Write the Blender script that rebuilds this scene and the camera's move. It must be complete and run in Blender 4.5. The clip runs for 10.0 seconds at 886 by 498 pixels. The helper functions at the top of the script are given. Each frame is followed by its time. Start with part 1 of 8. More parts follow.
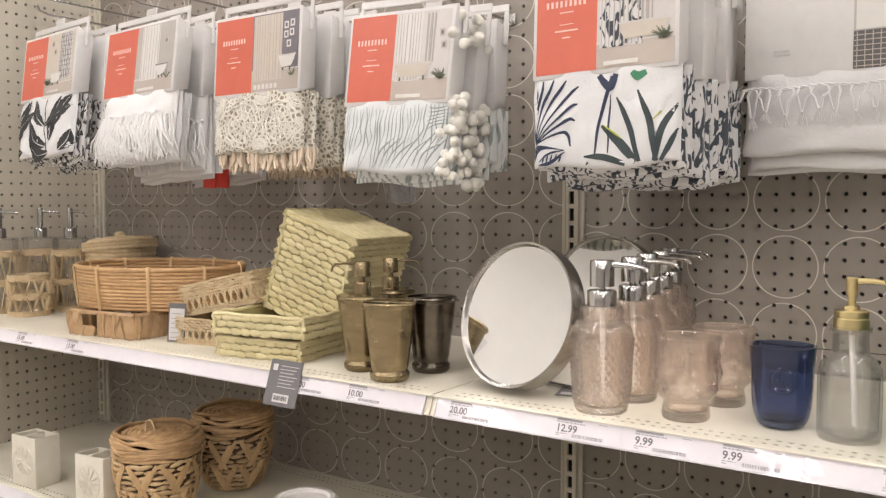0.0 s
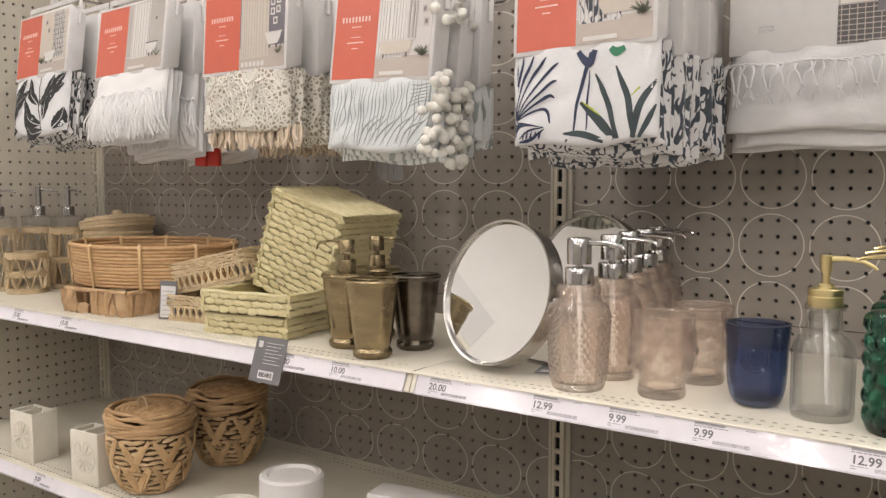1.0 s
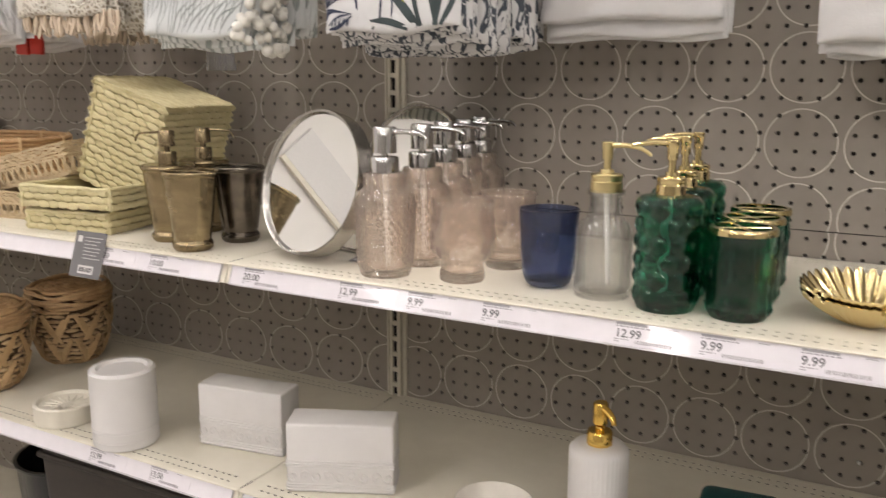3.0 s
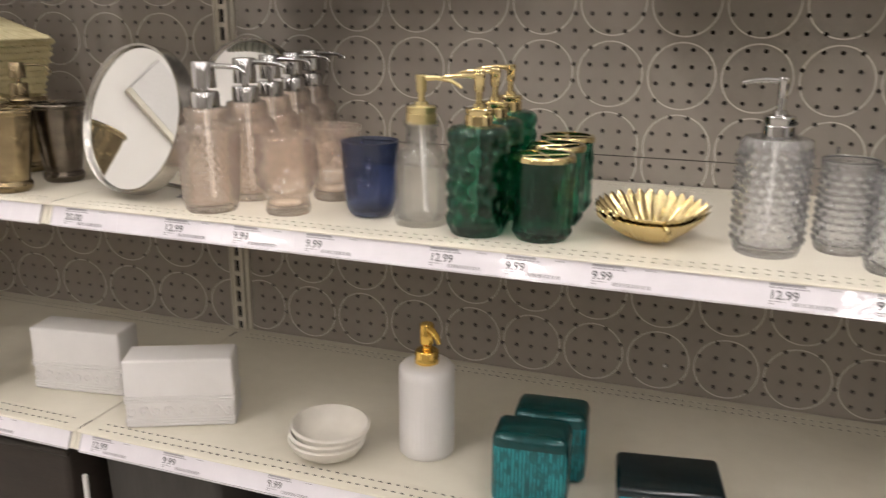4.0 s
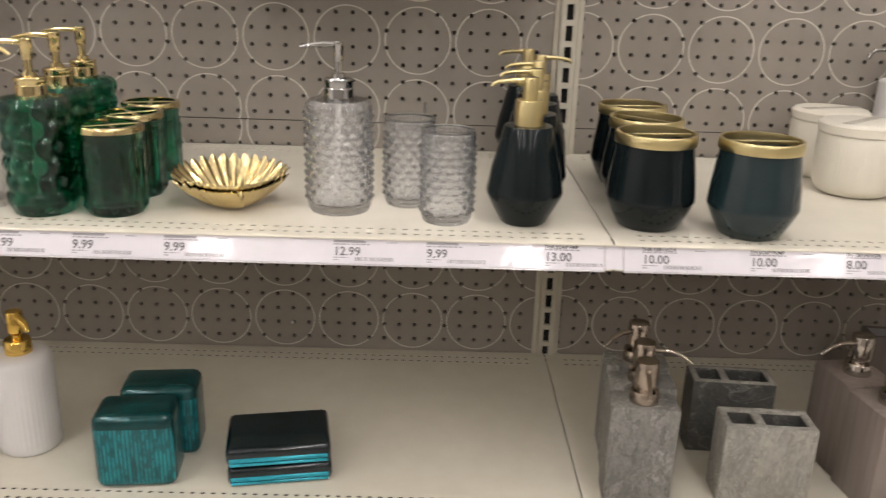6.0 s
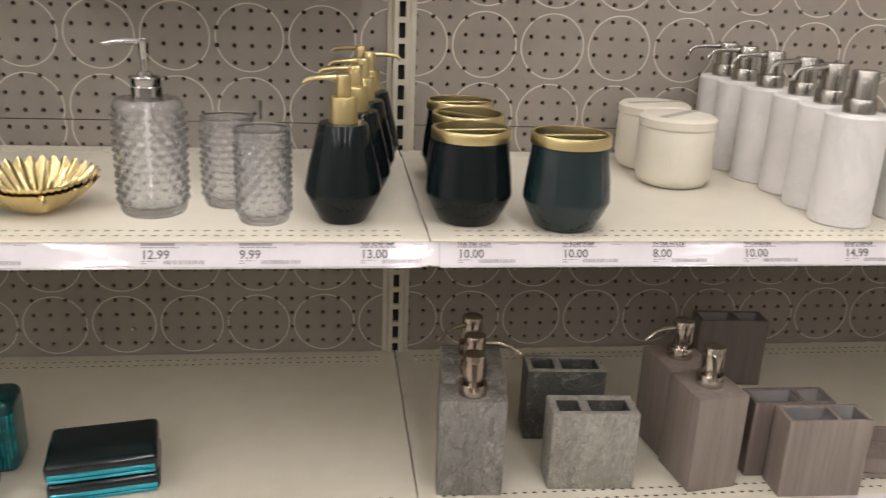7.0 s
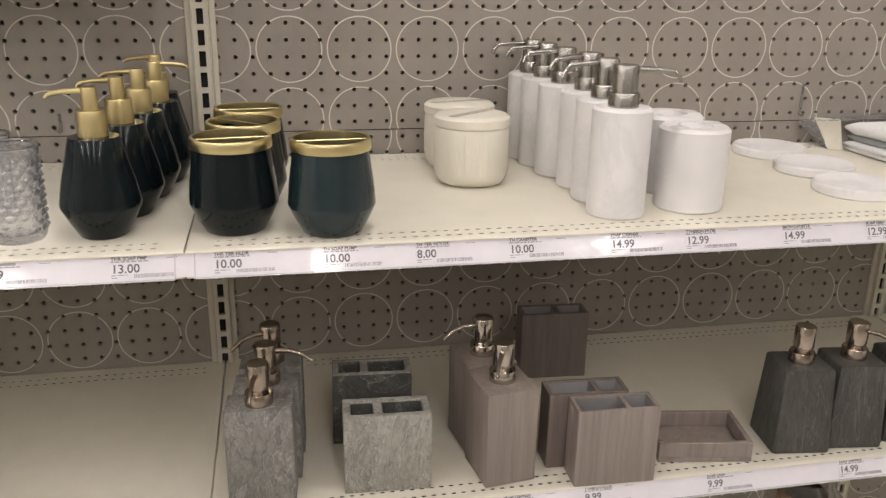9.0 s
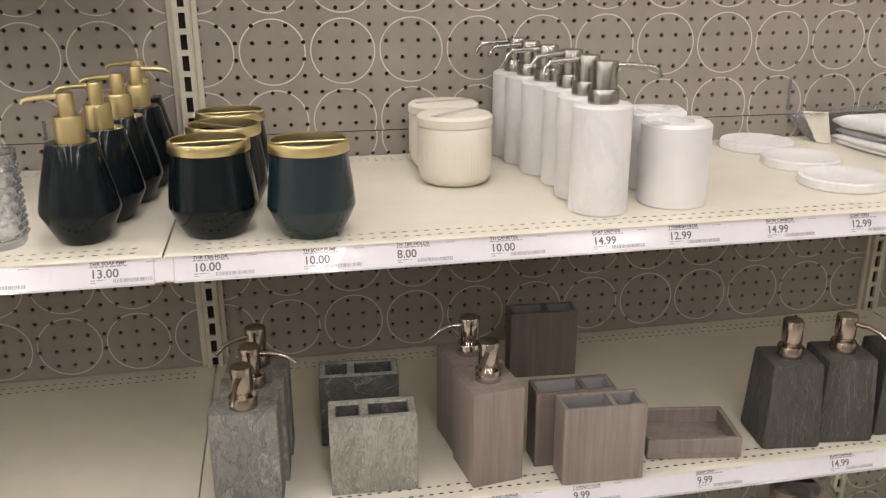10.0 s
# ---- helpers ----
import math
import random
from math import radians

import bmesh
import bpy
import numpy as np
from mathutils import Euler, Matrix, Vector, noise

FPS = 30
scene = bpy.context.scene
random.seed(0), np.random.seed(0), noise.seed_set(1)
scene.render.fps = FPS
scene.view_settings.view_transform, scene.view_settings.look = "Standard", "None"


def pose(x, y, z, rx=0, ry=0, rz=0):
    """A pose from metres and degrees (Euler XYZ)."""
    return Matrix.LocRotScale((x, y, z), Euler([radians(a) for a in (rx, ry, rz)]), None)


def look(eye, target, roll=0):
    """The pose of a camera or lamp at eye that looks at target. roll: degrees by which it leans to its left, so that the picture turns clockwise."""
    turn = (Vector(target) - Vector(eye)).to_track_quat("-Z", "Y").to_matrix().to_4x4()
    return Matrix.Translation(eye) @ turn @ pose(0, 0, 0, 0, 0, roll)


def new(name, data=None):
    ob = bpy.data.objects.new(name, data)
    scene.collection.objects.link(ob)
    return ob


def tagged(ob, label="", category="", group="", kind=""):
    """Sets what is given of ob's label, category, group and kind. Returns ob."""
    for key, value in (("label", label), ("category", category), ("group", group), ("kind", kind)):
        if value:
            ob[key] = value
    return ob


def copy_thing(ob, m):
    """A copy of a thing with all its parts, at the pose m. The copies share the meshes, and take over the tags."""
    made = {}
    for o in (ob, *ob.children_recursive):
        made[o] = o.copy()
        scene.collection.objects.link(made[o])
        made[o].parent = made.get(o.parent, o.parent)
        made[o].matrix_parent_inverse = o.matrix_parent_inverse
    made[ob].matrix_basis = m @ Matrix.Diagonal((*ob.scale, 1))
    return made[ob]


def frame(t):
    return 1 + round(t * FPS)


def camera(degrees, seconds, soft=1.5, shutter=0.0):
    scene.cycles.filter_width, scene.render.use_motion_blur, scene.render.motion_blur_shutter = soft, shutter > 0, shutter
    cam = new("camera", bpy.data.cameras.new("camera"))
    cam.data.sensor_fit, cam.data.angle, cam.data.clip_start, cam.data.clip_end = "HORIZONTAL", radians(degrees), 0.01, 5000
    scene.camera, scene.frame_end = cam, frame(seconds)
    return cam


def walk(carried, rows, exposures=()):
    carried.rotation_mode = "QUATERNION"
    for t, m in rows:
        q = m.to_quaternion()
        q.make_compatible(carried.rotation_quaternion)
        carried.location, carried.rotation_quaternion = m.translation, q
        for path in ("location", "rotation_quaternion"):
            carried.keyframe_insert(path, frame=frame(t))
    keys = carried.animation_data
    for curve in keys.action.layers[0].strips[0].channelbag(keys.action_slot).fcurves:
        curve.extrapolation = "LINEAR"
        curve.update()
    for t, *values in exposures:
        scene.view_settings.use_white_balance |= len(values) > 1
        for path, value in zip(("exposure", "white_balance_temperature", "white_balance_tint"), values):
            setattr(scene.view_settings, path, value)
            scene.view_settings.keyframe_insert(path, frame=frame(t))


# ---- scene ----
cam = camera(55.5, 10.0, soft=1.35, shutter=0.4)
PATH = [
    (0, (0.665, -1.387, 1.367), (-0.465, 0.259, 1.254), -0.1),
    (0.5, (0.685, -1.374, 1.365), (-0.463, 0.259, 1.233), -0.1),
    (1, (0.704, -1.36, 1.364), (-0.452, 0.264, 1.203), -0.1),
    (1.5, (0.727, -1.341, 1.356), (-0.416, 0.288, 1.161), -0.1),
    (2, (0.757, -1.317, 1.351), (-0.349, 0.331, 1.099), 0.0),
    (3.5, (0.851, -1.303, 1.354), (0.03, 0.459, 0.88), 0.3),
    (4, (0.888, -1.313, 1.359), (0.232, 0.494, 0.808), 0.4),
    (4.5, (0.924, -1.316, 1.366), (0.452, 0.528, 0.755), 0.9),
    (5, (0.958, -1.307, 1.369), (0.653, 0.567, 0.74), 1.3),
    (5.5, (0.992, -1.3, 1.376), (0.863, 0.589, 0.733), 1.6),
    (6, (1.027, -1.289, 1.377), (1.051, 0.603, 0.731), 1.8),
    (7.5, (1.17, -1.293, 1.382), (1.501, 0.572, 0.739), 2.5),
    (8, (1.226, -1.3, 1.386), (1.593, 0.558, 0.743), 2.2),
    (8.5, (1.28, -1.309, 1.39), (1.658, 0.546, 0.745), 1.6),
    (9, (1.32, -1.318, 1.391), (1.695, 0.538, 0.747), 0.9),
    (9.5, (1.34, -1.321, 1.39), (1.713, 0.536, 0.747), 0.3),
    (10, (1.347, -1.322, 1.388), (1.711, 0.538, 0.748), -0.2),
]
walk(cam, [(t, look(eye, target, roll)) for t, eye, target, roll in PATH], [(0, 0.15), (0.5, 0.0), (1.5, -0.01), (3.5, 0.02), (5, 0.0), (8, -0.08), (9, -0.06), (9.5, -0.03), (10, 0.03)])

# ---------------------------------------------------------------- light
world = bpy.data.worlds.new("store_air")
scene.world = world
world.use_nodes = True
world.node_tree.nodes["Background"].inputs[0].default_value = (1.0, 0.96, 0.9, 1)
world.node_tree.nodes["Background"].inputs[1].default_value = 0.05

SEC = 1.219               # width of one shelf section
ZU, ZL, ZB = 1.100, 0.757, 0.30   # tops of the three shelves
YF = -0.446               # front edge of the shelves
XL = -1.447               # plane of the side wall of pegboard
CEIL = 3.6


def lamp(name, x, y, z, sx, sy, power):
    d = bpy.data.lights.new(name, "AREA")
    d.shape, d.size, d.size_y, d.energy = "RECTANGLE", sx, sy, power
    d.color = (1.0, 0.915, 0.895)
    ob = new(name, d)
    ob.matrix_world = pose(x, y, z, 0, 0, 0)
    return ob


# ---------------------------------------------------------------- node helpers
def material(name):
    m = bpy.data.materials.new(name)
    m.use_nodes = True
    nt = m.node_tree
    return m, nt, nt.nodes["Principled BSDF"]


def node(nt, kind, **sets):
    n = nt.nodes.new(kind)
    for k, v in sets.items():
        if k in n.inputs:
            n.inputs[k].default_value = v
    return n


def coords(nt, scale=(1, 1, 1), rot=(0, 0, 0), loc=(0, 0, 0), random_shift=0.0):
    tc = nt.nodes.new("ShaderNodeTexCoord")
    mp = nt.nodes.new("ShaderNodeMapping")
    mp.inputs["Scale"].default_value = scale
    mp.inputs["Rotation"].default_value = rot
    mp.inputs["Location"].default_value = loc
    nt.links.new(tc.outputs["Object"], mp.inputs["Vector"])
    if random_shift:
        oi = nt.nodes.new("ShaderNodeObjectInfo")
        ad = nt.nodes.new("ShaderNodeVectorMath")
        ad.operation = "ADD"
        mu = nt.nodes.new("ShaderNodeMath")
        mu.operation = "MULTIPLY"
        mu.inputs[1].default_value = random_shift
        nt.links.new(oi.outputs["Random"], mu.inputs[0])
        nt.links.new(mp.outputs[0], ad.inputs[0])
        nt.links.new(mu.outputs[0], ad.inputs[1])
        return ad.outputs[0]
    return mp.outputs[0]


def ramp(nt, fac, stops):
    r = nt.nodes.new("ShaderNodeValToRGB")
    els = r.color_ramp.elements
    while len(els) < len(stops):
        els.new(0.5)
    for e, (p, c) in zip(els, stops):
        e.position = p
        e.color = (*c, 1) if len(c) == 3 else c
    nt.links.new(fac, r.inputs[0])
    return r.outputs[0]


def noise_fac(nt, vec, scale, detail=4, rough=0.6, distortion=0.0):
    n = nt.nodes.new("ShaderNodeTexNoise")
    n.inputs["Scale"].default_value = scale
    n.inputs["Detail"].default_value = detail
    n.inputs["Roughness"].default_value = rough
    n.inputs["Distortion"].default_value = distortion
    nt.links.new(vec, n.inputs["Vector"])
    return n.outputs["Fac"]


def maths(nt, op, a, b=None, clamp=False):
    n = nt.nodes.new("ShaderNodeMath")
    n.operation = op
    n.use_clamp = clamp
    for i, v in enumerate((a, b)):
        if v is None:
            continue
        if isinstance(v, (int, float)):
            n.inputs[i].default_value = v
        else:
            nt.links.new(v, n.inputs[i])
    return n.outputs[0]


def mix_color(nt, fac, a, b, blend="MIX"):
    n = nt.nodes.new("ShaderNodeMix")
    n.data_type = "RGBA"
    n.blend_type = blend
    for sock, v in ((n.inputs[0], fac), (n.inputs[6], a), (n.inputs[7], b)):
        if isinstance(v, (int, float)):
            sock.default_value = v
        elif isinstance(v, tuple):
            sock.default_value = (*v, 1)
        else:
            nt.links.new(v, sock)
    return n.outputs[2]


def bump(nt, bsdf, height, strength=0.3, dist=0.002):
    b = nt.nodes.new("ShaderNodeBump")
    b.inputs["Strength"].default_value = strength
    b.inputs["Distance"].default_value = dist
    nt.links.new(height, b.inputs["Height"])
    nt.links.new(b.outputs[0], bsdf.inputs["Normal"])
    return b


def speckled(name, dark, light, scale=40, rough=0.5, metal=0.0, bump_s=0.15, stretch=(1, 1, 1), spread=(0.35, 0.65), coat=0.0, rough2=0.1, rshift=3.0, dist=0.001):
    """A plain stuff with two scales of variation."""
    m, nt, b = material(name)
    v = coords(nt, stretch, random_shift=rshift)
    f1 = noise_fac(nt, v, scale, 6)
    f2 = noise_fac(nt, v, scale * 0.12, 3)
    f = maths(nt, "ADD", maths(nt, "MULTIPLY", f1, 0.5), maths(nt, "MULTIPLY", f2, 0.5))
    nt.links.new(ramp(nt, f, [(spread[0], dark), (spread[1], light)]), b.inputs["Base Color"])
    nt.links.new(maths(nt, "ADD", maths(nt, "MULTIPLY", f1, rough2), rough - rough2 / 2), b.inputs["Roughness"])
    b.inputs["Metallic"].default_value = metal
    b.inputs["Coat Weight"].default_value = coat
    b.inputs["Coat Roughness"].default_value = 0.05
    if bump_s:
        bump(nt, b, f1, bump_s, dist)
    return m


def glassy(name, tint, rough=0.02, clear=0.7, ior=1.45, waves=0.0, dots=0.0, haze=0.0, haze_col=(0.8, 0.8, 0.8), bend=1.25, shine=0.0):
    """Coloured glass: mostly straight through, part refracted, with gloss and a brightening haze."""
    m, nt, b = material(name)
    b.inputs["Base Color"].default_value = (*tint, 1)
    b.inputs["Transmission Weight"].default_value = 1.0
    b.inputs["Roughness"].default_value = rough
    b.inputs["IOR"].default_value = bend
    t = nt.nodes.new("ShaderNodeBsdfTransparent")
    t.inputs[0].default_value = (*tint, 1)
    mx = nt.nodes.new("ShaderNodeMixShader")
    mx.inputs[0].default_value = clear
    nt.links.new(b.outputs[0], mx.inputs[1])
    nt.links.new(t.outputs[0], mx.inputs[2])
    last = mx.outputs[0]
    if haze:
        # diffuse haze mixed in to brighten the glass, in place of gathered light; goes to both sides
        d = nt.nodes.new("ShaderNodeBsdfDiffuse")
        d.inputs[0].default_value = (*haze_col, 1)
        tl = nt.nodes.new("ShaderNodeBsdfTranslucent")
        tl.inputs[0].default_value = (*haze_col, 1)
        both = nt.nodes.new("ShaderNodeMixShader")
        nt.links.new(d.outputs[0], both.inputs[1])
        nt.links.new(tl.outputs[0], both.inputs[2])
        mh = nt.nodes.new("ShaderNodeMixShader")
        mh.inputs[0].default_value = haze
        nt.links.new(last, mh.inputs[1])
        nt.links.new(both.outputs[0], mh.inputs[2])
        last = mh.outputs[0]
    g = nt.nodes.new("ShaderNodeBsdfGlossy")
    g.inputs["Roughness"].default_value = max(rough, 0.015)
    lw = nt.nodes.new("ShaderNodeLayerWeight")
    f0 = ((ior - 1) / (ior + 1)) ** 2
    fr = maths(nt, "ADD", maths(nt, "MULTIPLY", maths(nt, "POWER", lw.outputs["Facing"], 5.0), 0.9 - f0), f0)
    mg = nt.nodes.new("ShaderNodeMixShader")
    if clear:
        nt.links.new(maths(nt, "MAXIMUM", fr, shine), mg.inputs[0])
    else:
        mg.inputs[0].default_value = shine
    nt.links.new(last, mg.inputs[1])
    nt.links.new(g.outputs[0], mg.inputs[2])
    nt.links.new(mg.outputs[0], nt.nodes["Material Output"].inputs[0])
    if waves:
        hgt = noise_fac(nt, coords(nt), 60, 2)
        if dots:
            vo = nt.nodes.new("ShaderNodeTexVoronoi")
            vo.inputs["Scale"].default_value = dots
            nt.links.new(coords(nt), vo.inputs["Vector"])
            hgt = maths(nt, "ADD", hgt, maths(nt, "MULTIPLY", vo.outputs["Distance"], -1.2))
        bp = bump(nt, b, hgt, waves, 0.001)
        nt.links.new(bp.outputs[0], g.inputs["Normal"])
    return m


# ---------------------------------------------------------------- materials
CREAM_METAL = speckled("cream_painted_metal", (0.645, 0.605, 0.505), (0.72, 0.68, 0.58), 25, 0.42, bump_s=0.05)
UPRIGHT_PAINT = speckled("upright_paint", (0.55, 0.51, 0.42), (0.62, 0.58, 0.49), 30, 0.45, bump_s=0.05)
CREAM_BOARD = speckled("cream_pegboard", (0.48, 0.44, 0.36), (0.54, 0.50, 0.42), 12, 0.6, bump_s=0.05)
HOLE_BROWN = speckled("hole_shade_brown", (0.030, 0.026, 0.022), (0.055, 0.048, 0.040), 10, 0.8, bump_s=0)
# Near-black shade tone, set behind holes and slots and along seams.
DARK = speckled("void_shade", (0.012, 0.011, 0.010), (0.02, 0.019, 0.018), 10, 0.8, bump_s=0)
CHROME = speckled("chrome", (0.46, 0.455, 0.45), (0.56, 0.55, 0.55), 30, 0.10, 1.0, 0.0)
NICKEL = speckled("brushed_nickel", (0.36, 0.345, 0.32), (0.48, 0.46, 0.43), 60, 0.24, 1.0, 0.06, (1, 1, 12))
BRONZE_NICKEL = speckled("warm_nickel", (0.36, 0.30, 0.25), (0.50, 0.43, 0.37), 40, 0.18, 1.0, 0.03)
POLISHED_NICKEL = speckled("polished_nickel", (0.50, 0.45, 0.40), (0.60, 0.55, 0.50), 30, 0.08, 1.0, 0.0, rough2=0.03)
GOLD = speckled("gold_metal", (0.62, 0.49, 0.24), (0.75, 0.62, 0.34), 30, 0.10, 1.0, 0.03, rough2=0.05)
SATIN_GOLD = speckled("satin_gold", (0.64, 0.53, 0.27), (0.71, 0.60, 0.33), 14, 0.32, 1.0, 0.0, rough2=0.04)
DARK_BRONZE = speckled("dark_bronze", (0.085, 0.072, 0.058), (0.24, 0.21, 0.175), 28, 0.24, 1.0, 0.06, (1, 1, 2.5), (0.3, 0.72))
BRASS = speckled("aged_brass", (0.19, 0.146, 0.084), (0.42, 0.335, 0.205), 28, 0.26, 1.0, 0.06, (1, 1, 2.5), (0.3, 0.72))


def panel_material(name, cx, cz, seam, P, Q, wide):
    """Grey pegboard with printed rings on a grid; above the seam the rings have another start."""
    m, nt, b = material(name)
    tc = nt.nodes.new("ShaderNodeTexCoord")
    sp = nt.nodes.new("ShaderNodeSeparateXYZ")
    nt.links.new(tc.outputs["Object"], sp.inputs[0])
    above = maths(nt, "GREATER_THAN", sp.outputs[2], seam)
    z0 = maths(nt, "ADD", maths(nt, "MULTIPLY", above, cz[1] - cz[0]), cz[0])
    u = maths(nt, "SUBTRACT", maths(nt, "FRACT", maths(nt, "ADD", maths(nt, "DIVIDE", maths(nt, "SUBTRACT", sp.outputs[0], cx), P), 50.5)), 0.5)
    w = maths(nt, "SUBTRACT", maths(nt, "FRACT", maths(nt, "ADD", maths(nt, "DIVIDE", maths(nt, "SUBTRACT", sp.outputs[2], z0), Q), 50.5)), 0.5)
    r = maths(nt, "SQRT", maths(nt, "ADD", maths(nt, "POWER", maths(nt, "ABSOLUTE", maths(nt, "MULTIPLY", u, P / wide)), 2.0), maths(nt, "POWER", maths(nt, "ABSOLUTE", maths(nt, "MULTIPLY", w, Q)), 2.0)))
    off = maths(nt, "ABSOLUTE", maths(nt, "SUBTRACT", r, 0.0487))
    ring = maths(nt, "SUBTRACT", 1.0, maths(nt, "DIVIDE", maths(nt, "SUBTRACT", off, 0.0006), 0.0006, True), True)
    v = coords(nt)
    f = noise_fac(nt, v, 9, 4)
    base = ramp(nt, f, [(0.3, (0.268, 0.236, 0.204)), (0.7, (0.312, 0.278, 0.242))])
    nt.links.new(mix_color(nt, maths(nt, "MULTIPLY", ring, 0.8), base, (0.70, 0.66, 0.59)), b.inputs["Base Color"])
    b.inputs["Roughness"].default_value = 0.5
    bump(nt, b, noise_fac(nt, v, 300, 2), 0.04, 0.0005)
    return m


def paper_material(name, col, rough=0.35, coat=0.0):
    m, nt, b = material(name)
    f = noise_fac(nt, coords(nt), 60, 3)
    nt.links.new(ramp(nt, f, [(0.3, tuple(c * 0.95 for c in col)), (0.7, col)]), b.inputs["Base Color"])
    b.inputs["Roughness"].default_value = rough
    b.inputs["Coat Weight"].default_value = coat
    b.inputs["Coat Roughness"].default_value = 0.05
    if coat:
        # clear film over the paper is not quite flat
        wv = nt.nodes.new("ShaderNodeBump")
        wv.inputs["Strength"].default_value = 0.35
        wv.inputs["Distance"].default_value = 0.002
        nt.links.new(noise_fac(nt, coords(nt, (1, 1, 2.5)), 26, 2), wv.inputs["Height"])
        nt.links.new(wv.outputs[0], b.inputs["Coat Normal"])
    return m


PAPER = paper_material("price_paper", (0.72, 0.69, 0.73), 0.5, 1.0)
CHANNEL = paper_material("channel_plastic", (0.55, 0.53, 0.55), 0.12, 1.0)
INK = paper_material("price_ink", (0.11, 0.105, 0.11), 0.5)
INK_GREY = paper_material("faint_ink", (0.35, 0.33, 0.35), 0.5)
CARD_WHITE = paper_material("white_card", (0.64, 0.625, 0.615), 0.4)
PLASTIC_WHITE = paper_material("white_plastic", (0.66, 0.645, 0.63), 0.3)


# ---------------------------------------------------------------- mesh helpers
def part(name, bm, mat, parent, label="", smooth=None):
    me = bpy.data.meshes.new(name)
    bm.normal_update()
    bm.to_mesh(me)
    bm.free()
    me.materials.append(mat)
    if smooth is not None:
        me.shade_smooth()
        if smooth:
            me.set_sharp_from_angle(angle=radians(smooth))
    ob = new(name, me)
    ob.parent = parent
    if label:
        ob["label"] = label
    return ob


def raw_part(name, verts, faces, mat, parent, label="", smooth=None):
    me = bpy.data.meshes.new(name)
    me.from_pydata(verts, [], faces)
    me.update()
    me.materials.append(mat)
    if smooth is not None:
        me.shade_smooth()
        if smooth:
            me.set_sharp_from_angle(angle=radians(smooth))
    ob = new(name, me)
    ob.parent = parent
    if label:
        ob["label"] = label
    return ob


def thing(name, m, label, category, group="", kind=""):
    ob = new(name)
    ob.empty_display_size = 0.03
    ob.matrix_world = m
    return tagged(ob, label, category, group, kind)


def box_bm(x0, x1, y0, y1, z0, z1, bevel=0.0, seg=2, bm=None):
    own = bm is None
    bm = bm or bmesh.new()
    r = bmesh.ops.create_cube(bm, size=1.0, matrix=Matrix.Translation(((x0 + x1) / 2, (y0 + y1) / 2, (z0 + z1) / 2)) @ Matrix.Diagonal((x1 - x0, y1 - y0, z1 - z0, 1)))
    if bevel:
        edges = list({e for v in r["verts"] for e in v.link_edges})
        bmesh.ops.bevel(bm, geom=edges, offset=bevel, segments=seg, profile=0.5, affect="EDGES")
    return bm


def lathe_bm(profile, n=40, disp=None, inner=()):
    """Turn (r, z) points round z. disp(theta, r, z) gives an extra radius; inner goes on smoothly, down inside."""
    bm = bmesh.new()
    rings = []
    for k, (r, z) in enumerate(list(profile) + list(inner)):
        if r < 1e-6:
            rings.append([bm.verts.new((0, 0, z))])
            continue
        ring = []
        for i in range(n):
            a = 2 * math.pi * i / n
            q = r + (disp(a, r, z) if disp and k < len(profile) else 0)
            ring.append(bm.verts.new((q * math.cos(a), q * math.sin(a), z)))
        rings.append(ring)
    for a, b in zip(rings, rings[1:]):
        if len(a) == 1 and len(b) == 1:
            continue
        for i in range(n):
            j = (i + 1) % n
            if len(a) == 1:
                bm.faces.new((a[0], b[j], b[i]))
            elif len(b) == 1:
                bm.faces.new((a[i], a[j], b[0]))
            else:
                bm.faces.new((a[i], a[j], b[j], b[i]))
    bmesh.ops.recalc_face_normals(bm, faces=bm.faces)
    return bm


def tube_bm(points, radius, n=8, bm=None, taper=None, flat=1.0):
    """A round rod along points; radius may taper along it."""
    bm = bm or bmesh.new()
    pts = [Vector(p) for p in points]
    rings = []
    up = Vector((0, 0, 1))
    prev = None
    for k, p in enumerate(pts):
        d = (pts[min(k + 1, len(pts) - 1)] - pts[max(k - 1, 0)]).normalized()
        if prev is None:
            side = d.cross(up)
            if side.length < 1e-3:
                side = d.cross(Vector((1, 0, 0)))
        else:
            side = prev - d * prev.dot(d)
        side.normalize()
        prev = side.copy()
        other = d.cross(side)
        r = radius * (taper[k] if taper else 1)
        rings.append([bm.verts.new(p + side * (r * math.cos(2 * math.pi * i / n)) + other * (r * flat * math.sin(2 * math.pi * i / n))) for i in range(n)])
    for a, b in zip(rings, rings[1:]):
        for i in range(n):
            j = (i + 1) % n
            bm.faces.new((a[i], a[j], b[j], b[i]))
    bm.faces.new(rings[0][::-1])
    bm.faces.new(rings[-1])
    return bm


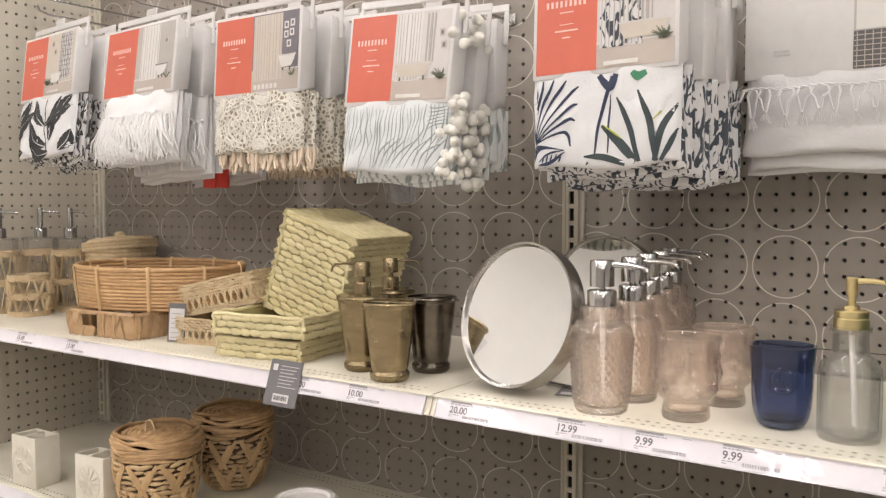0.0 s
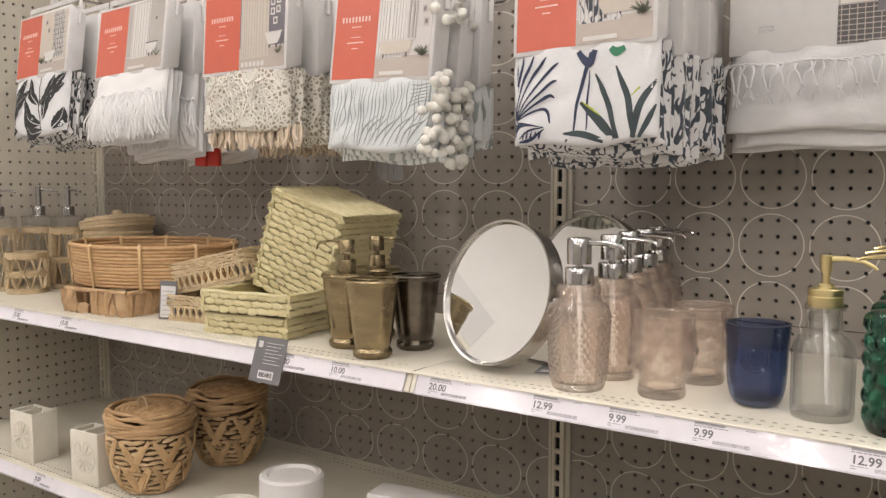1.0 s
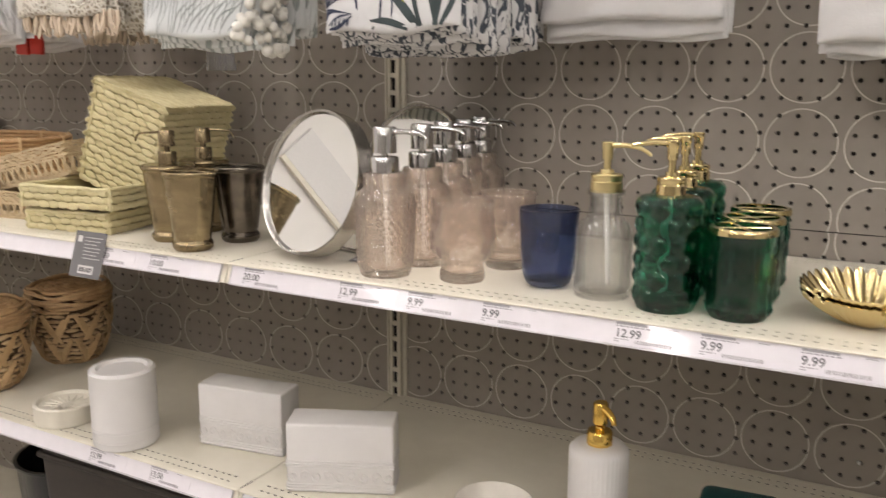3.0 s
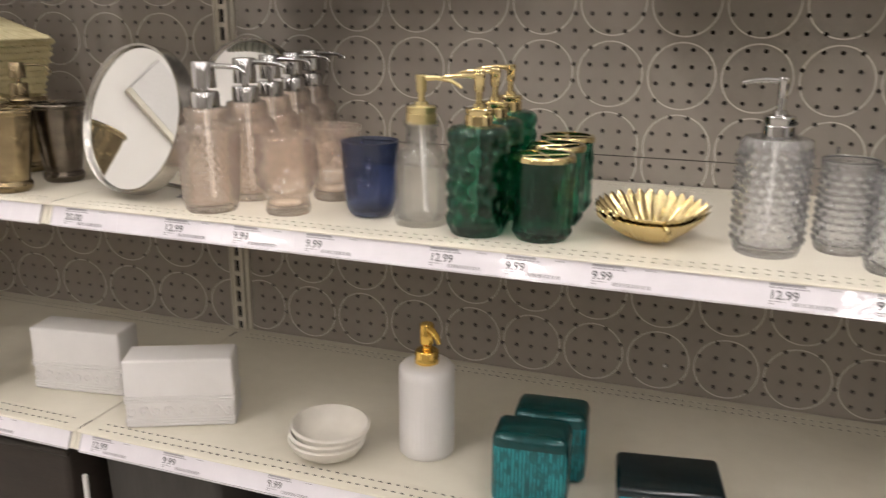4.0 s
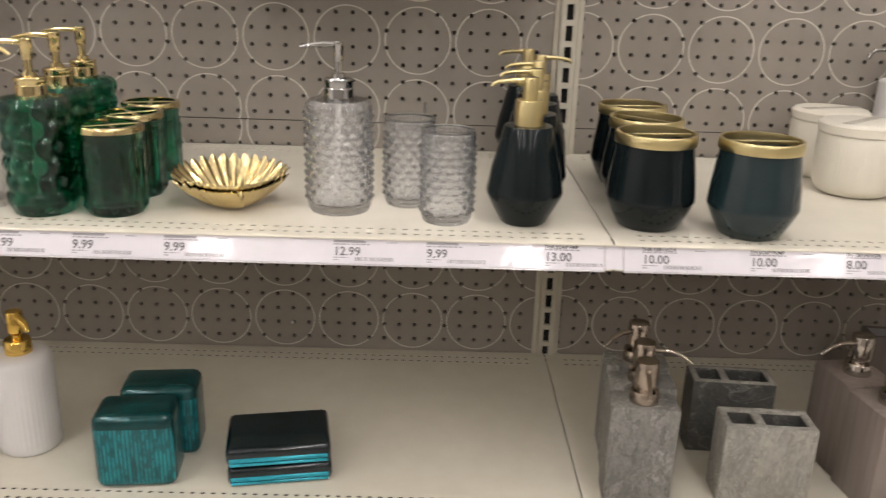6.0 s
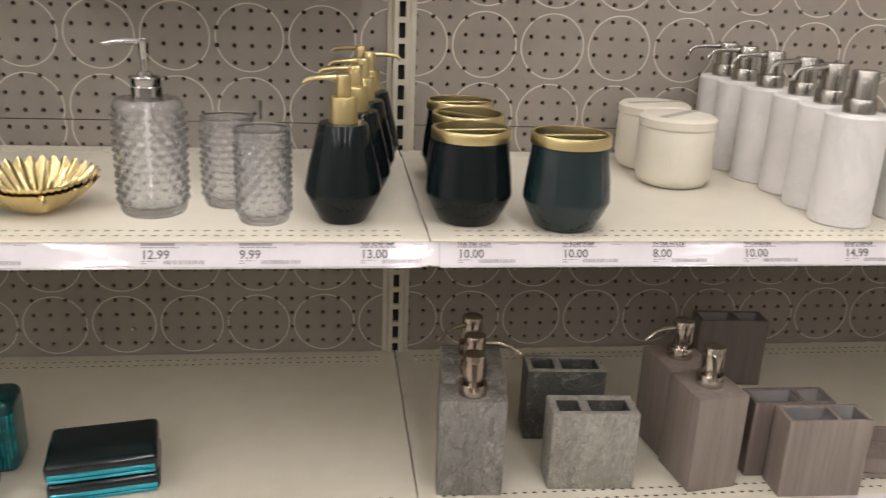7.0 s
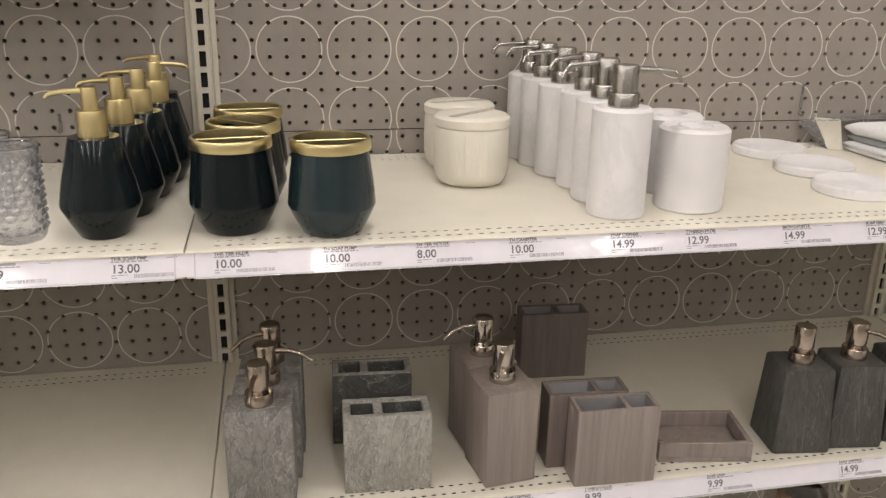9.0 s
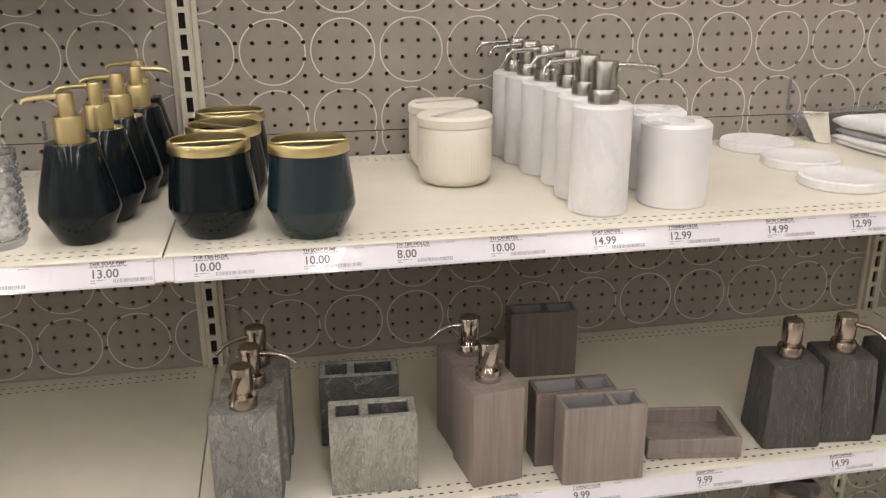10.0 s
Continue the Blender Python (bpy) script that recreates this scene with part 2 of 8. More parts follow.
def holed_sheet(nx, nz, px, pz, rx, rz, depth, stagger=0.0, skip=None, square=False):
    """A sheet of nx by nz cells, each with a hole of radii rx, rz through it. In the plane x, z; front at y = 0, holes go to y = depth."""
    if square:
        ins = [(-1, -1), (0, -1), (1, -1), (1, 0), (1, 1), (0, 1), (-1, 1), (-1, 0)]
    else:
        ins = [(math.cos(a), math.sin(a)) for a in (math.pi * (1.25 + 0.25 * k) for k in range(8))]
    outs = [(-1, -1), (0, -1), (1, -1), (1, 0), (1, 1), (0, 1), (-1, 1), (-1, 0)]
    verts, faces = [], []
    for k in range(nz):
        for i in range(nx):
            cx, cz = (i + 0.5) * px, (k + 0.5) * pz
            hx = cx + (stagger * px if k % 2 else 0)
            s = len(verts)
            if skip and skip(cx, cz):
                verts += [(cx + a * px / 2, 0, cz + b * pz / 2) for a, b in ((-1, -1), (1, -1), (1, 1), (-1, 1))]
                faces.append((s, s + 1, s + 2, s + 3))
                continue
            verts += [(cx + a * px / 2, 0, cz + b * pz / 2) for a, b in outs]
            verts += [(hx + a * rx, 0, cz + b * rz) for a, b in ins]
            verts += [(hx + a * rx, depth, cz + b * rz) for a, b in ins]
            for j in range(8):
                q = (j + 1) % 8
                faces.append((s + j, s + q, s + 8 + q, s + 8 + j))
                faces.append((s + 8 + j, s + 8 + q, s + 16 + q, s + 16 + j))
    return verts, faces


# ---------------------------------------------------------------- the setting
floor = thing("floor", pose(0.5, -2, 0), "pale polished store floor", "floor", kind="structure")
FLOOR_MAT = speckled("floor_tile", (0.48, 0.45, 0.40), (0.58, 0.55, 0.50), 6, 0.25, bump_s=0.02)
part("floor_slab", box_bm(-6, 6, -4, 4, -0.1, 0), FLOOR_MAT, floor)
ceiling = thing("ceiling", pose(0.5, -2, CEIL), "white store ceiling", "ceiling", kind="structure")
WALL_MAT = speckled("store_wall", (0.74, 0.72, 0.69), (0.80, 0.78, 0.75), 4, 0.7, bump_s=0.05)
# Grey of the unseen south wall, set to steer reflections and fill light.
AISLE_MAT = speckled("aisle_wall", (0.27, 0.255, 0.23), (0.42, 0.40, 0.37), 5, 0.6, bump_s=0.05)
CEIL_MAT = speckled("ceiling_board", (0.80, 0.79, 0.77), (0.85, 0.84, 0.82), 30, 0.8, bump_s=0.1)
part("ceiling_slab", box_bm(-6, 6, -4, 4, 0, 0.1), CEIL_MAT, ceiling)
for nm, x0, x1, y0, y1 in (("wall_south", -4.0, 6.6, -6.1, -6.0), ("wall_north", -4.0, 6.6, 2.0, 2.1), ("wall_west", -4.0, -3.9, -6.0, 2.0), ("wall_east", 6.5, 6.6, -6.0, 2.0)):
    w = thing(nm, pose(0, 0, 0), "plain pale store wall", "wall", kind="structure")
    part("wall_board", box_bm(x0, x1, y0, y1, 0, CEIL), AISLE_MAT if nm == "wall_south" else WALL_MAT, w)

# Made-up board, placed so the mirror reflects a sloping white band.
slope = thing("wall_trim", pose(-3.88, -2.20, 2.21, 23, 0, 0), "made-up sloping white board placed to show in the mirror", "wall board", kind="structure")
part("board", box_bm(-0.019, 0.019, -0.40, 0.40, -0.13, 0.13, 0.004, 2), PLASTIC_WHITE, slope)
part("edge", box_bm(-0.019, 0.022, -0.40, 0.40, -0.165, -0.131, 0.004, 2), CREAM_METAL, slope)

# rows of strip lights hung under the ceiling, across the aisle; the upward glow is added to brighten the ceiling
TUBE, tnt, tb = material("lamp_diffuser")
tb.inputs["Emission Color"].default_value = (1.0, 0.965, 0.94, 1)
tb.inputs["Emission Strength"].default_value = 13.0
for lx, ly in [(x, y) for x in (-2.3, -0.35, 1.6) for y in (-4.85, -2.4, 0.05)] + [(3.55, -4.85), (3.55, -2.4)]:
    lt = thing("ceiling_light", pose(lx, ly, CEIL - 0.45), "long white fluorescent strip light hung from the ceiling", "ceiling light", "ceiling lights")
    part("housing", box_bm(-0.12, 0.12, -1.2, 1.2, 0.012, 0.05, 0.005), PLASTIC_WHITE, lt)
    part("diffuser", box_bm(-0.05, 0.05, -1.18, 1.18, 0, 0.011), TUBE, lt, "glowing diffuser")
    part("added_uplight", box_bm(-0.038, 0.038, -1.18, 1.18, 0.051, 0.056), TUBE, lt, "added upward glow that brightens the ceiling")
    for sy in (-0.9, 0.9):
        part("hanger_rod", box_bm(-0.006, 0.006, sy - 0.006, sy + 0.006, 0.056, 0.45), PLASTIC_WHITE, lt)
    lamp("tube_light", lx, ly, CEIL - 0.46, 0.09, 2.3, 8.5 if ly > -1 else 12.5)

# back panels of pegboard, one for each section, with real holes
SECTIONS = ((XL, 0.0), (0.0, SEC), (SEC, 2 * SEC), (2 * SEC, 3 * SEC))
# (first sheet edge x, z, hole pitch x, z, columns, ring centre x, upper z, lower z, ring pitch x, z, breadth of the rings)
PANELS = (
    (-1.4388, 0.2828, 0.0293, 0.0265, 49, -0.2605, 1.297, 0.804, 0.1225, 0.1105, 1.13),
    (0.0080, 0.2895, 0.0251, 0.0250, 48, 0.6790, 1.2635, 0.8095, 0.1057, 0.1060, 1.0),
    (1.2277, 0.2900, 0.0252, 0.0250, 48, 1.4508, 1.2635, 0.8130, 0.1058, 0.1060, 1.0),
    (2.4500, 0.2900, 0.0252, 0.0250, 48, 2.5088, 1.2635, 0.8130, 0.1058, 0.1060, 1.0),
)
for px0, pz0, pp, pq, nx, ring_x, ring_z, ring_low, rp, rq, wide in PANELS:
    nz = int(1.875 / pq)
    v, f = holed_sheet(nx, nz, pp, pq, 0.0034, 0.0034, 0.006)
    bp = thing("back_panel", pose(px0, 0, pz0), "grey pegboard back panel printed with thin pale rings", "pegboard", kind="structure")
    raw_part("pegboard", v, f, panel_material("grey_pegboard", ring_x - px0, (ring_low - pz0, ring_z - pz0), 1.140 - pz0, rp, rq, wide), bp)
    part("seam", box_bm(0, nx * pp, -0.0006, 0.0006, 1.1388 - pz0, 1.1400 - pz0), DARK, bp)
    # The backing carries the shade tone of the peg holes in its colour.
    part("backing", box_bm(-0.012, nx * pp + 0.012, 0.007, 0.012, 0, 1.9), HOLE_BROWN, bp)
PITCH = 0.0254
v, f = holed_sheet(18, 66, PITCH, 0.0285, 0.0037, 0.0037, 0.006)
sp = thing("side_panel", pose(XL, -0.4575, 0.26, 0, 0, 90), "cream pegboard side panel closing the shelf's end", "pegboard", kind="structure")
raw_part("pegboard", v, f, CREAM_BOARD, sp)
part("backing", box_bm(0, 0.457, 0.02, 0.03, 0, 1.9), DARK, sp)

# slotted uprights
for ux in (XL + 0.012, 0.0, SEC, 2 * SEC):
    up = thing("upright", pose(ux, 0, 0.26), "cream slotted metal upright", "upright", "slotted uprights", "structure")
    v, f = holed_sheet(1, 62, 0.022, 0.0305, 0.0050, 0.0112, 0.006, square=True)
    raw_part("slotted_face", [(a - 0.011, b - 0.012, c) for a, b, c in v], f, UPRIGHT_PAINT, up)
    for s in (-1, 1):
        a, b = sorted((s * 0.0112, s * 0.0135))
        bm = box_bm(a, b, -0.0135, 0.002, 0, 1.891, 0.0008, 1)
        a, b = sorted((s * 0.0137, s * 0.0215))
        box_bm(a, b, -0.006, 0.002, 0, 1.891, 0.001, 1, bm)
        part("flange", bm, UPRIGHT_PAINT, up)
    # Near-black sheet behind the slots paints their shade.
    part("core", box_bm(-0.011, 0.011, -0.002, 0.002, 0, 1.891), DARK, up)


def shelf(x0, x1, z, name):
    """A metal shelf with two rows of slots front and back, and a price channel on its front edge."""
    s = thing(name, pose(x0 + 0.001, 0, z), "cream metal store shelf with perforated front and back strips", "shelf", "gondola shelves", "structure")
    w = x1 - x0 - 0.002
    n = round(w / 0.0127)
    strips = ((YF + 0.006, 2), (-0.050, 2))
    for y0, rows in strips:
        v, f = holed_sheet(n, rows, w / n, 0.0165, 0.0036, 0.0021, 0.0008, 0.0, lambda cx, cz: cx < 0.02 or cx > w - 0.02)
        raw_part("perforated_strip", [(a, y0 + c, -b) for a, b, c in v], f, CREAM_METAL, s)
    a, b = YF + 0.006 + 0.033, -0.050
    part("deck", box_bm(0, w, a, b, -0.003, 0), CREAM_METAL, s)
    part("rear_strip", box_bm(0, w, -0.017, -0.003, -0.003, 0), CREAM_METAL, s)
    # Near-black strips under the slots stand in for the shade inside them.
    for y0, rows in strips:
        part("channel", box_bm(0.004, w - 0.004, y0 + 0.001, y0 + 0.032, -0.0095, -0.0018), DARK, s, "near-black strip painting shade into the slots")
    part("underside", box_bm(0, w, YF + 0.012, -0.004, -0.026, -0.010), CREAM_METAL, s)
    bm = bmesh.new()
    # rounded nose and front face
    prof = [(YF + 0.006, 0.0), (YF + 0.001, -0.0004), (YF - 0.001, -0.0014), (YF - 0.0012, -0.0026), (YF + 0.0036, -0.0032), (YF - 0.0066, -0.0275), (YF - 0.0050, -0.0290), (YF + 0.012, -0.0290)]
    rows = [[bm.verts.new((xx, y, zz)) for y, zz in prof] for xx in (0, w)]
    for i in range(len(prof) - 1):
        bm.faces.new((rows[0][i], rows[0][i + 1], rows[1][i + 1], rows[1][i]))
    bm.faces.new(rows[0])
    bm.faces.new(rows[1][::-1])
    bmesh.ops.recalc_face_normals(bm, faces=bm.faces)
    part("front_edge", bm, CREAM_METAL, s)
    return s

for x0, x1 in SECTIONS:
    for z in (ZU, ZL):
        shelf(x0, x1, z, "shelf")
    base = thing("base_shelf", pose(x0 + 0.001, 0, ZB), "shaded cream metal base shelf", "shelf", "gondola shelves", "structure")
    part("deck", box_bm(0, x1 - x0 - 0.002, -0.46, 0, -0.02, 0, 0.002), CREAM_METAL, base)
    part("kick_plate", box_bm(0, x1 - x0 - 0.002, -0.455, -0.44, -ZB, -0.02), CREAM_METAL, base)


# ---------------------------------------------------------------- generic vessels
def pump(th, z, mat, r1=0.0185, h1=0.018, r2=0.0155, h2=0.028, reach=0.055, drop=0.008, stem=0.0, nozzle_r=0.0032, base_name="collar"):
    """Collar, optional stem, head and nozzle of a soap pump on a bottle whose neck ends at z; the nozzle points to +x."""
    part(base_name, lathe_bm([(0, z), (r1, z), (r1, z + h1 * 0.9), (r1 * 0.94, z + h1), (r2 * 0.7, z + h1), (0, z + h1)], 28), mat, th, smooth=40)
    z1 = z + h1
    if stem:
        part("stem", lathe_bm([(0, z1), (0.0045, z1), (0.0045, z1 + stem), (0, z1 + stem)], 14), mat, th, smooth=40)
        z1 += stem
    part("pump_head", lathe_bm([(0, z1), (r2, z1), (r2, z1 + h2 * 0.93), (r2 * 0.92, z1 + h2), (0, z1 + h2)], 28), mat, th, smooth=40)
    zt = z1 + h2 * 0.78
    pts = [(r2 * 0.6, 0, zt + 0.002), (r2 + reach * 0.45, 0, zt + 0.0015), (r2 + reach * 0.82, 0, zt), (r2 + reach * 0.94, 0, zt - drop * 0.4), (r2 + reach, 0, zt - drop)]
    part("nozzle", tube_bm(pts, nozzle_r, 10, taper=[1.25, 1.05, 0.95, 0.85, 0.75]), mat, th, smooth=50)


# ---------------------------------------------------------------- more materials
def marble(name, base, vein, vein_w=0.06, scale=9.0, rough=0.32, grain=0.0, coat=0.0, amount=0.8, vcol2=None, stretch=(1, 1, 1), rotation=(0.5, 0.3, 0.2), cloud=0.9):
    """Veined stone: veins are the narrow band where a bent noise crosses its middle."""
    m, nt, b = material(name)
    v = coords(nt, stretch, rotation, random_shift=5.0)
    n1 = noise_fac(nt, v, scale, 7, 0.62, 1.2)
    line = maths(nt, "ABSOLUTE", maths(nt, "SUBTRACT", n1, 0.5))
    veins = maths(nt, "SUBTRACT", 1.0, maths(nt, "DIVIDE", line, vein_w, True), True)
    patch = noise_fac(nt, v, scale * 0.55, 3)
    veins = maths(nt, "MULTIPLY", maths(nt, "MULTIPLY", veins, maths(nt, "SMOOTH_MIN", patch, 0.9)), amount * 1.6, True)
    cloud = ramp(nt, noise_fac(nt, v, scale * 1.4, 6), [(0.3, tuple(c * cloud for c in base)), (0.7, base)])
    col = mix_color(nt, veins, cloud, vein)
    if grain:
        g = noise_fac(nt, v, 420, 3)
        col = mix_color(nt, maths(nt, "MULTIPLY", g, grain), col, vcol2 or vein)
        mid = noise_fac(nt, v, 75, 8, 0.7, 0.4)
        col = mix_color(nt, 1.0, col, ramp(nt, mid, [(0.30, (0.62, 0.62, 0.61)), (0.50, (0.95, 0.95, 0.94)), (0.68, (1.25, 1.24, 1.21))]), "MULTIPLY")
        # fine ridges, a dark seam beside each imitating carved relief in the colour, and small pits
        n2 = noise_fac(nt, v, scale * 1.1 if scale < 15 else scale * 0.7, 6, 0.58, 2.4)
        near = lambda c, w: maths(nt, "SUBTRACT", 1.0, maths(nt, "DIVIDE", maths(nt, "ABSOLUTE", maths(nt, "SUBTRACT", n2, c)), w, True), True)
        seam = near(0.472, 0.020)
        ridge = maths(nt, "MAXIMUM", near(0.500, 0.012), near(0.580, 0.008))
        col = mix_color(nt, maths(nt, "MULTIPLY", seam, 0.55), col, tuple(c * 0.45 for c in base))
        col = mix_color(nt, maths(nt, "MULTIPLY", ridge, 0.6), col, tuple(min(1.0, c * 1.7) for c in base))
        vo = nt.nodes.new("ShaderNodeTexVoronoi")
        vo.inputs["Scale"].default_value = 190
        nt.links.new(v, vo.inputs["Vector"])
        pit = maths(nt, "MULTIPLY", maths(nt, "LESS_THAN", vo.outputs["Distance"], 0.20), maths(nt, "GREATER_THAN", patch, 0.53))
        col = mix_color(nt, maths(nt, "MULTIPLY", pit, 0.6), col, tuple(c * 0.4 for c in base))
        bump(nt, b, maths(nt, "ADD", maths(nt, "ADD", maths(nt, "MULTIPLY", g, 0.25), mid), maths(nt, "SUBTRACT", ridge, seam)), 0.5, 0.0014)
    nt.links.new(col, b.inputs["Base Color"])
    b.inputs["Roughness"].default_value = rough
    b.inputs["Coat Weight"].default_value = coat
    return m


MARBLE_WHITE = marble("white_marble", (0.80, 0.78, 0.775), (0.56, 0.55, 0.56), 0.05, 7, 0.3, amount=0.30)
STONE_GREY = marble("grey_soapstone", (0.215, 0.205, 0.190), (0.52, 0.50, 0.47), 0.012, 5, 0.62, 0.6, amount=0.85, stretch=(1.5, 1.5, 0.9), rotation=(0.2, 0.75, 0.2), vcol2=(0.34, 0.335, 0.315), cloud=0.50)
STONE_PALE = marble("pale_soapstone", (0.335, 0.315, 0.275), (0.15, 0.14, 0.125), 0.016, 9, 0.7, 0.5, amount=0.8, vcol2=(0.46, 0.45, 0.42), cloud=0.62, stretch=(2.0, 2.0, 0.8), rotation=(0.2, 0.35, 0.2))
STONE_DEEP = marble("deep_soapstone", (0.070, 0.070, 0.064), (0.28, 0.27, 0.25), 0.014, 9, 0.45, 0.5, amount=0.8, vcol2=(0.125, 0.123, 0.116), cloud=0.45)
STONE_DARK = marble("charcoal_marble", (0.064, 0.060, 0.055), (0.26, 0.25, 0.23), 0.012, 6, 0.5, 0.45, amount=0.6, cloud=0.55, vcol2=(0.110, 0.105, 0.098), stretch=(2.8, 2.8, 0.5), rotation=(0.08, 0.14, 0.2))
STONE_EDGE = marble("pale_rim_soapstone", (0.33, 0.315, 0.285), (0.20, 0.19, 0.17), 0.03, 14, 0.7, 0.5, amount=0.6, vcol2=(0.44, 0.43, 0.40), cloud=0.7)


def wood(name, dark, light, rough=0.5):
    m, nt, b = material(name)
    v = coords(nt, (90, 90, 4), random_shift=4.0)
    f = noise_fac(nt, v, 1.6, 6, 0.65, 0.4)
    f2 = noise_fac(nt, coords(nt, (30, 30, 1.5)), 1.2, 2)
    f = maths(nt, "ADD", maths(nt, "MULTIPLY", f, 0.65), maths(nt, "MULTIPLY", f2, 0.35))
    nt.links.new(ramp(nt, f, [(0.32, dark), (0.66, light)]), b.inputs["Base Color"])
    b.inputs["Roughness"].default_value = rough
    bump(nt, b, f, 0.2, 0.0006)
    return m


WOOD_GREY = wood("grey_wood_composite", (0.185, 0.150, 0.134), (0.288, 0.242, 0.216))
# Darker copy of the grey wood, with shade put into its colour.
WOOD_SHADED = wood("shaded_wood_composite", (0.115, 0.090, 0.080), (0.190, 0.152, 0.135))
CREAM_CERAMIC = speckled("cream_ceramic", (0.70, 0.66, 0.56), (0.76, 0.72, 0.62), 20, 0.35, bump_s=0.02)
WHITE_RESIN = speckled("white_resin", (0.63, 0.61, 0.60), (0.71, 0.69, 0.68), 16, 0.42, bump_s=0.03)
CREAM_RESIN = speckled("cream_resin", (0.62, 0.58, 0.49), (0.70, 0.66, 0.57), 30, 0.5, bump_s=0.05)
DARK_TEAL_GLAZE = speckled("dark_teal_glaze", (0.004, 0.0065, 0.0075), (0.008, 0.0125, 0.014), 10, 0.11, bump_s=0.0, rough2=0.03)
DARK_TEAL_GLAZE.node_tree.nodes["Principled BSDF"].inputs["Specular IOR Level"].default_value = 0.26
# Lighter copy of the dark teal glaze, with light put into its colour.
TEAL_GLAZE_LIT = speckled("lit_teal_glaze", (0.011, 0.023, 0.026), (0.025, 0.040, 0.044), 10, 0.07, bump_s=0.0, rough2=0.03)
# Near-black for discs that paint the shade inside open mouths.
MOUTH_SHADE = speckled("mouth_shade", (0.008, 0.009, 0.009), (0.014, 0.015, 0.015), 20, 0.4, bump_s=0)
PINK_GLASS = glassy("pink_glass", (1.0, 0.950, 0.905), clear=0.42, rough=0.0, waves=0.06, haze=0.066, haze_col=(1.0, 0.86, 0.77), ior=1.5, shine=0.01, bend=1.45)
CLEAR_GLASS = glassy("clear_glass", (0.999, 0.999, 0.997), clear=0.82, rough=0.0, haze=0.014, haze_col=(0.99, 0.98, 0.95), ior=1.5, shine=0.01, bend=1.48)
SMOKE_GLASS = glassy("smoke_glass", (0.967, 0.974, 0.988), clear=0.20, rough=0.0, haze=0.042, haze_col=(0.93, 0.94, 0.97), bend=1.45, shine=0.01)
NAVY_GLASS = glassy("navy_glass", (0.27, 0.34, 0.58), clear=0.0, rough=0.0, waves=0.08, haze=0.06, haze_col=(0.024, 0.038, 0.100), bend=1.45, shine=0.015)
GREEN_GLASS = glassy("green_glass", (0.06, 0.44, 0.29), clear=0.0, rough=0.0, waves=0.15, haze=0.02, haze_col=(0.003, 0.090, 0.050), ior=1.5, shine=0.01, bend=1.45)
def pressed_teal():
    """Mirrored teal glass pressed in fine upright ribs that break off unevenly."""
    m, nt, b = material("teal_glass")
    v = coords(nt, random_shift=1.0)
    w = nt.nodes.new("ShaderNodeTexWave")
    w.bands_direction = "X"
    w.inputs["Scale"].default_value = 68
    w.inputs["Distortion"].default_value = 1.2
    w.inputs["Detail Scale"].default_value = 30
    nt.links.new(v, w.inputs["Vector"])
    broken = ramp(nt, noise_fac(nt, coords(nt, (1, 1, 0.35), random_shift=1.0), 150, 3), [(0.40, (0, 0, 0)), (0.55, (1, 1, 1))])
    h = maths(nt, "MULTIPLY", w.outputs["Fac"], broken)
    deep = noise_fac(nt, v, 22, 3)
    f = maths(nt, "ADD", maths(nt, "MULTIPLY", h, 0.55), maths(nt, "MULTIPLY", deep, 0.6))
    nt.links.new(ramp(nt, f, [(0.20, (0.003, 0.070, 0.082)), (0.55, (0.007, 0.160, 0.182)), (0.85, (0.018, 0.340, 0.385))]), b.inputs["Base Color"])
    b.inputs["Metallic"].default_value = 0.35
    b.inputs["Roughness"].default_value = 0.26
    b.inputs["Coat Weight"].default_value = 0.25
    b.inputs["Coat Roughness"].default_value = 0.08
    bump(nt, b, h, 0.6, 0.0012)
    return m


TEAL_GLASS = pressed_teal()
# Dark copy of the teal glass; the top's shade is put into its colour.
TEAL_TOP_SHADED = speckled("shaded_teal_glass", (0.001, 0.020, 0.021), (0.006, 0.085, 0.088), 45, 0.20, 0.4, 0.25, coat=0.2)
# Near-black body and bright bands put dark and lit reflections into the colour.
TEAL_DEEP = speckled("deep_teal_glass", (0.002, 0.005, 0.007), (0.004, 0.014, 0.018), 40, 0.16, 0.0, 0.10, coat=0.3)
TEAL_LIT = speckled("lit_cyan_band", (0.004, 0.20, 0.27), (0.03, 0.50, 0.64), 60, 0.12, 0.4, 0.10, (0.3, 1, 1), coat=0.6)
DIP_TUBE = paper_material("dip_tube", (0.72, 0.70, 0.66), 0.4)
MIRROR = material("mirror_silver")
MIRROR[2].inputs["Base Color"].default_value = (0.86, 0.86, 0.85, 1)
MIRROR[2].inputs["Metallic"].default_value = 1.0
MIRROR[2].inputs["Roughness"].default_value = 0.01
MIRROR = MIRROR[0]


def at(x, y, z, turn=0.0):
    return pose(x, y, z, 0, 0, turn)


def row(first, spots):
    """Copies of a thing at (x, y, z, turn)."""
    for s in spots:
        copy_thing(first, at(*s))


# ================================================================ upper shelf, last section: marble, cream and teal sets
def marble_dispenser(m):
    th = thing("soap_dispenser", m, "white marble soap dispenser with brushed nickel pump", "soap dispenser", "marble dispensers in a row")
    R, H = 0.0358, 0.132
    part("body", lathe_bm([(0, 0), (R - 0.002, 0), (R, 0.002), (R, H - 0.003), (R - 0.003, H), (0.012, H), (0, H)], 48), MARBLE_WHITE, th, smooth=35)
    pump(th, H, NICKEL, 0.0185, 0.017, 0.0155, 0.032, 0.05, 0.012)
    return th


d = marble_dispenser(at(1.727, -0.374, ZU, -14))
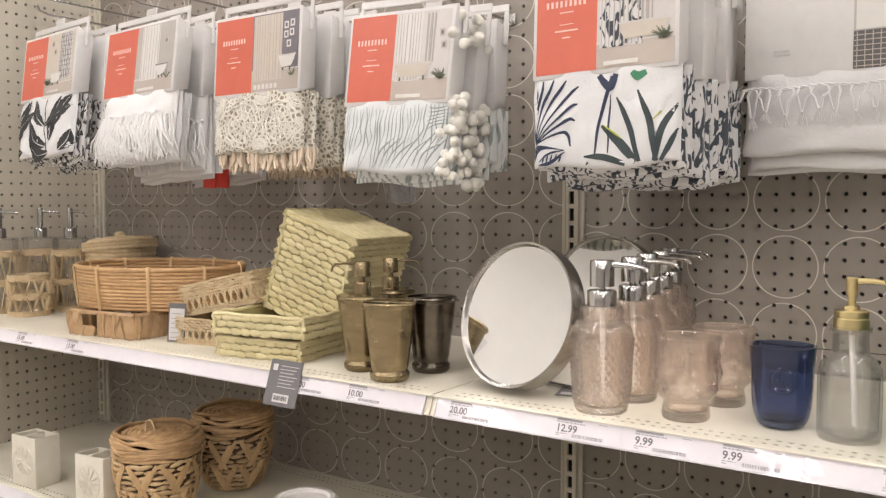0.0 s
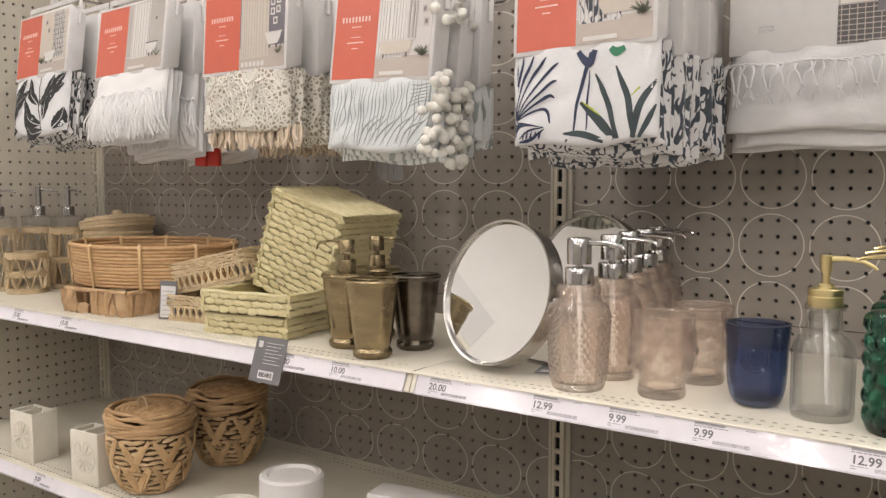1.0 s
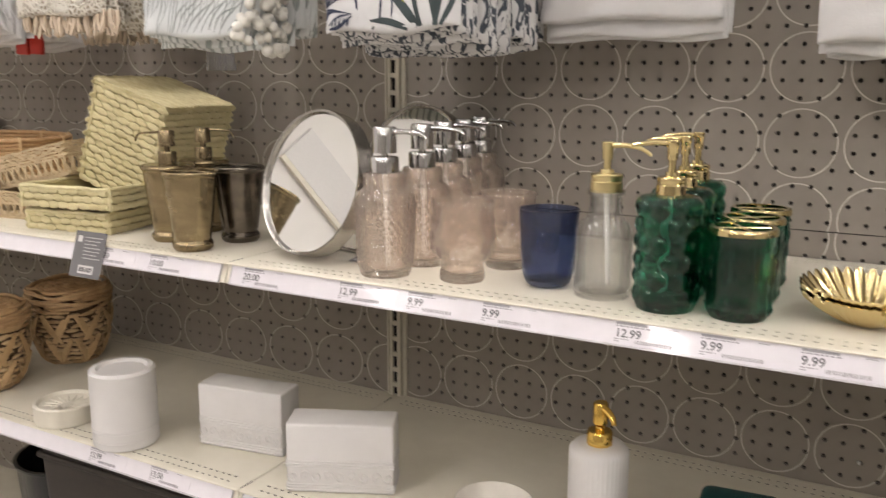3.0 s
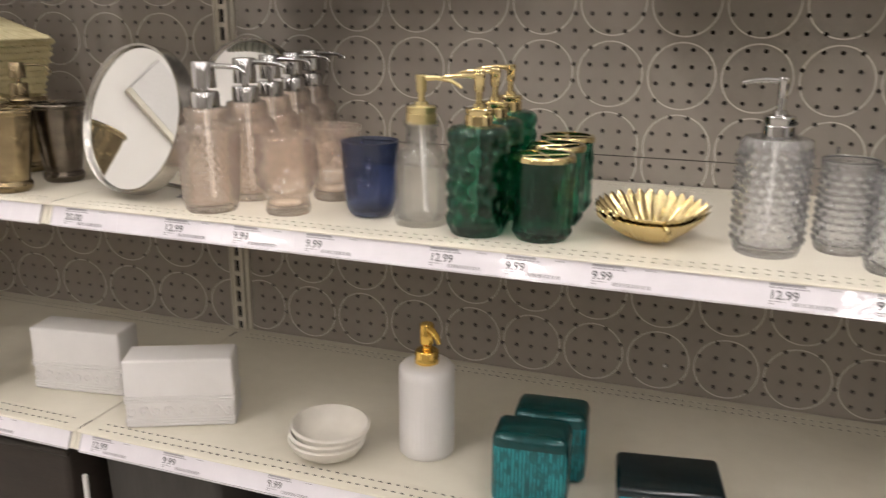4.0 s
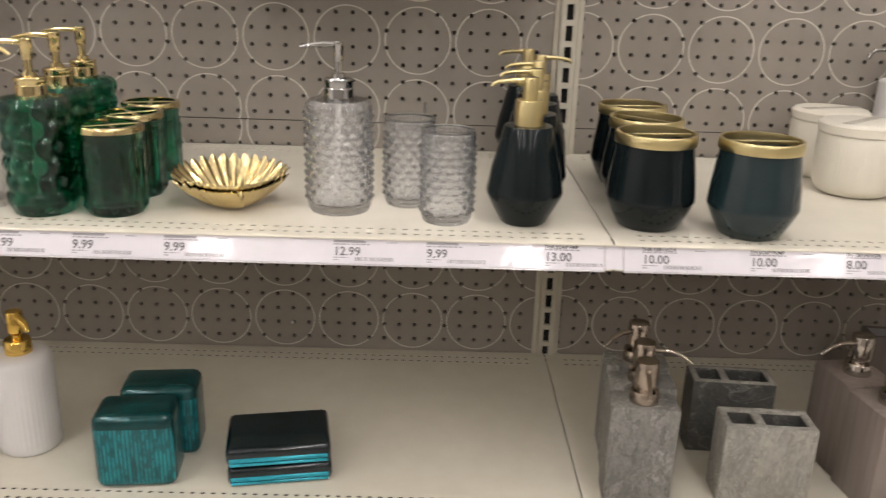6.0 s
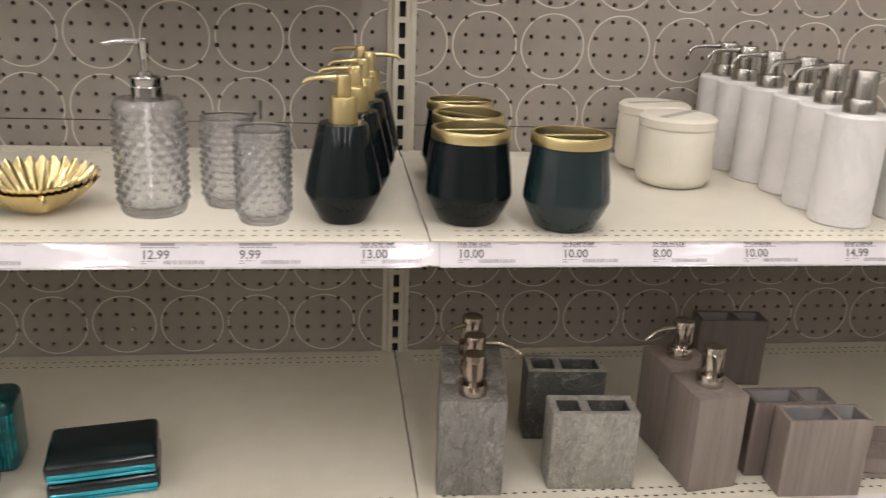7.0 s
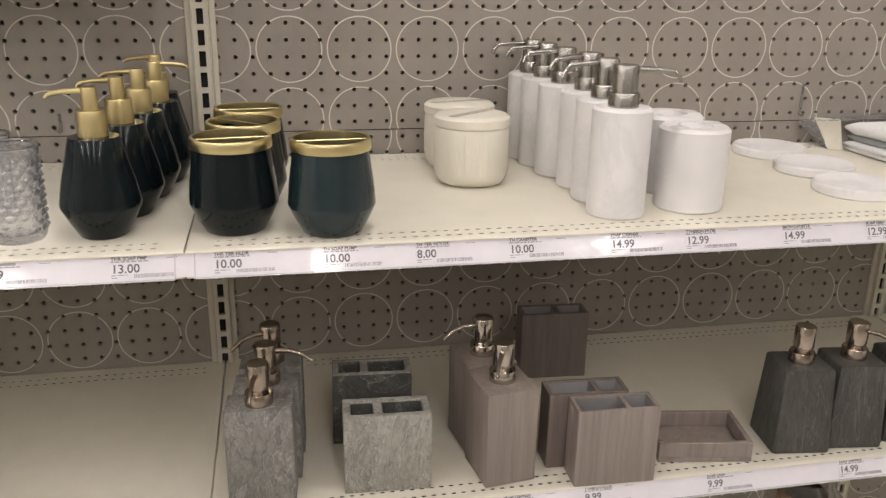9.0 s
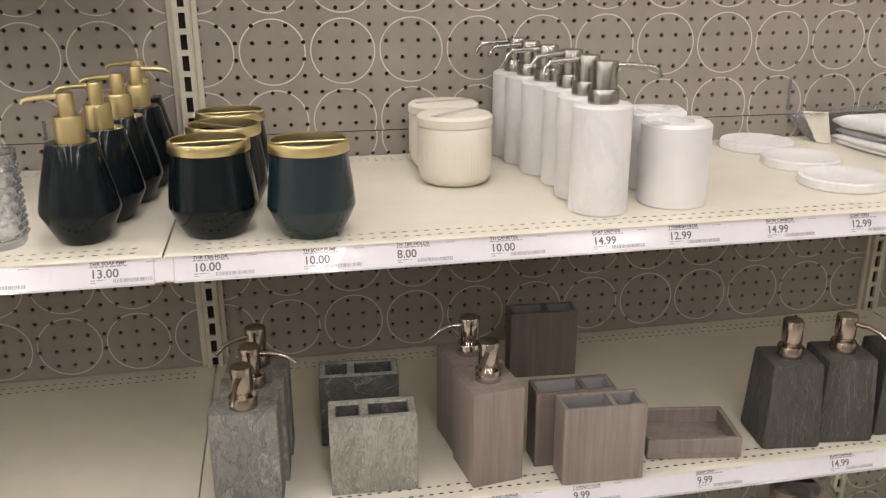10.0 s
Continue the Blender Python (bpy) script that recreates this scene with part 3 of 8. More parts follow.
row(d, [(1.732, -0.303, ZU, 196), (1.735, -0.233, ZU, 200), (1.725, -0.163, ZU, 190), (1.719, -0.096, ZU, 190), (1.714, -0.042, ZU, 186)])


HOLE_SHADE = speckled("marble_hole_shade", (0.56, 0.545, 0.53), (0.64, 0.625, 0.61), 20, 0.5, bump_s=0.02)


def marble_tumbler(m):
    th = thing("toothbrush_holder", m, "white marble toothbrush holder with holes in its top", "toothbrush holder", "marble toothbrush holders")
    R, H = 0.0435, 0.104
    part("body", lathe_bm([(0, 0), (R - 0.002, 0), (R, 0.002), (R, H - 0.004), (R - 0.004, H), (0.022, H), (0.021, H - 0.012), (0, H - 0.012)], 48), MARBLE_WHITE, th, smooth=35)
    for a in (-1, 1):
        # Flat grey disc on the top; the hole's shade is only its colour.
        b = lathe_bm([(0.0, H + 0.0008), (0.011, H + 0.0008), (0.0125, H + 0.0001)], 20)
        bmesh.ops.translate(b, vec=(a * 0.0315, 0, 0), verts=b.verts)
        part("brush_hole", b, HOLE_SHADE, th, "grey disc painted as a shaded round hole")
    return th


d = marble_tumbler(at(1.833, -0.356, ZU, 25))
row(d, [(1.843, -0.266, ZU, 20)])


def marble_dish(m):
    th = thing("soap_dish", m, "round white marble soap dish with a shallow hollow", "soap dish", "marble soap dishes")
    R = 0.0575
    part("body", lathe_bm([(0, 0), (R - 0.002, 0), (R, 0.002), (R, 0.0125), (R - 0.002, 0.0145), (R - 0.007, 0.0145), (R - 0.012, 0.0115), (R * 0.5, 0.0085), (0, 0.008)], 56), MARBLE_WHITE, th, smooth=35)
    return th


d = marble_dish(at(2.117, -0.077, ZU))
row(d, [(2.116, -0.202, ZU, 40), (2.101, -0.323, ZU, 110)])


GROOVE_SHADE = speckled("shaded_cream", (0.40, 0.37, 0.32), (0.48, 0.45, 0.39), 30, 0.5, bump_s=0.03)


def cream_canister(m):
    th = thing("canister", m, "cream ceramic canister with fine ribs and a flat lid", "canister", "cream canisters")
    R, H = 0.0515, 0.080
    rib = lambda a, r, z: (0.0005 * math.cos(a * 64) if 0.02 < z < H - 0.004 and r > 0.045 else 0)
    prof = [(0, 0), (R * 0.72, 0), (R * 0.86, 0.003), (R * 0.955, 0.010), (R * 0.99, 0.018), (R, 0.024), (R, 0.05), (R, H - 0.003), (R - 0.002, H), (0, H)]
    part("body", lathe_bm(prof, 192, rib), CREAM_CERAMIC, th, smooth=40)
    part("lid", lathe_bm([(0, H), (R - 0.001, H), (R + 0.001, H + 0.002), (R + 0.001, H + 0.012), (R - 0.003, H + 0.0155), (R * 0.8, H + 0.0165), (0, H + 0.0165)], 56), CREAM_CERAMIC, th, smooth=35)
    # Thin strip laid on the lid, its grey painting a groove's shade.
    bm = box_bm(-0.046, 0.046, -0.0055, 0.0055, H + 0.0166, H + 0.0172, 0.0002, 1)
    part("lid_groove", bm, GROOVE_SHADE, th, "grey strip painted as the shade of a lid groove")
    return th


d = cream_canister(at(1.585, -0.194, ZU, 40))
row(d, [(1.589, -0.092, ZU, 15)])


def teal_profile(h, r_top, r_max, r_base, z_max):
    return [(0, 0), (r_base * 0.9, 0), (r_base, 0.002), ((r_base + r_max) / 2 * 1.01, z_max * 0.5), (r_max * 0.985, z_max * 0.93), (r_max, z_max), (r_max * 0.992, z_max * 1.1), (r_top + (r_max - r_top) * 0.72, z_max + (h - z_max) * 0.35), (r_top + (r_max - r_top) * 0.3, z_max + (h - z_max) * 0.7), (r_top, h - 0.001)]


def teal_tumbler(m, mat, label):
    th = thing("toothbrush_holder", m, label, "toothbrush holder", "teal ceramic toothbrush holders")
    H = 0.098
    facet = lambda a, r, z: 0.00005 * math.cos(a * 12) if r > 0.03 else 0
    part("body", lathe_bm(teal_profile(H, 0.042, 0.0495, 0.034, 0.034) + [(0.040, H - 0.001), (0.039, 0.06), (0, 0.06)], 96, facet), mat, th, smooth=40)
    part("rim", lathe_bm([(0.0420, H - 0.0030), (0.0444, H - 0.0030), (0.0449, H - 0.0020), (0.0445, H + 0.0080), (0.0438, H + 0.0092), (0.0405, H + 0.0092), (0.040, H + 0.004), (0.0420, H - 0.0030)], 56), SATIN_GOLD, th, "satin gold rim", smooth=40)
    bm = box_bm(-0.040, 0.040, -0.0026, 0.0026, H + 0.003, H + 0.0072, 0.0006, 1)
    part("divider", bm, SATIN_GOLD, th, "satin gold bar across the mouth")
    # Black disc under the rim stands in for shade in the mouth.
    part("inside", lathe_bm([(0, H - 0.004), (0.039, H - 0.004), (0.039, H - 0.003), (0, H - 0.003)], 40), MOUTH_SHADE, th)
    return th


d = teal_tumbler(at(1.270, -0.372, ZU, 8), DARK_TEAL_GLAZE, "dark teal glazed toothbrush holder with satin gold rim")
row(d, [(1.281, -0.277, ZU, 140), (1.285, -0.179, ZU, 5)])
teal_tumbler(at(1.378, -0.395, ZU, 3), TEAL_GLAZE_LIT, "teal toothbrush holder, satin gold rim, light painted into glaze, standing alone")


def teal_dispenser(m):
    th = thing("soap_dispenser", m, "near-black teal glazed soap dispenser with satin gold pump", "soap dispenser", "dark teal dispensers in a row")
    H = 0.109
    facet = lambda a, r, z: 0.00004 * math.cos(a * 12) if r > 0.02 else 0
    part("body", lathe_bm(teal_profile(H, 0.027, 0.0430, 0.026, 0.036) + [(0.026, H + 0.001), (0.015, H + 0.0015), (0, H + 0.0015)], 96, facet), DARK_TEAL_GLAZE, th, smooth=40)
    pump(th, H + 0.001, SATIN_GOLD, 0.0156, 0.028, 0.0085, 0.024, 0.034, 0.005, nozzle_r=0.0026)
    return th


d = teal_dispenser(at(1.128, -0.372, ZU, 188))
row(d, [(1.143, -0.292, ZU, 186), (1.154, -0.212, ZU, 188), (1.165, -0.133, ZU, 3), (1.157, -0.052, ZU, 184)])


# ================================================================ upper shelf, middle section: glass sets
def hob(nz, na, h0, h1, amp, sharp=1.5, size=1.0):
    """Staggered rows of bumps between two heights."""
    def f(a, r, z):
        if not h0 < z < h1:
            return 0
        k = (z - h0) / (h1 - h0) * nz
        i = int(k)
        u = (a / (2 * math.pi) * na + 0.5 * (i % 2)) % 1 - 0.5
        w = k - i - 0.5
        d2 = (u * u + w * w) * 4 / size ** 2
        return amp * max(0, 1 - d2) ** (1 / sharp) if d2 < 1 else 0
    return f


def ladder(pts, step):
    """More points along a profile."""
    out = [pts[0]]
    for (r0, z0), (r1, z1) in zip(pts, pts[1:]):
        n = max(1, int(math.hypot(r1 - r0, z1 - z0) / step))
        out += [(r0 + (r1 - r0) * k / n, z0 + (z1 - z0) * k / n) for k in range(1, n + 1)]
    return out


def smooth_profile(pts, step=0.004):
    """A curve through the (r, z) points."""
    out = []
    p = [pts[0]] + list(pts) + [pts[-1]]
    for i in range(1, len(p) - 2):
        (r0, z0), (r1, z1), (r2, z2), (r3, z3) = p[i - 1:i + 3]
        n = max(2, int(math.hypot(r2 - r1, z2 - z1) / step))
        for k in range(n):
            t = k / n
            f = lambda a, b, c, d: 0.5 * (2 * b + (c - a) * t + (2 * a - 5 * b + 4 * c - d) * t * t + (3 * b - a - 3 * c + d) * t ** 3)
            out.append((max(f(r0, r1, r2, r3), 0.0005), f(z0, z1, z2, z3)))
    out.append(pts[-1])
    return out


def inside(prof, wall=0.0025, base=0.008):
    """The inner face of a glass wall, from the mouth down to the floor of the hollow."""
    down = [(max(r - wall, 0.004), z) for r, z in reversed(prof) if z > base + 0.003]
    return down + [(down[-1][0] * 0.92, base + 0.0008), (0, base)]


def pink_dispenser(m):
    th = thing("soap_dispenser", m, "pale pink hobnail glass soap dispenser with chrome pump", "soap dispenser", "pink glass dispensers in a row")
    H = 0.134
    prof = smooth_profile([(0.033, 0.002), (0.0345, 0.006), (0.036, 0.02), (0.0395, 0.082), (0.040, 0.096), (0.037, 0.107), (0.0285, 0.114), (0.027, 0.119), (0.028, 0.128), (0.026, H)], 0.0014)
    out = [(0, 0), (0.032, 0)] + prof
    bumps = hob(13, 26, 0.012, 0.096, 0.0020, 1.5, 0.72)
    part("body", lathe_bm(out, 260, bumps, inside(prof, 0.003)), PINK_GLASS, th, smooth=60).visible_shadow = False
    part("dip_tube", tube_bm([(0.003, 0.002, 0.014), (0, 0, 0.138)], 0.0032, 8), DIP_TUBE, th, smooth=50)
    pump(th, H, CHROME, 0.0185, 0.020, 0.0155, 0.033, 0.045, 0.006, stem=0.005)
    return th


d = pink_dispenser(at(0.228, -0.393, ZU, 0))
row(d, [(0.236, -0.311, ZU, 5), (0.226, -0.230, ZU, 10), (0.215, -0.146, ZU, 8), (0.200, -0.061, ZU, 3)])


def pink_tumbler(m):
    th = thing("tumbler", m, "pale pink pressed glass tumbler on a foot", "tumbler", "pink glass tumblers")
    H = 0.100
    prof = smooth_profile([(0.028, 0.001), (0.0295, 0.006), (0.028, 0.014), (0.0275, 0.022), (0.034, 0.030), (0.0395, 0.042), (0.041, 0.058), (0.0385, 0.078), (0.0385, 0.092), (0.0400, H)], 0.0022)
    out = [(0, 0), (0.027, 0)] + prof
    leaf = lambda a, r, z: 0.0024 * max(0, math.sin(a * 10 + z * 160)) * max(0, math.sin(a * 10 - z * 160)) + 0.0006 * math.cos(a * 5) if 0.03 < z < 0.082 else 0
    part("body", lathe_bm(out, 120, leaf, inside(prof, 0.003, 0.010)), PINK_GLASS, th, smooth=60).visible_shadow = False
    bm = box_bm(-0.036, 0.036, -0.002, 0.002, H - 0.003, H - 0.0005, 0.0005, 1)
    part("divider", bm, PINK_GLASS, th)
    part("rolled_rim", tube_bm([(0.0388 * math.cos(2 * math.pi * i / 48), 0.0388 * math.sin(2 * math.pi * i / 48), H + 0.0006) for i in range(49)], 0.0019, 8), PINK_GLASS, th, "rolled glass rim", smooth=60).visible_shadow = False
    return th


d = pink_tumbler(at(0.331, -0.372, ZU, 20))
row(d, [(0.347, -0.272, ZU, 60)])


def navy_cup(m):
    th = thing("tumbler", m, "dark navy blue glass tumbler with an embossed round seal", "tumbler")
    H = 0.097
    prof = smooth_profile([(0.022, 0.001), (0.026, 0.003), (0.0305, 0.012), (0.0335, 0.03), (0.0355, 0.07), (0.037, 0.092), (0.0375, H)], 0.004)
    part("body", lathe_bm([(0, 0), (0.02, 0)] + prof, 72, None, inside(prof, 0.003, 0.009)), NAVY_GLASS, th, smooth=60)
    bm = bmesh.new()
    for rr in (0.0175, 0.0135, 0.009):
        pts = []
        for k in range(33):
            a = 2 * math.pi * k / 32
            x, z = rr * math.cos(a), 0.062 + rr * math.sin(a)
            rad = 0.0335 + (z - 0.03) * 0.075
            pts.append((rad * math.sin(x / rad), -rad * math.cos(x / rad), z))
        tube_bm(pts, 0.0008, 5, bm)
    for k in range(10):
        a = k * 0.628
        pts = []
        for rr in (0.002, 0.006, 0.008):
            x, z = rr * math.cos(a), 0.062 + rr * math.sin(a)
            rad = 0.0335 + (z - 0.03) * 0.075
            pts.append((rad * math.sin(x / rad), -rad * math.cos(x / rad), z))
        tube_bm(pts, 0.0009, 5, bm)
    part("seal", bm, NAVY_GLASS, th, "embossed glass seal", smooth=60)
    return th


navy_cup(at(0.437, -0.345, ZU, 12))


def lever_pump(th, z, mat, r1=0.0175, h1=0.018, stem_h=0.028, reach=0.05, drop=0.006, head_r=0.0068):
    """A slim pump: stepped cap, slender stem, small round head and a level spout."""
    part("collar", lathe_bm([(0, z), (r1, z), (r1, z + h1 * 0.56), (r1 * 0.95, z + h1 * 0.60), (r1 * 0.95, z + h1 * 0.66), (r1 * 0.98, z + h1 * 0.70), (r1 * 0.98, z + h1 * 0.95), (r1 * 0.92, z + h1), (r1 * 0.46, z + h1 + 0.001), (r1 * 0.42, z + h1 + 0.005), (0, z + h1 + 0.005)], 32), mat, th, smooth=35)
    z1 = z + h1 + 0.004
    part("stem", lathe_bm([(0, z1), (0.0042, z1), (0.0042, z1 + stem_h * 0.62), (0, z1 + stem_h * 0.62)], 16), mat, th, smooth=40)
    z2 = z1 + stem_h * 0.55
    zt = z1 + stem_h + 0.010
    part("pump_head", lathe_bm([(0, z2), (head_r * 0.82, z2), (head_r * 0.90, z2 + 0.004), (head_r * 0.90, zt - 0.009), (head_r, zt - 0.008), (head_r, zt - 0.0008), (head_r * 0.9, zt), (0, zt)], 24), mat, th, smooth=35)
    zn = zt - 0.0042
    part("nozzle", tube_bm([(0.003, 0, zn), (reach * 0.45, 0, zn + 0.0008), (reach * 0.80, 0, zn - drop * 0.15), (reach, 0, zn - drop * 0.6), (reach + 0.005, 0, zn - drop)], 0.0030, 10, taper=[1.15, 1.0, 0.85, 0.75, 0.6]), mat, th, smooth=50)


def clear_bottle(m):
    th = thing("soap_dispenser", m, "clear glass bottle soap dispenser with brushed gold pump", "soap dispenser")
    H = 0.127
    prof = smooth_profile([(0.032, 0.002), (0.0335, 0.006), (0.0335, 0.02), (0.0335, 0.068), (0.032, 0.080), (0.027, 0.090), (0.0205, 0.096), (0.0188, 0.104), (0.0188, 0.119), (0.0215, 0.121), (0.0215, H)], 0.004)
    part("body", lathe_bm([(0, 0), (0.0325, 0)] + prof, 64, None, inside(prof, 0.0028, 0.006)), CLEAR_GLASS, th, smooth=60).visible_shadow = False
    part("dip_tube", tube_bm([(0.006, 0.002, 0.014), (0, 0, 0.13)], 0.003, 8), DIP_TUBE, th, smooth=50)
    lever_pump(th, H - 0.003, SATIN_GOLD, 0.0185, 0.021, 0.023, 0.046, 0.010)
    return th


clear_bottle(at(0.512, -0.358, ZU, 0))


def green_dispenser(m):
    th = thing("soap_dispenser", m, "emerald green bubble glass soap dispenser with gold pump", "soap dispenser", "green glass dispensers in a row")
    H = 0.128
    R = 0.034
    bumps = hob(6, 9, 0.008, 0.125, 0.0038, 1.3, 1.0)
    prof = ladder([(R * 0.93, 0.001), (R * 0.97, 0.005), (R, 0.01), (R, 0.123), (R * 0.9, 0.127), (0.016, H + 0.001)], 0.003)
    part("body", lathe_bm([(0, 0), (R * 0.9, 0)] + prof, 160, bumps, inside(prof, 0.0035, 0.010)), GREEN_GLASS, th, smooth=60)
    part("dip_tube", tube_bm([(0.004, 0.002, 0.016), (0, 0, 0.13)], 0.003, 8), DIP_TUBE, th, smooth=50)
    lever_pump(th, H, GOLD, 0.0160, 0.020, 0.026, 0.040, 0.003)
    return th


d = green_dispenser(at(0.592, -0.379, ZU, 188))
row(d, [(0.587, -0.299, ZU, 184), (0.584, -0.218, ZU, 186)])


def green_tumbler(m):
    th = thing("toothbrush_holder", m, "emerald green fluted glass toothbrush holder with gold rim", "toothbrush holder", "green glass toothbrush holders")
    H = 0.094
    R = 0.0335
    flute = lambda a, r, z: (0.0013 * math.cos(a * 12) + 0.0014 * max(0.0, math.cos(a * 12 + math.pi * round(z / 0.028))) * math.sin(math.pi * z / 0.028) ** 2) if 0.006 < z < H - 0.012 else 0
    prof = ladder([(R * 0.9, 0.001), (R, 0.006), (R, 0.05), (R, H - 0.012), (R + 0.001, H)], 0.003)
    part("body", lathe_bm([(0, 0), (R * 0.88, 0)] + prof, 120, flute, inside(prof, 0.0045, 0.010)), GREEN_GLASS, th, smooth=60)
    part("rim", lathe_bm([(R - 0.003, H - 0.002), (R + 0.0025, H - 0.002), (R + 0.0025, H + 0.003), (R + 0.001, H + 0.005), (R - 0.004, H + 0.005), (R - 0.004, H - 0.002), (R - 0.003, H - 0.002)], 56), GOLD, th, "polished gold rim", smooth=40)
    bm = box_bm(-0.0305, 0.0305, -0.003, 0.003, H + 0.0012, H + 0.0042, 0.0006, 1)
    box_bm(-0.003, 0.003, -0.0300, 0.0300, H + 0.0008, H + 0.0036, 0.0006, 1, bm)
    part("divider", bm, GOLD, th, "gold cross bars in the mouth")
    return th


d = green_tumbler(at(0.670, -0.374, ZU, 30))
row(d, [(0.667, -0.296, ZU, 40), (0.664, -0.218, ZU, 15)])


def leaf_dish(m):
    th = thing("soap_dish", m, "shiny gold metal dish shaped like two fanned leaves", "soap dish")
    # each leaf is a ribbed bowl notched at the stem (-y); the second lies in the first
    for zo, sc in ((0.0, 0.985), (0.0075, 1.0)):
        bm = bmesh.new()
        nr, na = 14, 288
        rings = []
        for i in range(nr + 1):
            t = i / nr
            ringv = []
            for k in range(na):
                a = 2 * math.pi * k / na - math.pi / 2
                off = math.degrees(a + math.pi / 2)
                off = min(off, 360 - off)
                notch = math.exp(-(off / 34.0) ** 2)
                front = max(0.0, math.cos(math.radians(off)))
                rim = 0.066 * sc / (1 + 0.34 * front ** 0.8 + 0.22 * math.sin(math.radians(2 * off)) * (front > 0))
                rib = math.cos(off * math.pi / 180 * 32)
                rim *= 1 + (0.024 * rib if off > 72 else 0.0)
                top = 0.031 + 0.006 * math.sin(a) + 0.003 * notch
                r = max(rim * t, 0.0003)
                z = 0.002 + zo * (0.25 + 0.75 * t) + top * t ** (1.9 + 0.9 * front) + 0.0034 * t * rib * (1 if off > 72 else 0.15)
                ringv.append(bm.verts.new((r * math.cos(a), r * math.sin(a), z)))
            rings.append(ringv)
        for i in range(nr):
            for k in range(na):
                q = (k + 1) % na
                bm.faces.new((rings[i][k], rings[i][q], rings[i + 1][q], rings[i + 1][k]))
        bmesh.ops.recalc_face_normals(bm, faces=bm.faces)
        bmesh.ops.solidify(bm, geom=bm.faces[:], thickness=0.0016)
        if not zo:
            low = min(v.co.z for v in bm.verts)
        bmesh.ops.translate(bm, vec=(0, 0, -low), verts=bm.verts)
        part("leaf", bm, GOLD, th, smooth=60)
    part("stem", tube_bm([(0.0, -0.044, 0.026), (0.001, -0.051, 0.028), (0.002, -0.053, 0.024), (0.002, -0.051, 0.018), (0.002, -0.047, 0.014)], 0.0030, 8), GOLD, th, "curled gold stem", smooth=50)
    return th


leaf_dish(at(0.794, -0.345, ZU, 22))


def smoke_dispenser(m):
    th = thing("soap_dispenser", m, "smoky clear hobnail glass soap dispenser with chrome pump", "soap dispenser")
    H = 0.127
    R = 0.0372
    bumps = hob(11, 17, 0.012, 0.114, 0.0032, 1.6, 0.66)
    prof = ladder([(R - 0.003, 0.001), (R - 0.001, 0.005), (R, 0.012), (R, 0.112), (R + 0.001, 0.118), (R, 0.122), (R - 0.004, 0.1275), (0.02, H)], 0.0014)
    part("body", lathe_bm([(0, 0), (R - 0.004, 0)] + prof, 240, bumps, inside(prof, 0.003, 0.009)), SMOKE_GLASS, th, smooth=60).visible_shadow = False
    part("dip_tube", tube_bm([(0.004, 0.002, 0.016), (0, 0, 0.13)], 0.003, 8), DIP_TUBE, th, smooth=50)
    lever_pump(th, H - 0.001, CHROME, 0.0165, 0.025, 0.026, 0.036, 0.003, 0.0058)
    return th


smoke_dispenser(at(0.917, -0.341, ZU, 183))


def smoke_tumbler(m):
    th = thing("tumbler", m, "smoky clear hobnail glass tumbler", "tumbler", "smoky glass tumblers")
    H = 0.102
    R = 0.0295
    bumps = hob(10, 14, 0.010, 0.090, 0.0028, 1.6, 0.66)
    prof = ladder([(R - 0.003, 0.001), (R - 0.001, 0.005), (R, 0.010), (R, 0.090), (R + 0.001, 0.094), (R + 0.001, H - 0.001), (R, H)], 0.0014)
    part("body", lathe_bm([(0, 0), (R - 0.004, 0)] + prof, 204, bumps, inside(prof, 0.0028, 0.009)), SMOKE_GLASS, th, smooth=60).visible_shadow = False
    part("rim", lathe_bm([(R - 0.0028, H), (R + 0.0006, H), (R + 0.0014, H + 0.0012), (R - 0.001, H + 0.0024), (R - 0.0028, H + 0.0014), (R - 0.0028, H)], 48), SMOKE_GLASS, th, "rounded glass lip", smooth=60)
    return th


d = smoke_tumbler(at(0.996, -0.308, ZU, 0))
row(d, [(1.041, -0.375, ZU, 30)])


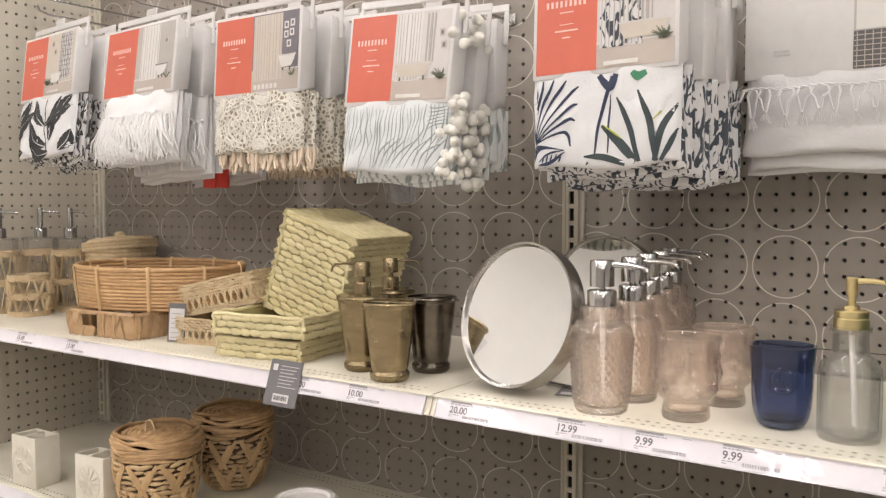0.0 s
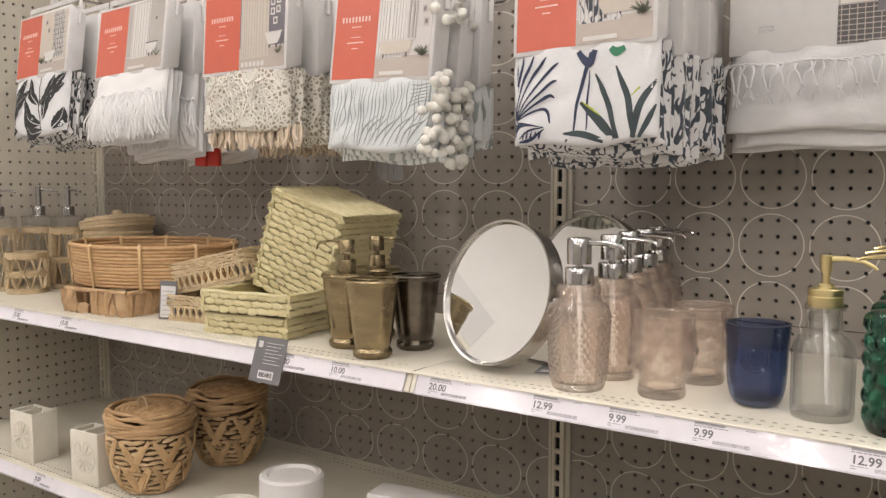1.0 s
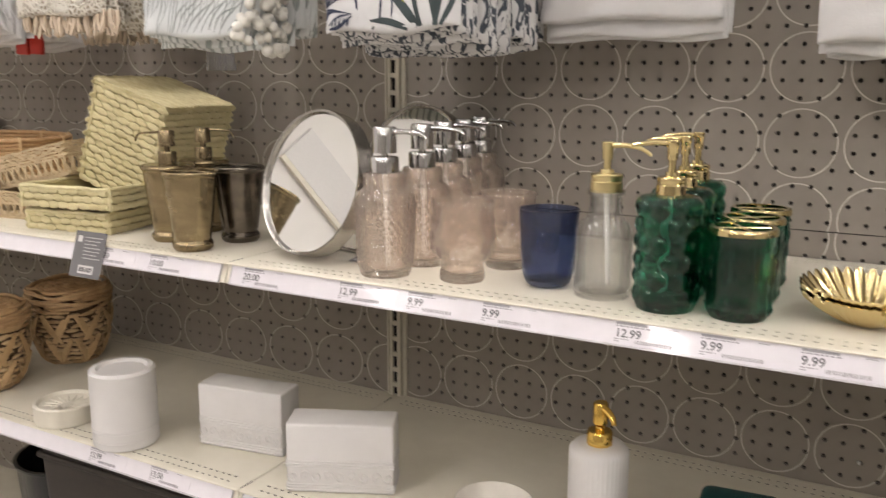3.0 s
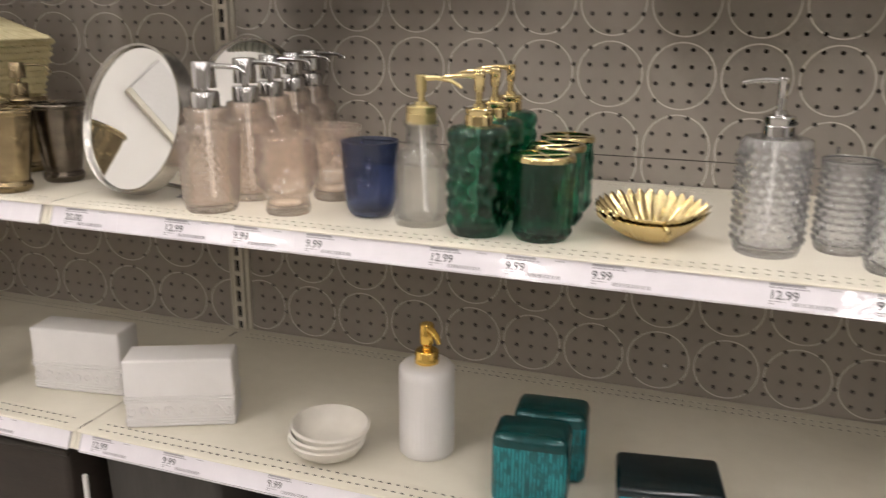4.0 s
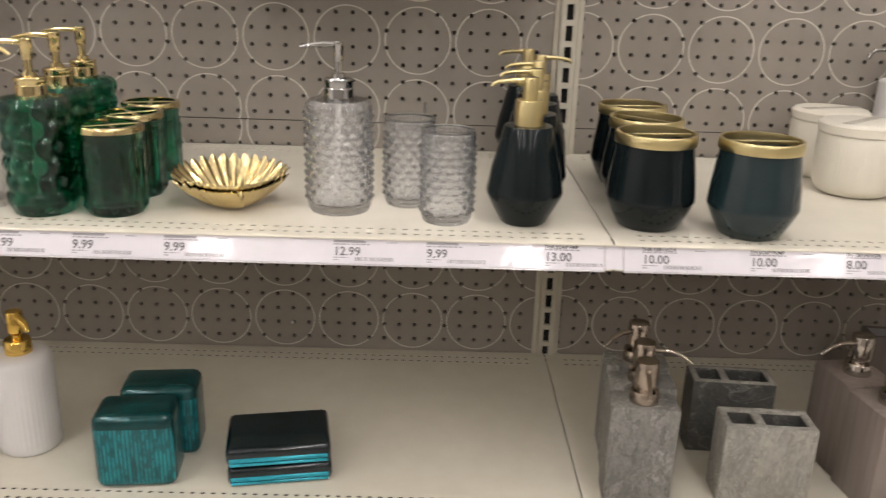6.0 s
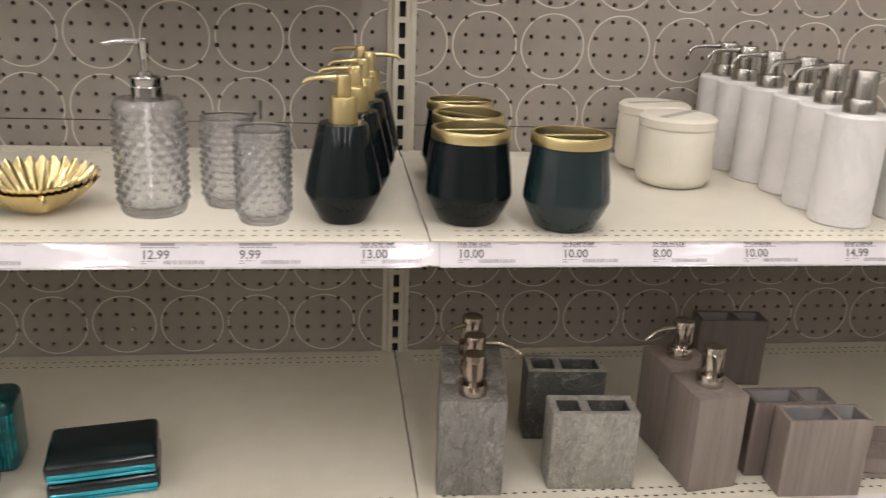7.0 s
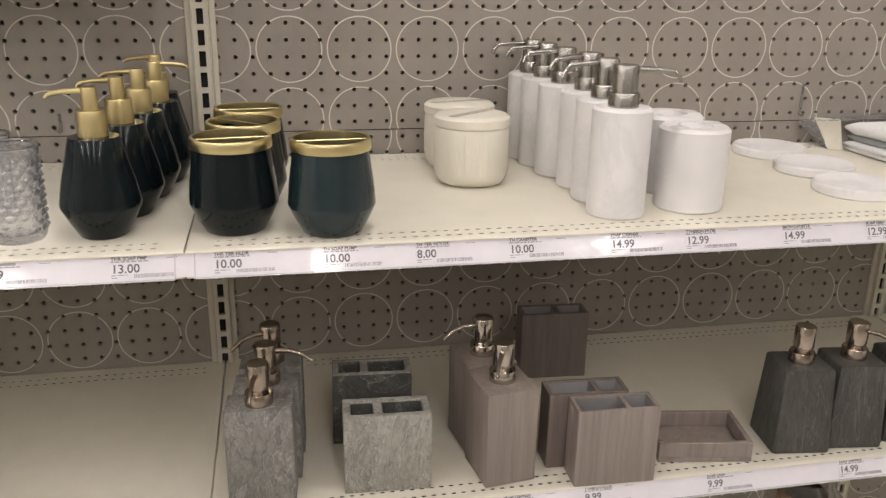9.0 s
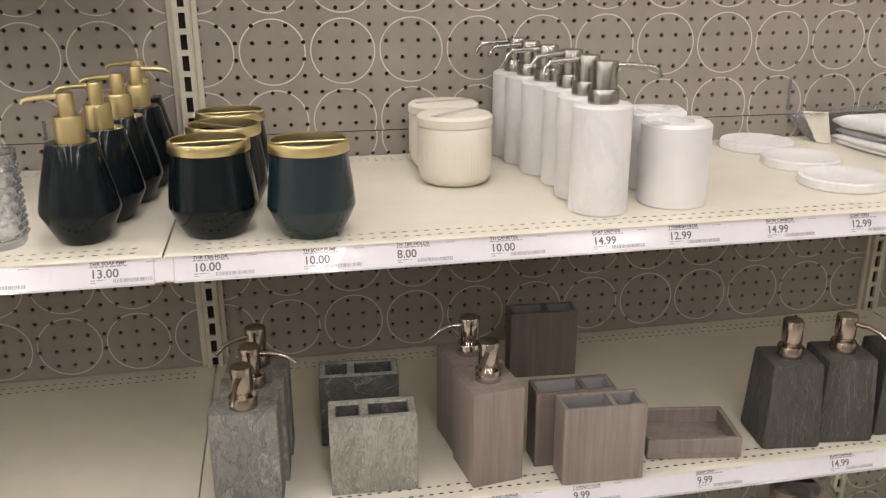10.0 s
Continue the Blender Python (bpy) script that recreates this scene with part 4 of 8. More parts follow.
# ================================================================ upper shelf, first section: mirrors, brass, baskets
def vanity_mirror(m, tilt):
    """A round mirror on a wire stand; the mirror's face looks to -y before it is turned."""
    th = thing("vanity_mirror", m, "round tabletop mirror in a thin brushed metal frame", "mirror", "round mirrors")
    R = 0.104
    W = 0.0065
    t = Matrix.Translation((0, 0, R + 0.004)) @ Euler((radians(tilt), 0, 0)).to_matrix().to_4x4()
    def turned(bm):
        bmesh.ops.transform(bm, matrix=t @ Euler((radians(90), 0, 0)).to_matrix().to_4x4(), verts=bm.verts)
        return bm
    part("frame", turned(lathe_bm([(R - W, 0.004), (R - 0.004, 0.009), (R - 0.001, 0.010), (R, 0.007), (R, -0.016), (R - 0.002, -0.018), (0, -0.018)], 96)), NICKEL, th, smooth=40)
    part("mirror_glass", turned(lathe_bm([(0, 0.004), (R - W, 0.004), (R - W, 0.002), (0, 0.002)], 96)), MIRROR, th, "mirror glass")
    z = R + 0.004
    pts = [(R + 0.006, 0.0, z), (R + 0.009, 0.012, z - 0.02), (R * 0.9, 0.05, 0.01), (R * 0.8, 0.06, 0.004), (-R * 0.8, 0.06, 0.004), (-R * 0.9, 0.05, 0.01), (-R - 0.009, 0.012, z - 0.02), (-R - 0.006, 0.0, z)]
    part("stand", tube_bm(pts, 0.0032, 8), NICKEL, th, "bent metal rod stand", smooth=50)
    for s in (-1, 1):
        b = lathe_bm([(0, 0), (0.006, 0), (0.006, 0.006), (0, 0.006)], 14)
        bmesh.ops.transform(b, matrix=Matrix.Translation((s * (R + 0.009), 0, z)) @ Euler((0, radians(-90 * s), 0)).to_matrix().to_4x4(), verts=b.verts)
        part("pivot", b, NICKEL, th, smooth=40)
    return th


vanity_mirror(at(0.089, -0.362, ZU, -14), -15.7)
vanity_mirror(at(0.101, -0.101, ZU, -8), -13)

def julep(m, label, kind, with_pump, mat):
    th = thing(kind, m, label, "soap dispenser" if with_pump else "toothbrush holder", "brass cups")
    H = 0.118
    prof = smooth_profile([(0.027, 0.0015), (0.0295, 0.004), (0.030, 0.010), (0.0285, 0.013), (0.0265, 0.016), (0.029, 0.028), (0.0335, 0.065), (0.0375, 0.098), (0.0385, H - 0.008), (0.0405, H - 0.006), (0.0415, H - 0.003), (0.0405, H)], 0.003)
    hammer = lambda a, r, z: 0.00025 * math.sin(a * 9 + z * 130) * math.sin(a * 7 - z * 170)
    part("body", lathe_bm([(0, 0), (0.026, 0)] + prof + [(0.0375, H), (0.037, H - 0.006), (0, H - 0.006)], 64, hammer), mat, th, smooth=50)
    if with_pump:
        part("lid", lathe_bm([(0, H - 0.002), (0.039, H - 0.002), (0.0385, H + 0.002), (0.02, H + 0.003), (0, H + 0.003)], 48), mat, th, smooth=40)
        pump(th, H + 0.002, mat, 0.0140, 0.020, 0.0125, 0.024, 0.042, 0.012, stem=0.008, nozzle_r=0.0018)
    else:
        bm = box_bm(-0.038, 0.038, -0.0035, 0.0035, H - 0.004, H - 0.0005, 0.0006, 1)
        box_bm(-0.0035, 0.0035, -0.038, 0.038, H - 0.0045, H - 0.001, 0.0006, 1, bm)
        part("divider", bm, mat, th, "brass cross bars")
        # Black disc below the bars paints the cup's shaded inside.
        part("inside", lathe_bm([(0, H - 0.0055), (0.036, H - 0.0055), (0.036, H - 0.005), (0, H - 0.005)], 40), MOUTH_SHADE, th)
    return th


julep(at(-0.110, -0.400, ZU, 20), "aged brass toothbrush holder like a julep cup", "toothbrush_holder", False, BRASS)
julep(at(-0.194, -0.362, ZU, 195), "aged brass soap dispenser like a julep cup", "soap_dispenser", True, BRASS)
julep(at(-0.209, -0.270, ZU, 20), "aged brass soap dispenser like a julep cup", "soap_dispenser", True, BRASS)
julep(at(-0.097, -0.311, ZU, 60), "dark bronze toothbrush holder like a julep cup", "toothbrush_holder", False, DARK_BRONZE)


# ================================================================ lower shelf
def slab_pump(th, z, mat, turn=0):
    """Round collar, thick head and thin curved spout."""
    part("collar", lathe_bm([(0, z), (0.0172, z), (0.0172, z + 0.013), (0.0162, z + 0.015), (0.010, z + 0.015), (0.010, z + 0.022), (0, z + 0.022)], 28), mat, th, smooth=40)
    z1 = z + 0.020
    part("pump_head", lathe_bm([(0, z1), (0.0128, z1), (0.0138, z1 + 0.003), (0.0138, z1 + 0.030), (0.0128, z1 + 0.032), (0, z1 + 0.0325)], 28), mat, th, smooth=40)
    a = radians(turn)
    pts = [(0.008, 0, z1 + 0.022), (0.03, 0, z1 + 0.023), (0.045, 0, z1 + 0.019), (0.058, 0, z1 + 0.010)]
    part("nozzle", tube_bm([(x * math.cos(a), x * math.sin(a), zz) for x, _, zz in pts], 0.0028, 10, taper=[1.3, 1.1, 1, 0.8]), mat, th, smooth=50)


def block_dispenser(m, w, dpt, h, top, mat, pump_mat, label, group, turn, seg=2):
    """A four-sided dispenser, narrower at the top when top < 1."""
    th = thing("soap_dispenser", m, label, "soap dispenser", group)
    bm = box_bm(-w / 2, w / 2, -dpt / 2, dpt / 2, 0, h)
    for v in bm.verts:
        if v.co.z > h / 2:
            v.co.x *= top
            v.co.y *= top
    bmesh.ops.bevel(bm, geom=bm.edges[:], offset=0.0045 if top < 1 else 0.0022, segments=seg, profile=0.5, affect="EDGES")
    part("body", bm, mat, th, smooth=40)
    slab_pump(th, h, pump_mat, turn)
    return th


WELL_GREY = speckled("grey_well_plastic", (0.225, 0.215, 0.215), (0.285, 0.275, 0.275), 40, 0.45, bump_s=0.03)


def block_holder(m, w, dpt, h, mat, label, group, split=0.42, t=0.0055, bar=0.007, rim_mat=None, lining=None):
    """A box with a thick rim and two square wells of uneven width."""
    th = thing("toothbrush_holder", m, label, "toothbrush holder", group)
    deep = 0.07
    bm = bmesh.new()
    xs = [-w / 2, -w / 2 + t, w / 2 - t, w / 2]
    ys = [-dpt / 2, -dpt / 2 + t, dpt / 2 - t, dpt / 2]
    grid = [[bm.verts.new((x, y, h)) for y in ys] for x in xs]
    for i in range(3):
        for j in range(3):
            if j == 1 and i == 1:
                low = [bm.verts.new((x, y, h - deep)) for x, y in ((xs[i], ys[1]), (xs[i + 1], ys[1]), (xs[i + 1], ys[2]), (xs[i], ys[2]))]
                hi = [grid[i][1], grid[i + 1][1], grid[i + 1][2], grid[i][2]]
                for q in range(4):
                    p = (q + 1) % 4
                    bm.faces.new((hi[q], hi[p], low[p], low[q]))
                bm.faces.new(low)
                continue
            bm.faces.new((grid[i][j], grid[i + 1][j], grid[i + 1][j + 1], grid[i][j + 1]))
    loop = [grid[i][0] for i in range(4)] + [grid[3][j] for j in (1, 2, 3)] + [grid[i][3] for i in (2, 1, 0)] + [grid[0][j] for j in (2, 1)]
    bot = [bm.verts.new((v.co.x, v.co.y, 0)) for v in loop]
    for q in range(len(loop)):
        p = (q + 1) % len(loop)
        bm.faces.new((loop[q], loop[p], bot[p], bot[q]))
    bm.faces.new(bot)
    bmesh.ops.recalc_face_normals(bm, faces=bm.faces)
    sharp = [e for e in bm.edges if len(e.link_faces) == 2 and e.calc_face_angle() > 1.0]
    bmesh.ops.bevel(bm, geom=sharp, offset=0.0012, segments=2, profile=0.5, affect="EDGES")
    part("body", bm, mat, th, smooth=40)
    xc = -w / 2 + w * split
    part("divider", box_bm(xc - bar / 2, xc + bar / 2, -dpt / 2 + t - 0.0006, dpt / 2 - t + 0.0006, h - deep + 0.001, h - 0.0004, 0.0008, 1), mat, th)
    # In soapstone holders a dark stone lining puts shade into the wells.
    bm = bmesh.new()
    for xa, xb in ((-w / 2 + t, xc - bar / 2), (xc + bar / 2, w / 2 - t)):
        xa, xb, ya, yb = xa + 0.0008, xb - 0.0008, -dpt / 2 + t + 0.0008, dpt / 2 - t - 0.0008
        rim, low = [[bm.verts.new((x, y, z)) for x, y in ((xa, ya), (xb, ya), (xb, yb), (xa, yb))] for z in (h - 0.0016, h - deep + 0.0024)]
        for q in range(4):
            bm.faces.new((rim[q], low[q], low[(q + 1) % 4], rim[(q + 1) % 4]))
        bm.faces.new(low)
    part("well_lining", bm, lining or WELL_GREY, th, "dark lining that paints shade into the wells" if rim_mat else "")
    if rim_mat:
        e = 0.0010
        bm = box_bm(-w / 2 + e, w / 2 - e, -dpt / 2 + e, -dpt / 2 + t - e, h - 0.0002, h + 0.0012, 0.0005, 1)
        box_bm(-w / 2 + e, w / 2 - e, dpt / 2 - t + e, dpt / 2 - e, h - 0.0002, h + 0.0012, 0.0005, 1, bm)
        for xa, xb in ((-w / 2 + e, -w / 2 + t - e), (xc - bar / 2 + e, xc + bar / 2 - e), (w / 2 - t + e, w / 2 - e)):
            box_bm(xa, xb, -dpt / 2 + t - e, dpt / 2 - t + e, h - 0.0002, h + 0.0011, 0.0005, 1, bm)
        part("rim", bm, rim_mat, th, "paler rim frame", smooth=40)
    return th


GD = "grey soapstone dispensers in a row"
GREY_LABEL = "grey veined soapstone soap dispenser with warm nickel pump"
for gx, gy, ga, nozzle_way in ((1.284, -0.395, -5, 266), (1.293, -0.342, -4, -8), (1.299, -0.283, -4, 215)):
    block_dispenser(at(gx, gy, ZL, ga), 0.081, 0.045, 0.131, 1.0, STONE_GREY, BRONZE_NICKEL, GREY_LABEL, GD, nozzle_way)
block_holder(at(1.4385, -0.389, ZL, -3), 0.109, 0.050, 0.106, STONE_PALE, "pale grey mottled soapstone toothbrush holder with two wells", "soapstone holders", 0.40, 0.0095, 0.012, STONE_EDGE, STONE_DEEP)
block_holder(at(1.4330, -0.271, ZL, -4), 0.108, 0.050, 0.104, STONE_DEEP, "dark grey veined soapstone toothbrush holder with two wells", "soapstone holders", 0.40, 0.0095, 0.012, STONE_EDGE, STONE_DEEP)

WD = "grey wood composite dispensers"
for wx, wy, nozzle_way in ((1.588, -0.388, 240), (1.581, -0.308, 185)):
    block_dispenser(at(wx, wy, ZL, 8), 0.069, 0.076, 0.132, 1.0, WOOD_GREY, POLISHED_NICKEL, "taupe wood composite soap dispenser with polished nickel pump", WD, nozzle_way)
WH = "grey wood composite holders"
block_holder(at(1.7265, -0.427, ZL, -2), 0.108, 0.043, 0.108, WOOD_GREY, "taupe wood composite toothbrush holder with two wells", WH, 0.62)
# These two take the darkened wood, their shade painted in.
block_holder(at(1.7040, -0.380, ZL, -2), 0.108, 0.042, 0.108, WOOD_SHADED, "wood composite toothbrush holder with two wells, darkened as if shaded", WH, 0.62)
block_holder(at(1.741, -0.130, ZL, -4), 0.108, 0.043, 0.111, WOOD_SHADED, "wood composite toothbrush holder at the back, darkened as if shaded", WH, 0.55)


def tray_dish(m, w, dpt, h, mat, label):
    th = thing("soap_dish", m, label, "soap dish")
    t = 0.007
    bm = box_bm(-w / 2, w / 2, -dpt / 2, dpt / 2, 0, 0.008, 0.0012, 1)
    part("base", bm, mat, th, smooth=40)
    for nm, a in (("side", (-w / 2, w / 2, -dpt / 2, -dpt / 2 + t)), ("side", (-w / 2, w / 2, dpt / 2 - t, dpt / 2)), ("side", (-w / 2, -w / 2 + t, -dpt / 2 + t, dpt / 2 - t)), ("side", (w / 2 - t, w / 2, -dpt / 2 + t, dpt / 2 - t))):
        part(nm, box_bm(*a, 0.0082, h, 0.001, 1), mat, th, smooth=40)
    return th


tray_dish(at(1.873, -0.379, ZL, -9), 0.128, 0.088, 0.030, WOOD_GREY, "taupe wood composite soap dish, rectangular tray")

CD = "charcoal marble dispensers"
for cx, cy, nozzle_way in ((2.012, -0.388, 60), (2.093, -0.388, -52), (2.184, -0.386, 30)):
    block_dispenser(at(cx, cy, ZL, -7), 0.082, 0.078, 0.124, 0.85, STONE_DARK, BRONZE_NICKEL, "charcoal veined marble soap dispenser, tapered, with bronze pump", CD, nozzle_way)


YELLOW_GOLD = speckled("yellow_gold", (0.78, 0.50, 0.11), (0.88, 0.60, 0.17), 30, 0.12, 1.0, 0.03, rough2=0.05)


def fluted_dispenser(m):
    th = thing("soap_dispenser", m, "white ribbed ceramic soap dispenser with polished gold pump", "soap dispenser")
    R, H = 0.0385, 0.134
    rib = lambda a, r, z: 0.0002 * math.cos(a * 40) if r > 0.03 and 0.004 < z < H - 0.006 else 0
    prof = ladder([(R - 0.003, 0), (R, 0.003), (R, H - 0.008), (R - 0.006, H - 0.001), (0.012, H)], 0.01)
    part("body", lathe_bm([(0, 0)] + prof + [(0, H)], 160, rib), WHITE_RESIN, th, smooth=50)
    part("collar", lathe_bm([(0, H), (0.0165, H), (0.0165, H + 0.016), (0.015, H + 0.018), (0, H + 0.018)], 28), YELLOW_GOLD, th, smooth=40)
    z1 = H + 0.018
    part("pump_head", lathe_bm([(0, z1), (0.006, z1), (0.006, z1 + 0.006), (0.0095, z1 + 0.010), (0.0098, z1 + 0.036), (0.0085, z1 + 0.038), (0, z1 + 0.038)], 24), YELLOW_GOLD, th, smooth=40)
    part("nozzle", tube_bm([(0.002, 0, z1 + 0.032), (0.016, 0, z1 + 0.031), (0.027, 0, z1 + 0.026), (0.031, 0, z1 + 0.018)], 0.0045, 10, taper=[1.2, 1.1, 0.9, 0.7]), YELLOW_GOLD, th, smooth=50)
    return th


fluted_dispenser(at(0.503, -0.314, ZL, -38))


def white_tumbler(m):
    th = thing("tumbler", m, "white resin tumbler with a band of fine lines near its base", "tumbler")
    R, H = 0.0525, 0.130
    part("body", lathe_bm([(0, 0), (R - 0.003, 0), (R, 0.003), (R, H - 0.004), (R - 0.004, H), (R - 0.012, H), (R - 0.014, H - 0.003), (R - 0.015, H - 0.005), (0, H - 0.006)], 64), WHITE_RESIN, th, smooth=40)
    for z in (0.014, 0.030, 0.033):
        part("band", lathe_bm([(R - 0.001, z - 0.0012), (R + 0.0009, z - 0.0006), (R + 0.0009, z + 0.0006), (R - 0.001, z + 0.0012)], 64), WHITE_RESIN, th, smooth=40)
    return th


white_tumbler(at(-0.282, -0.405, ZL))


def white_box(m, w, dpt, h):
    th = thing("tissue_box", m, "white resin rectangular box cover with an embossed band", "box", "white resin boxes")
    part("body", box_bm(-w / 2, w / 2, -dpt / 2, dpt / 2, 0, h, 0.0038, 3), WHITE_RESIN, th, smooth=40)
    for z, e in ((0.004, 0.0010), (0.0085, 0.0012), (0.0125, 0.0010), (0.040, 0.0010), (0.0440, 0.0014), (0.0485, 0.0010)):
        part("band", box_bm(-w / 2 - e, w / 2 + e, -dpt / 2 - e, dpt / 2 + e, z, z + 0.0020, 0.0006, 1), WHITE_RESIN, th)
    n = 9
    for k in range(n):
        x, flip = -w / 2 + (k + 0.5) * w / n, 1 if k % 2 else -1
        curl = [(x + flip * (0.0075 - 0.0004 * q) * math.cos(q * 0.48), -dpt / 2 - 0.0003, 0.0265 + flip * (0.0095 - 0.0005 * q) * math.sin(q * 0.48)) for q in range(15)]
        bm = tube_bm(curl, 0.0013, 6, taper=[0.6] + [1.0] * 13 + [1.6])
        part("scroll", bm, WHITE_RESIN, th, "raised scroll ornament", smooth=60)
    return th


white_box(at(-0.092, -0.315, ZL, 9), 0.156, 0.058, 0.106)
white_box(at(0.126, -0.355, ZL, 25), 0.158, 0.060, 0.107)


BOWL = speckled("handmade_cream", (0.58, 0.545, 0.485), (0.67, 0.635, 0.575), 40, 0.45, bump_s=0.08)


def bowls(m):
    prof = smooth_profile([(0.021, 0.001), (0.032, 0.004), (0.046, 0.014), (0.0535, 0.028)], 0.004)
    for k in range(3):
        wob = lambda a, r, z, k=k: 0.0022 * math.cos(a + k) + 0.0012 * math.cos(2 * a + k)
        th = thing("bowl", m @ pose(0.002 * k, 0.002 * k, 0.0105 * k, 1.5 * k, -1.0 * k, 40 * k), "small off-white handmade ceramic bowl in a stack of three", "bowl", "stacked bowls")
        part("body", lathe_bm([(0, 0), (0.018, 0)] + prof + [(0.0522, 0.0295)] + [(r - 0.0035, z + 0.002) for r, z in prof[::-1]] + [(0, 0.006)], 56, wob), BOWL, th, smooth=60)


bowls(at(0.377, -0.378, ZL))


def round_dish(m):
    th = thing("soap_dish", m, "round cream resin soap dish with carved leaf top", "soap dish")
    R, H = 0.055, 0.034
    part("body", lathe_bm([(0, 0), (R - 0.002, 0), (R, 0.002), (R, H - 0.002), (R - 0.002, H), (R - 0.006, H), (R - 0.009, H - 0.006), (0.02, H - 0.010), (0, H - 0.010)], 56), CREAM_RESIN, th, smooth=40)
    bm = bmesh.new()
    for k in range(16):
        a = 2 * math.pi * k / 16
        tube_bm([(rr * math.cos(a + 4 * (rr - 0.02)), rr * math.sin(a + 4 * (rr - 0.02)), H - 0.0095 + (rr - 0.01) * 0.06) for rr in (0.012, 0.022, 0.032, 0.042)], 0.002, 6, bm, taper=[0.5, 1, 1, 0.5])
    part("carving", bm, CREAM_RESIN, th, "raised leaf carving", smooth=60)
    return th


round_dish(at(-0.451, -0.390, ZL))


def teal_glass_box(m, w, dpt, h, kind, label, cat, group):
    th = thing(kind, m, label, cat, group)
    zc = h - 0.018
    bm = box_bm(-w / 2, w / 2, -dpt / 2, dpt / 2, 0, zc)
    bmesh.ops.bevel(bm, geom=[e for e in bm.edges if abs(e.verts[0].co.z - e.verts[1].co.z) > 0.01 or e.verts[0].co.z + e.verts[1].co.z < 0.01], offset=0.012, segments=4, profile=0.5, affect="EDGES")
    part("body", bm, TEAL_GLASS, th, smooth=50)
    bm = box_bm(-w / 2, w / 2, -dpt / 2, dpt / 2, zc, h)
    bmesh.ops.bevel(bm, geom=[e for e in bm.edges if abs(e.verts[0].co.z - e.verts[1].co.z) > 0.01 or e.verts[0].co.z + e.verts[1].co.z > 2 * h - 0.001], offset=0.012, segments=4, profile=0.5, affect="EDGES")
    part("shoulder", bm, TEAL_TOP_SHADED, th, "teal glass shoulder and top with shade painted in", smooth=50)
    return th


TG = "teal glass boxes"
teal_glass_box(at(0.671, -0.380, ZL, 6), 0.096, 0.062, 0.100, "toothbrush_holder", "teal mirrored glass block toothbrush holder with pressed ribs", "toothbrush holder", TG)
teal_glass_box(at(0.680, -0.310, ZL, 6), 0.096, 0.062, 0.100, "toothbrush_holder", "teal mirrored glass block toothbrush holder with pressed ribs", "toothbrush holder", TG)


def teal_soap_dish(m):
    th = thing("soap_dish", m, "dark teal mirrored glass soap dish in a stack of two", "soap dish", "stacked teal soap dishes")
    w, dpt, h = 0.128, 0.092, 0.026
    part("body", box_bm(-w / 2, w / 2, -dpt / 2, dpt / 2, 0, h, 0.008, 4), TEAL_DEEP, th, smooth=50)
    for z, q in ((0.0105, 0.0028), (0.0045, 0.0020)):
        part("rim_band", box_bm(-w / 2 + 0.004, w / 2 - 0.004, -dpt / 2 - 0.0014, dpt / 2 + 0.0014, z - q, z + q, 0.0012, 2), TEAL_LIT, th, "cyan glass band with its lit tone painted in", smooth=50)
    return th


teal_soap_dish(at(0.838, -0.348, ZL, 10))
teal_soap_dish(at(0.837, -0.348, ZL + 0.0262, 10))


def cream_block(m):
    th = thing("toothbrush_holder", m, "cream resin toothbrush holder with carved flower front", "toothbrush holder", "cream carved holders")
    w, dpt, h = 0.086, 0.058, 0.108
    h2 = block_holder(pose(0, 0, 0), w, dpt, h, CREAM_RESIN, "", "", lining=CREAM_RESIN)
    for piece in list(h2.children):
        piece.parent = th
    bpy.data.objects.remove(h2)
    bm = bmesh.new()
    for k in range(12):
        a = 2 * math.pi * k / 12
        tube_bm([(rr * math.cos(a), -dpt / 2 - 0.0006, 0.056 + rr * math.sin(a)) for rr in (0.006, 0.014, 0.024, 0.030)], 0.0022, 6, bm, taper=[0.5, 1.2, 1.2, 0.4])
    for rr in (0.005, 0.033):
        tube_bm([(rr * math.cos(a), -dpt / 2 - 0.0002, 0.056 + rr * math.sin(a)) for a in [q * math.pi / 12 for q in range(25)]], 0.0011, 5, bm)
    part("flower_carving", bm, CREAM_RESIN, th, "raised flower carving", smooth=60)
    return th


cream_block(at(-0.842, -0.405, ZL, 4))
cream_block(at(-1.085, -0.402, ZL, 2))


# ================================================================ baskets and trays
def straw(name, dark, light, scale=90):
    m, nt, b = material(name)
    v = coords(nt, (1, 1, 1), random_shift=2.0)
    geo = nt.nodes.new("ShaderNodeNewGeometry")
    oi = nt.nodes.new("ShaderNodeObjectInfo")
    own = maths(nt, "ADD", maths(nt, "MULTIPLY", geo.outputs["Random Per Island"], 0.25), maths(nt, "MULTIPLY", oi.outputs["Random"], 0.15))
    f = maths(nt, "ADD", maths(nt, "MULTIPLY", noise_fac(nt, v, scale, 4), 0.6), own)
    nt.links.new(ramp(nt, f, [(0.25, dark), (0.75, light)]), b.inputs["Base Color"])
    b.inputs["Roughness"].default_value = 0.55
    bump(nt, b, noise_fac(nt, coords(nt, (1, 1, 4)), 160, 3), 0.25, 0.0006)
    return m


RATTAN = straw("rattan_cane", (0.40, 0.225, 0.095), (0.62, 0.41, 0.21), 60)
CANE_TIE = straw("pale_cane", (0.50, 0.33, 0.16), (0.68, 0.48, 0.27), 80)
RUSH = straw("pale_green_rush", (0.54, 0.46, 0.24), (0.76, 0.69, 0.44), 70)
# Darker rush that paints shade into the gaps between strands.
RUSH_SHADE = straw("rush_gap_shade", (0.30, 0.25, 0.115), (0.46, 0.40, 0.20), 70)
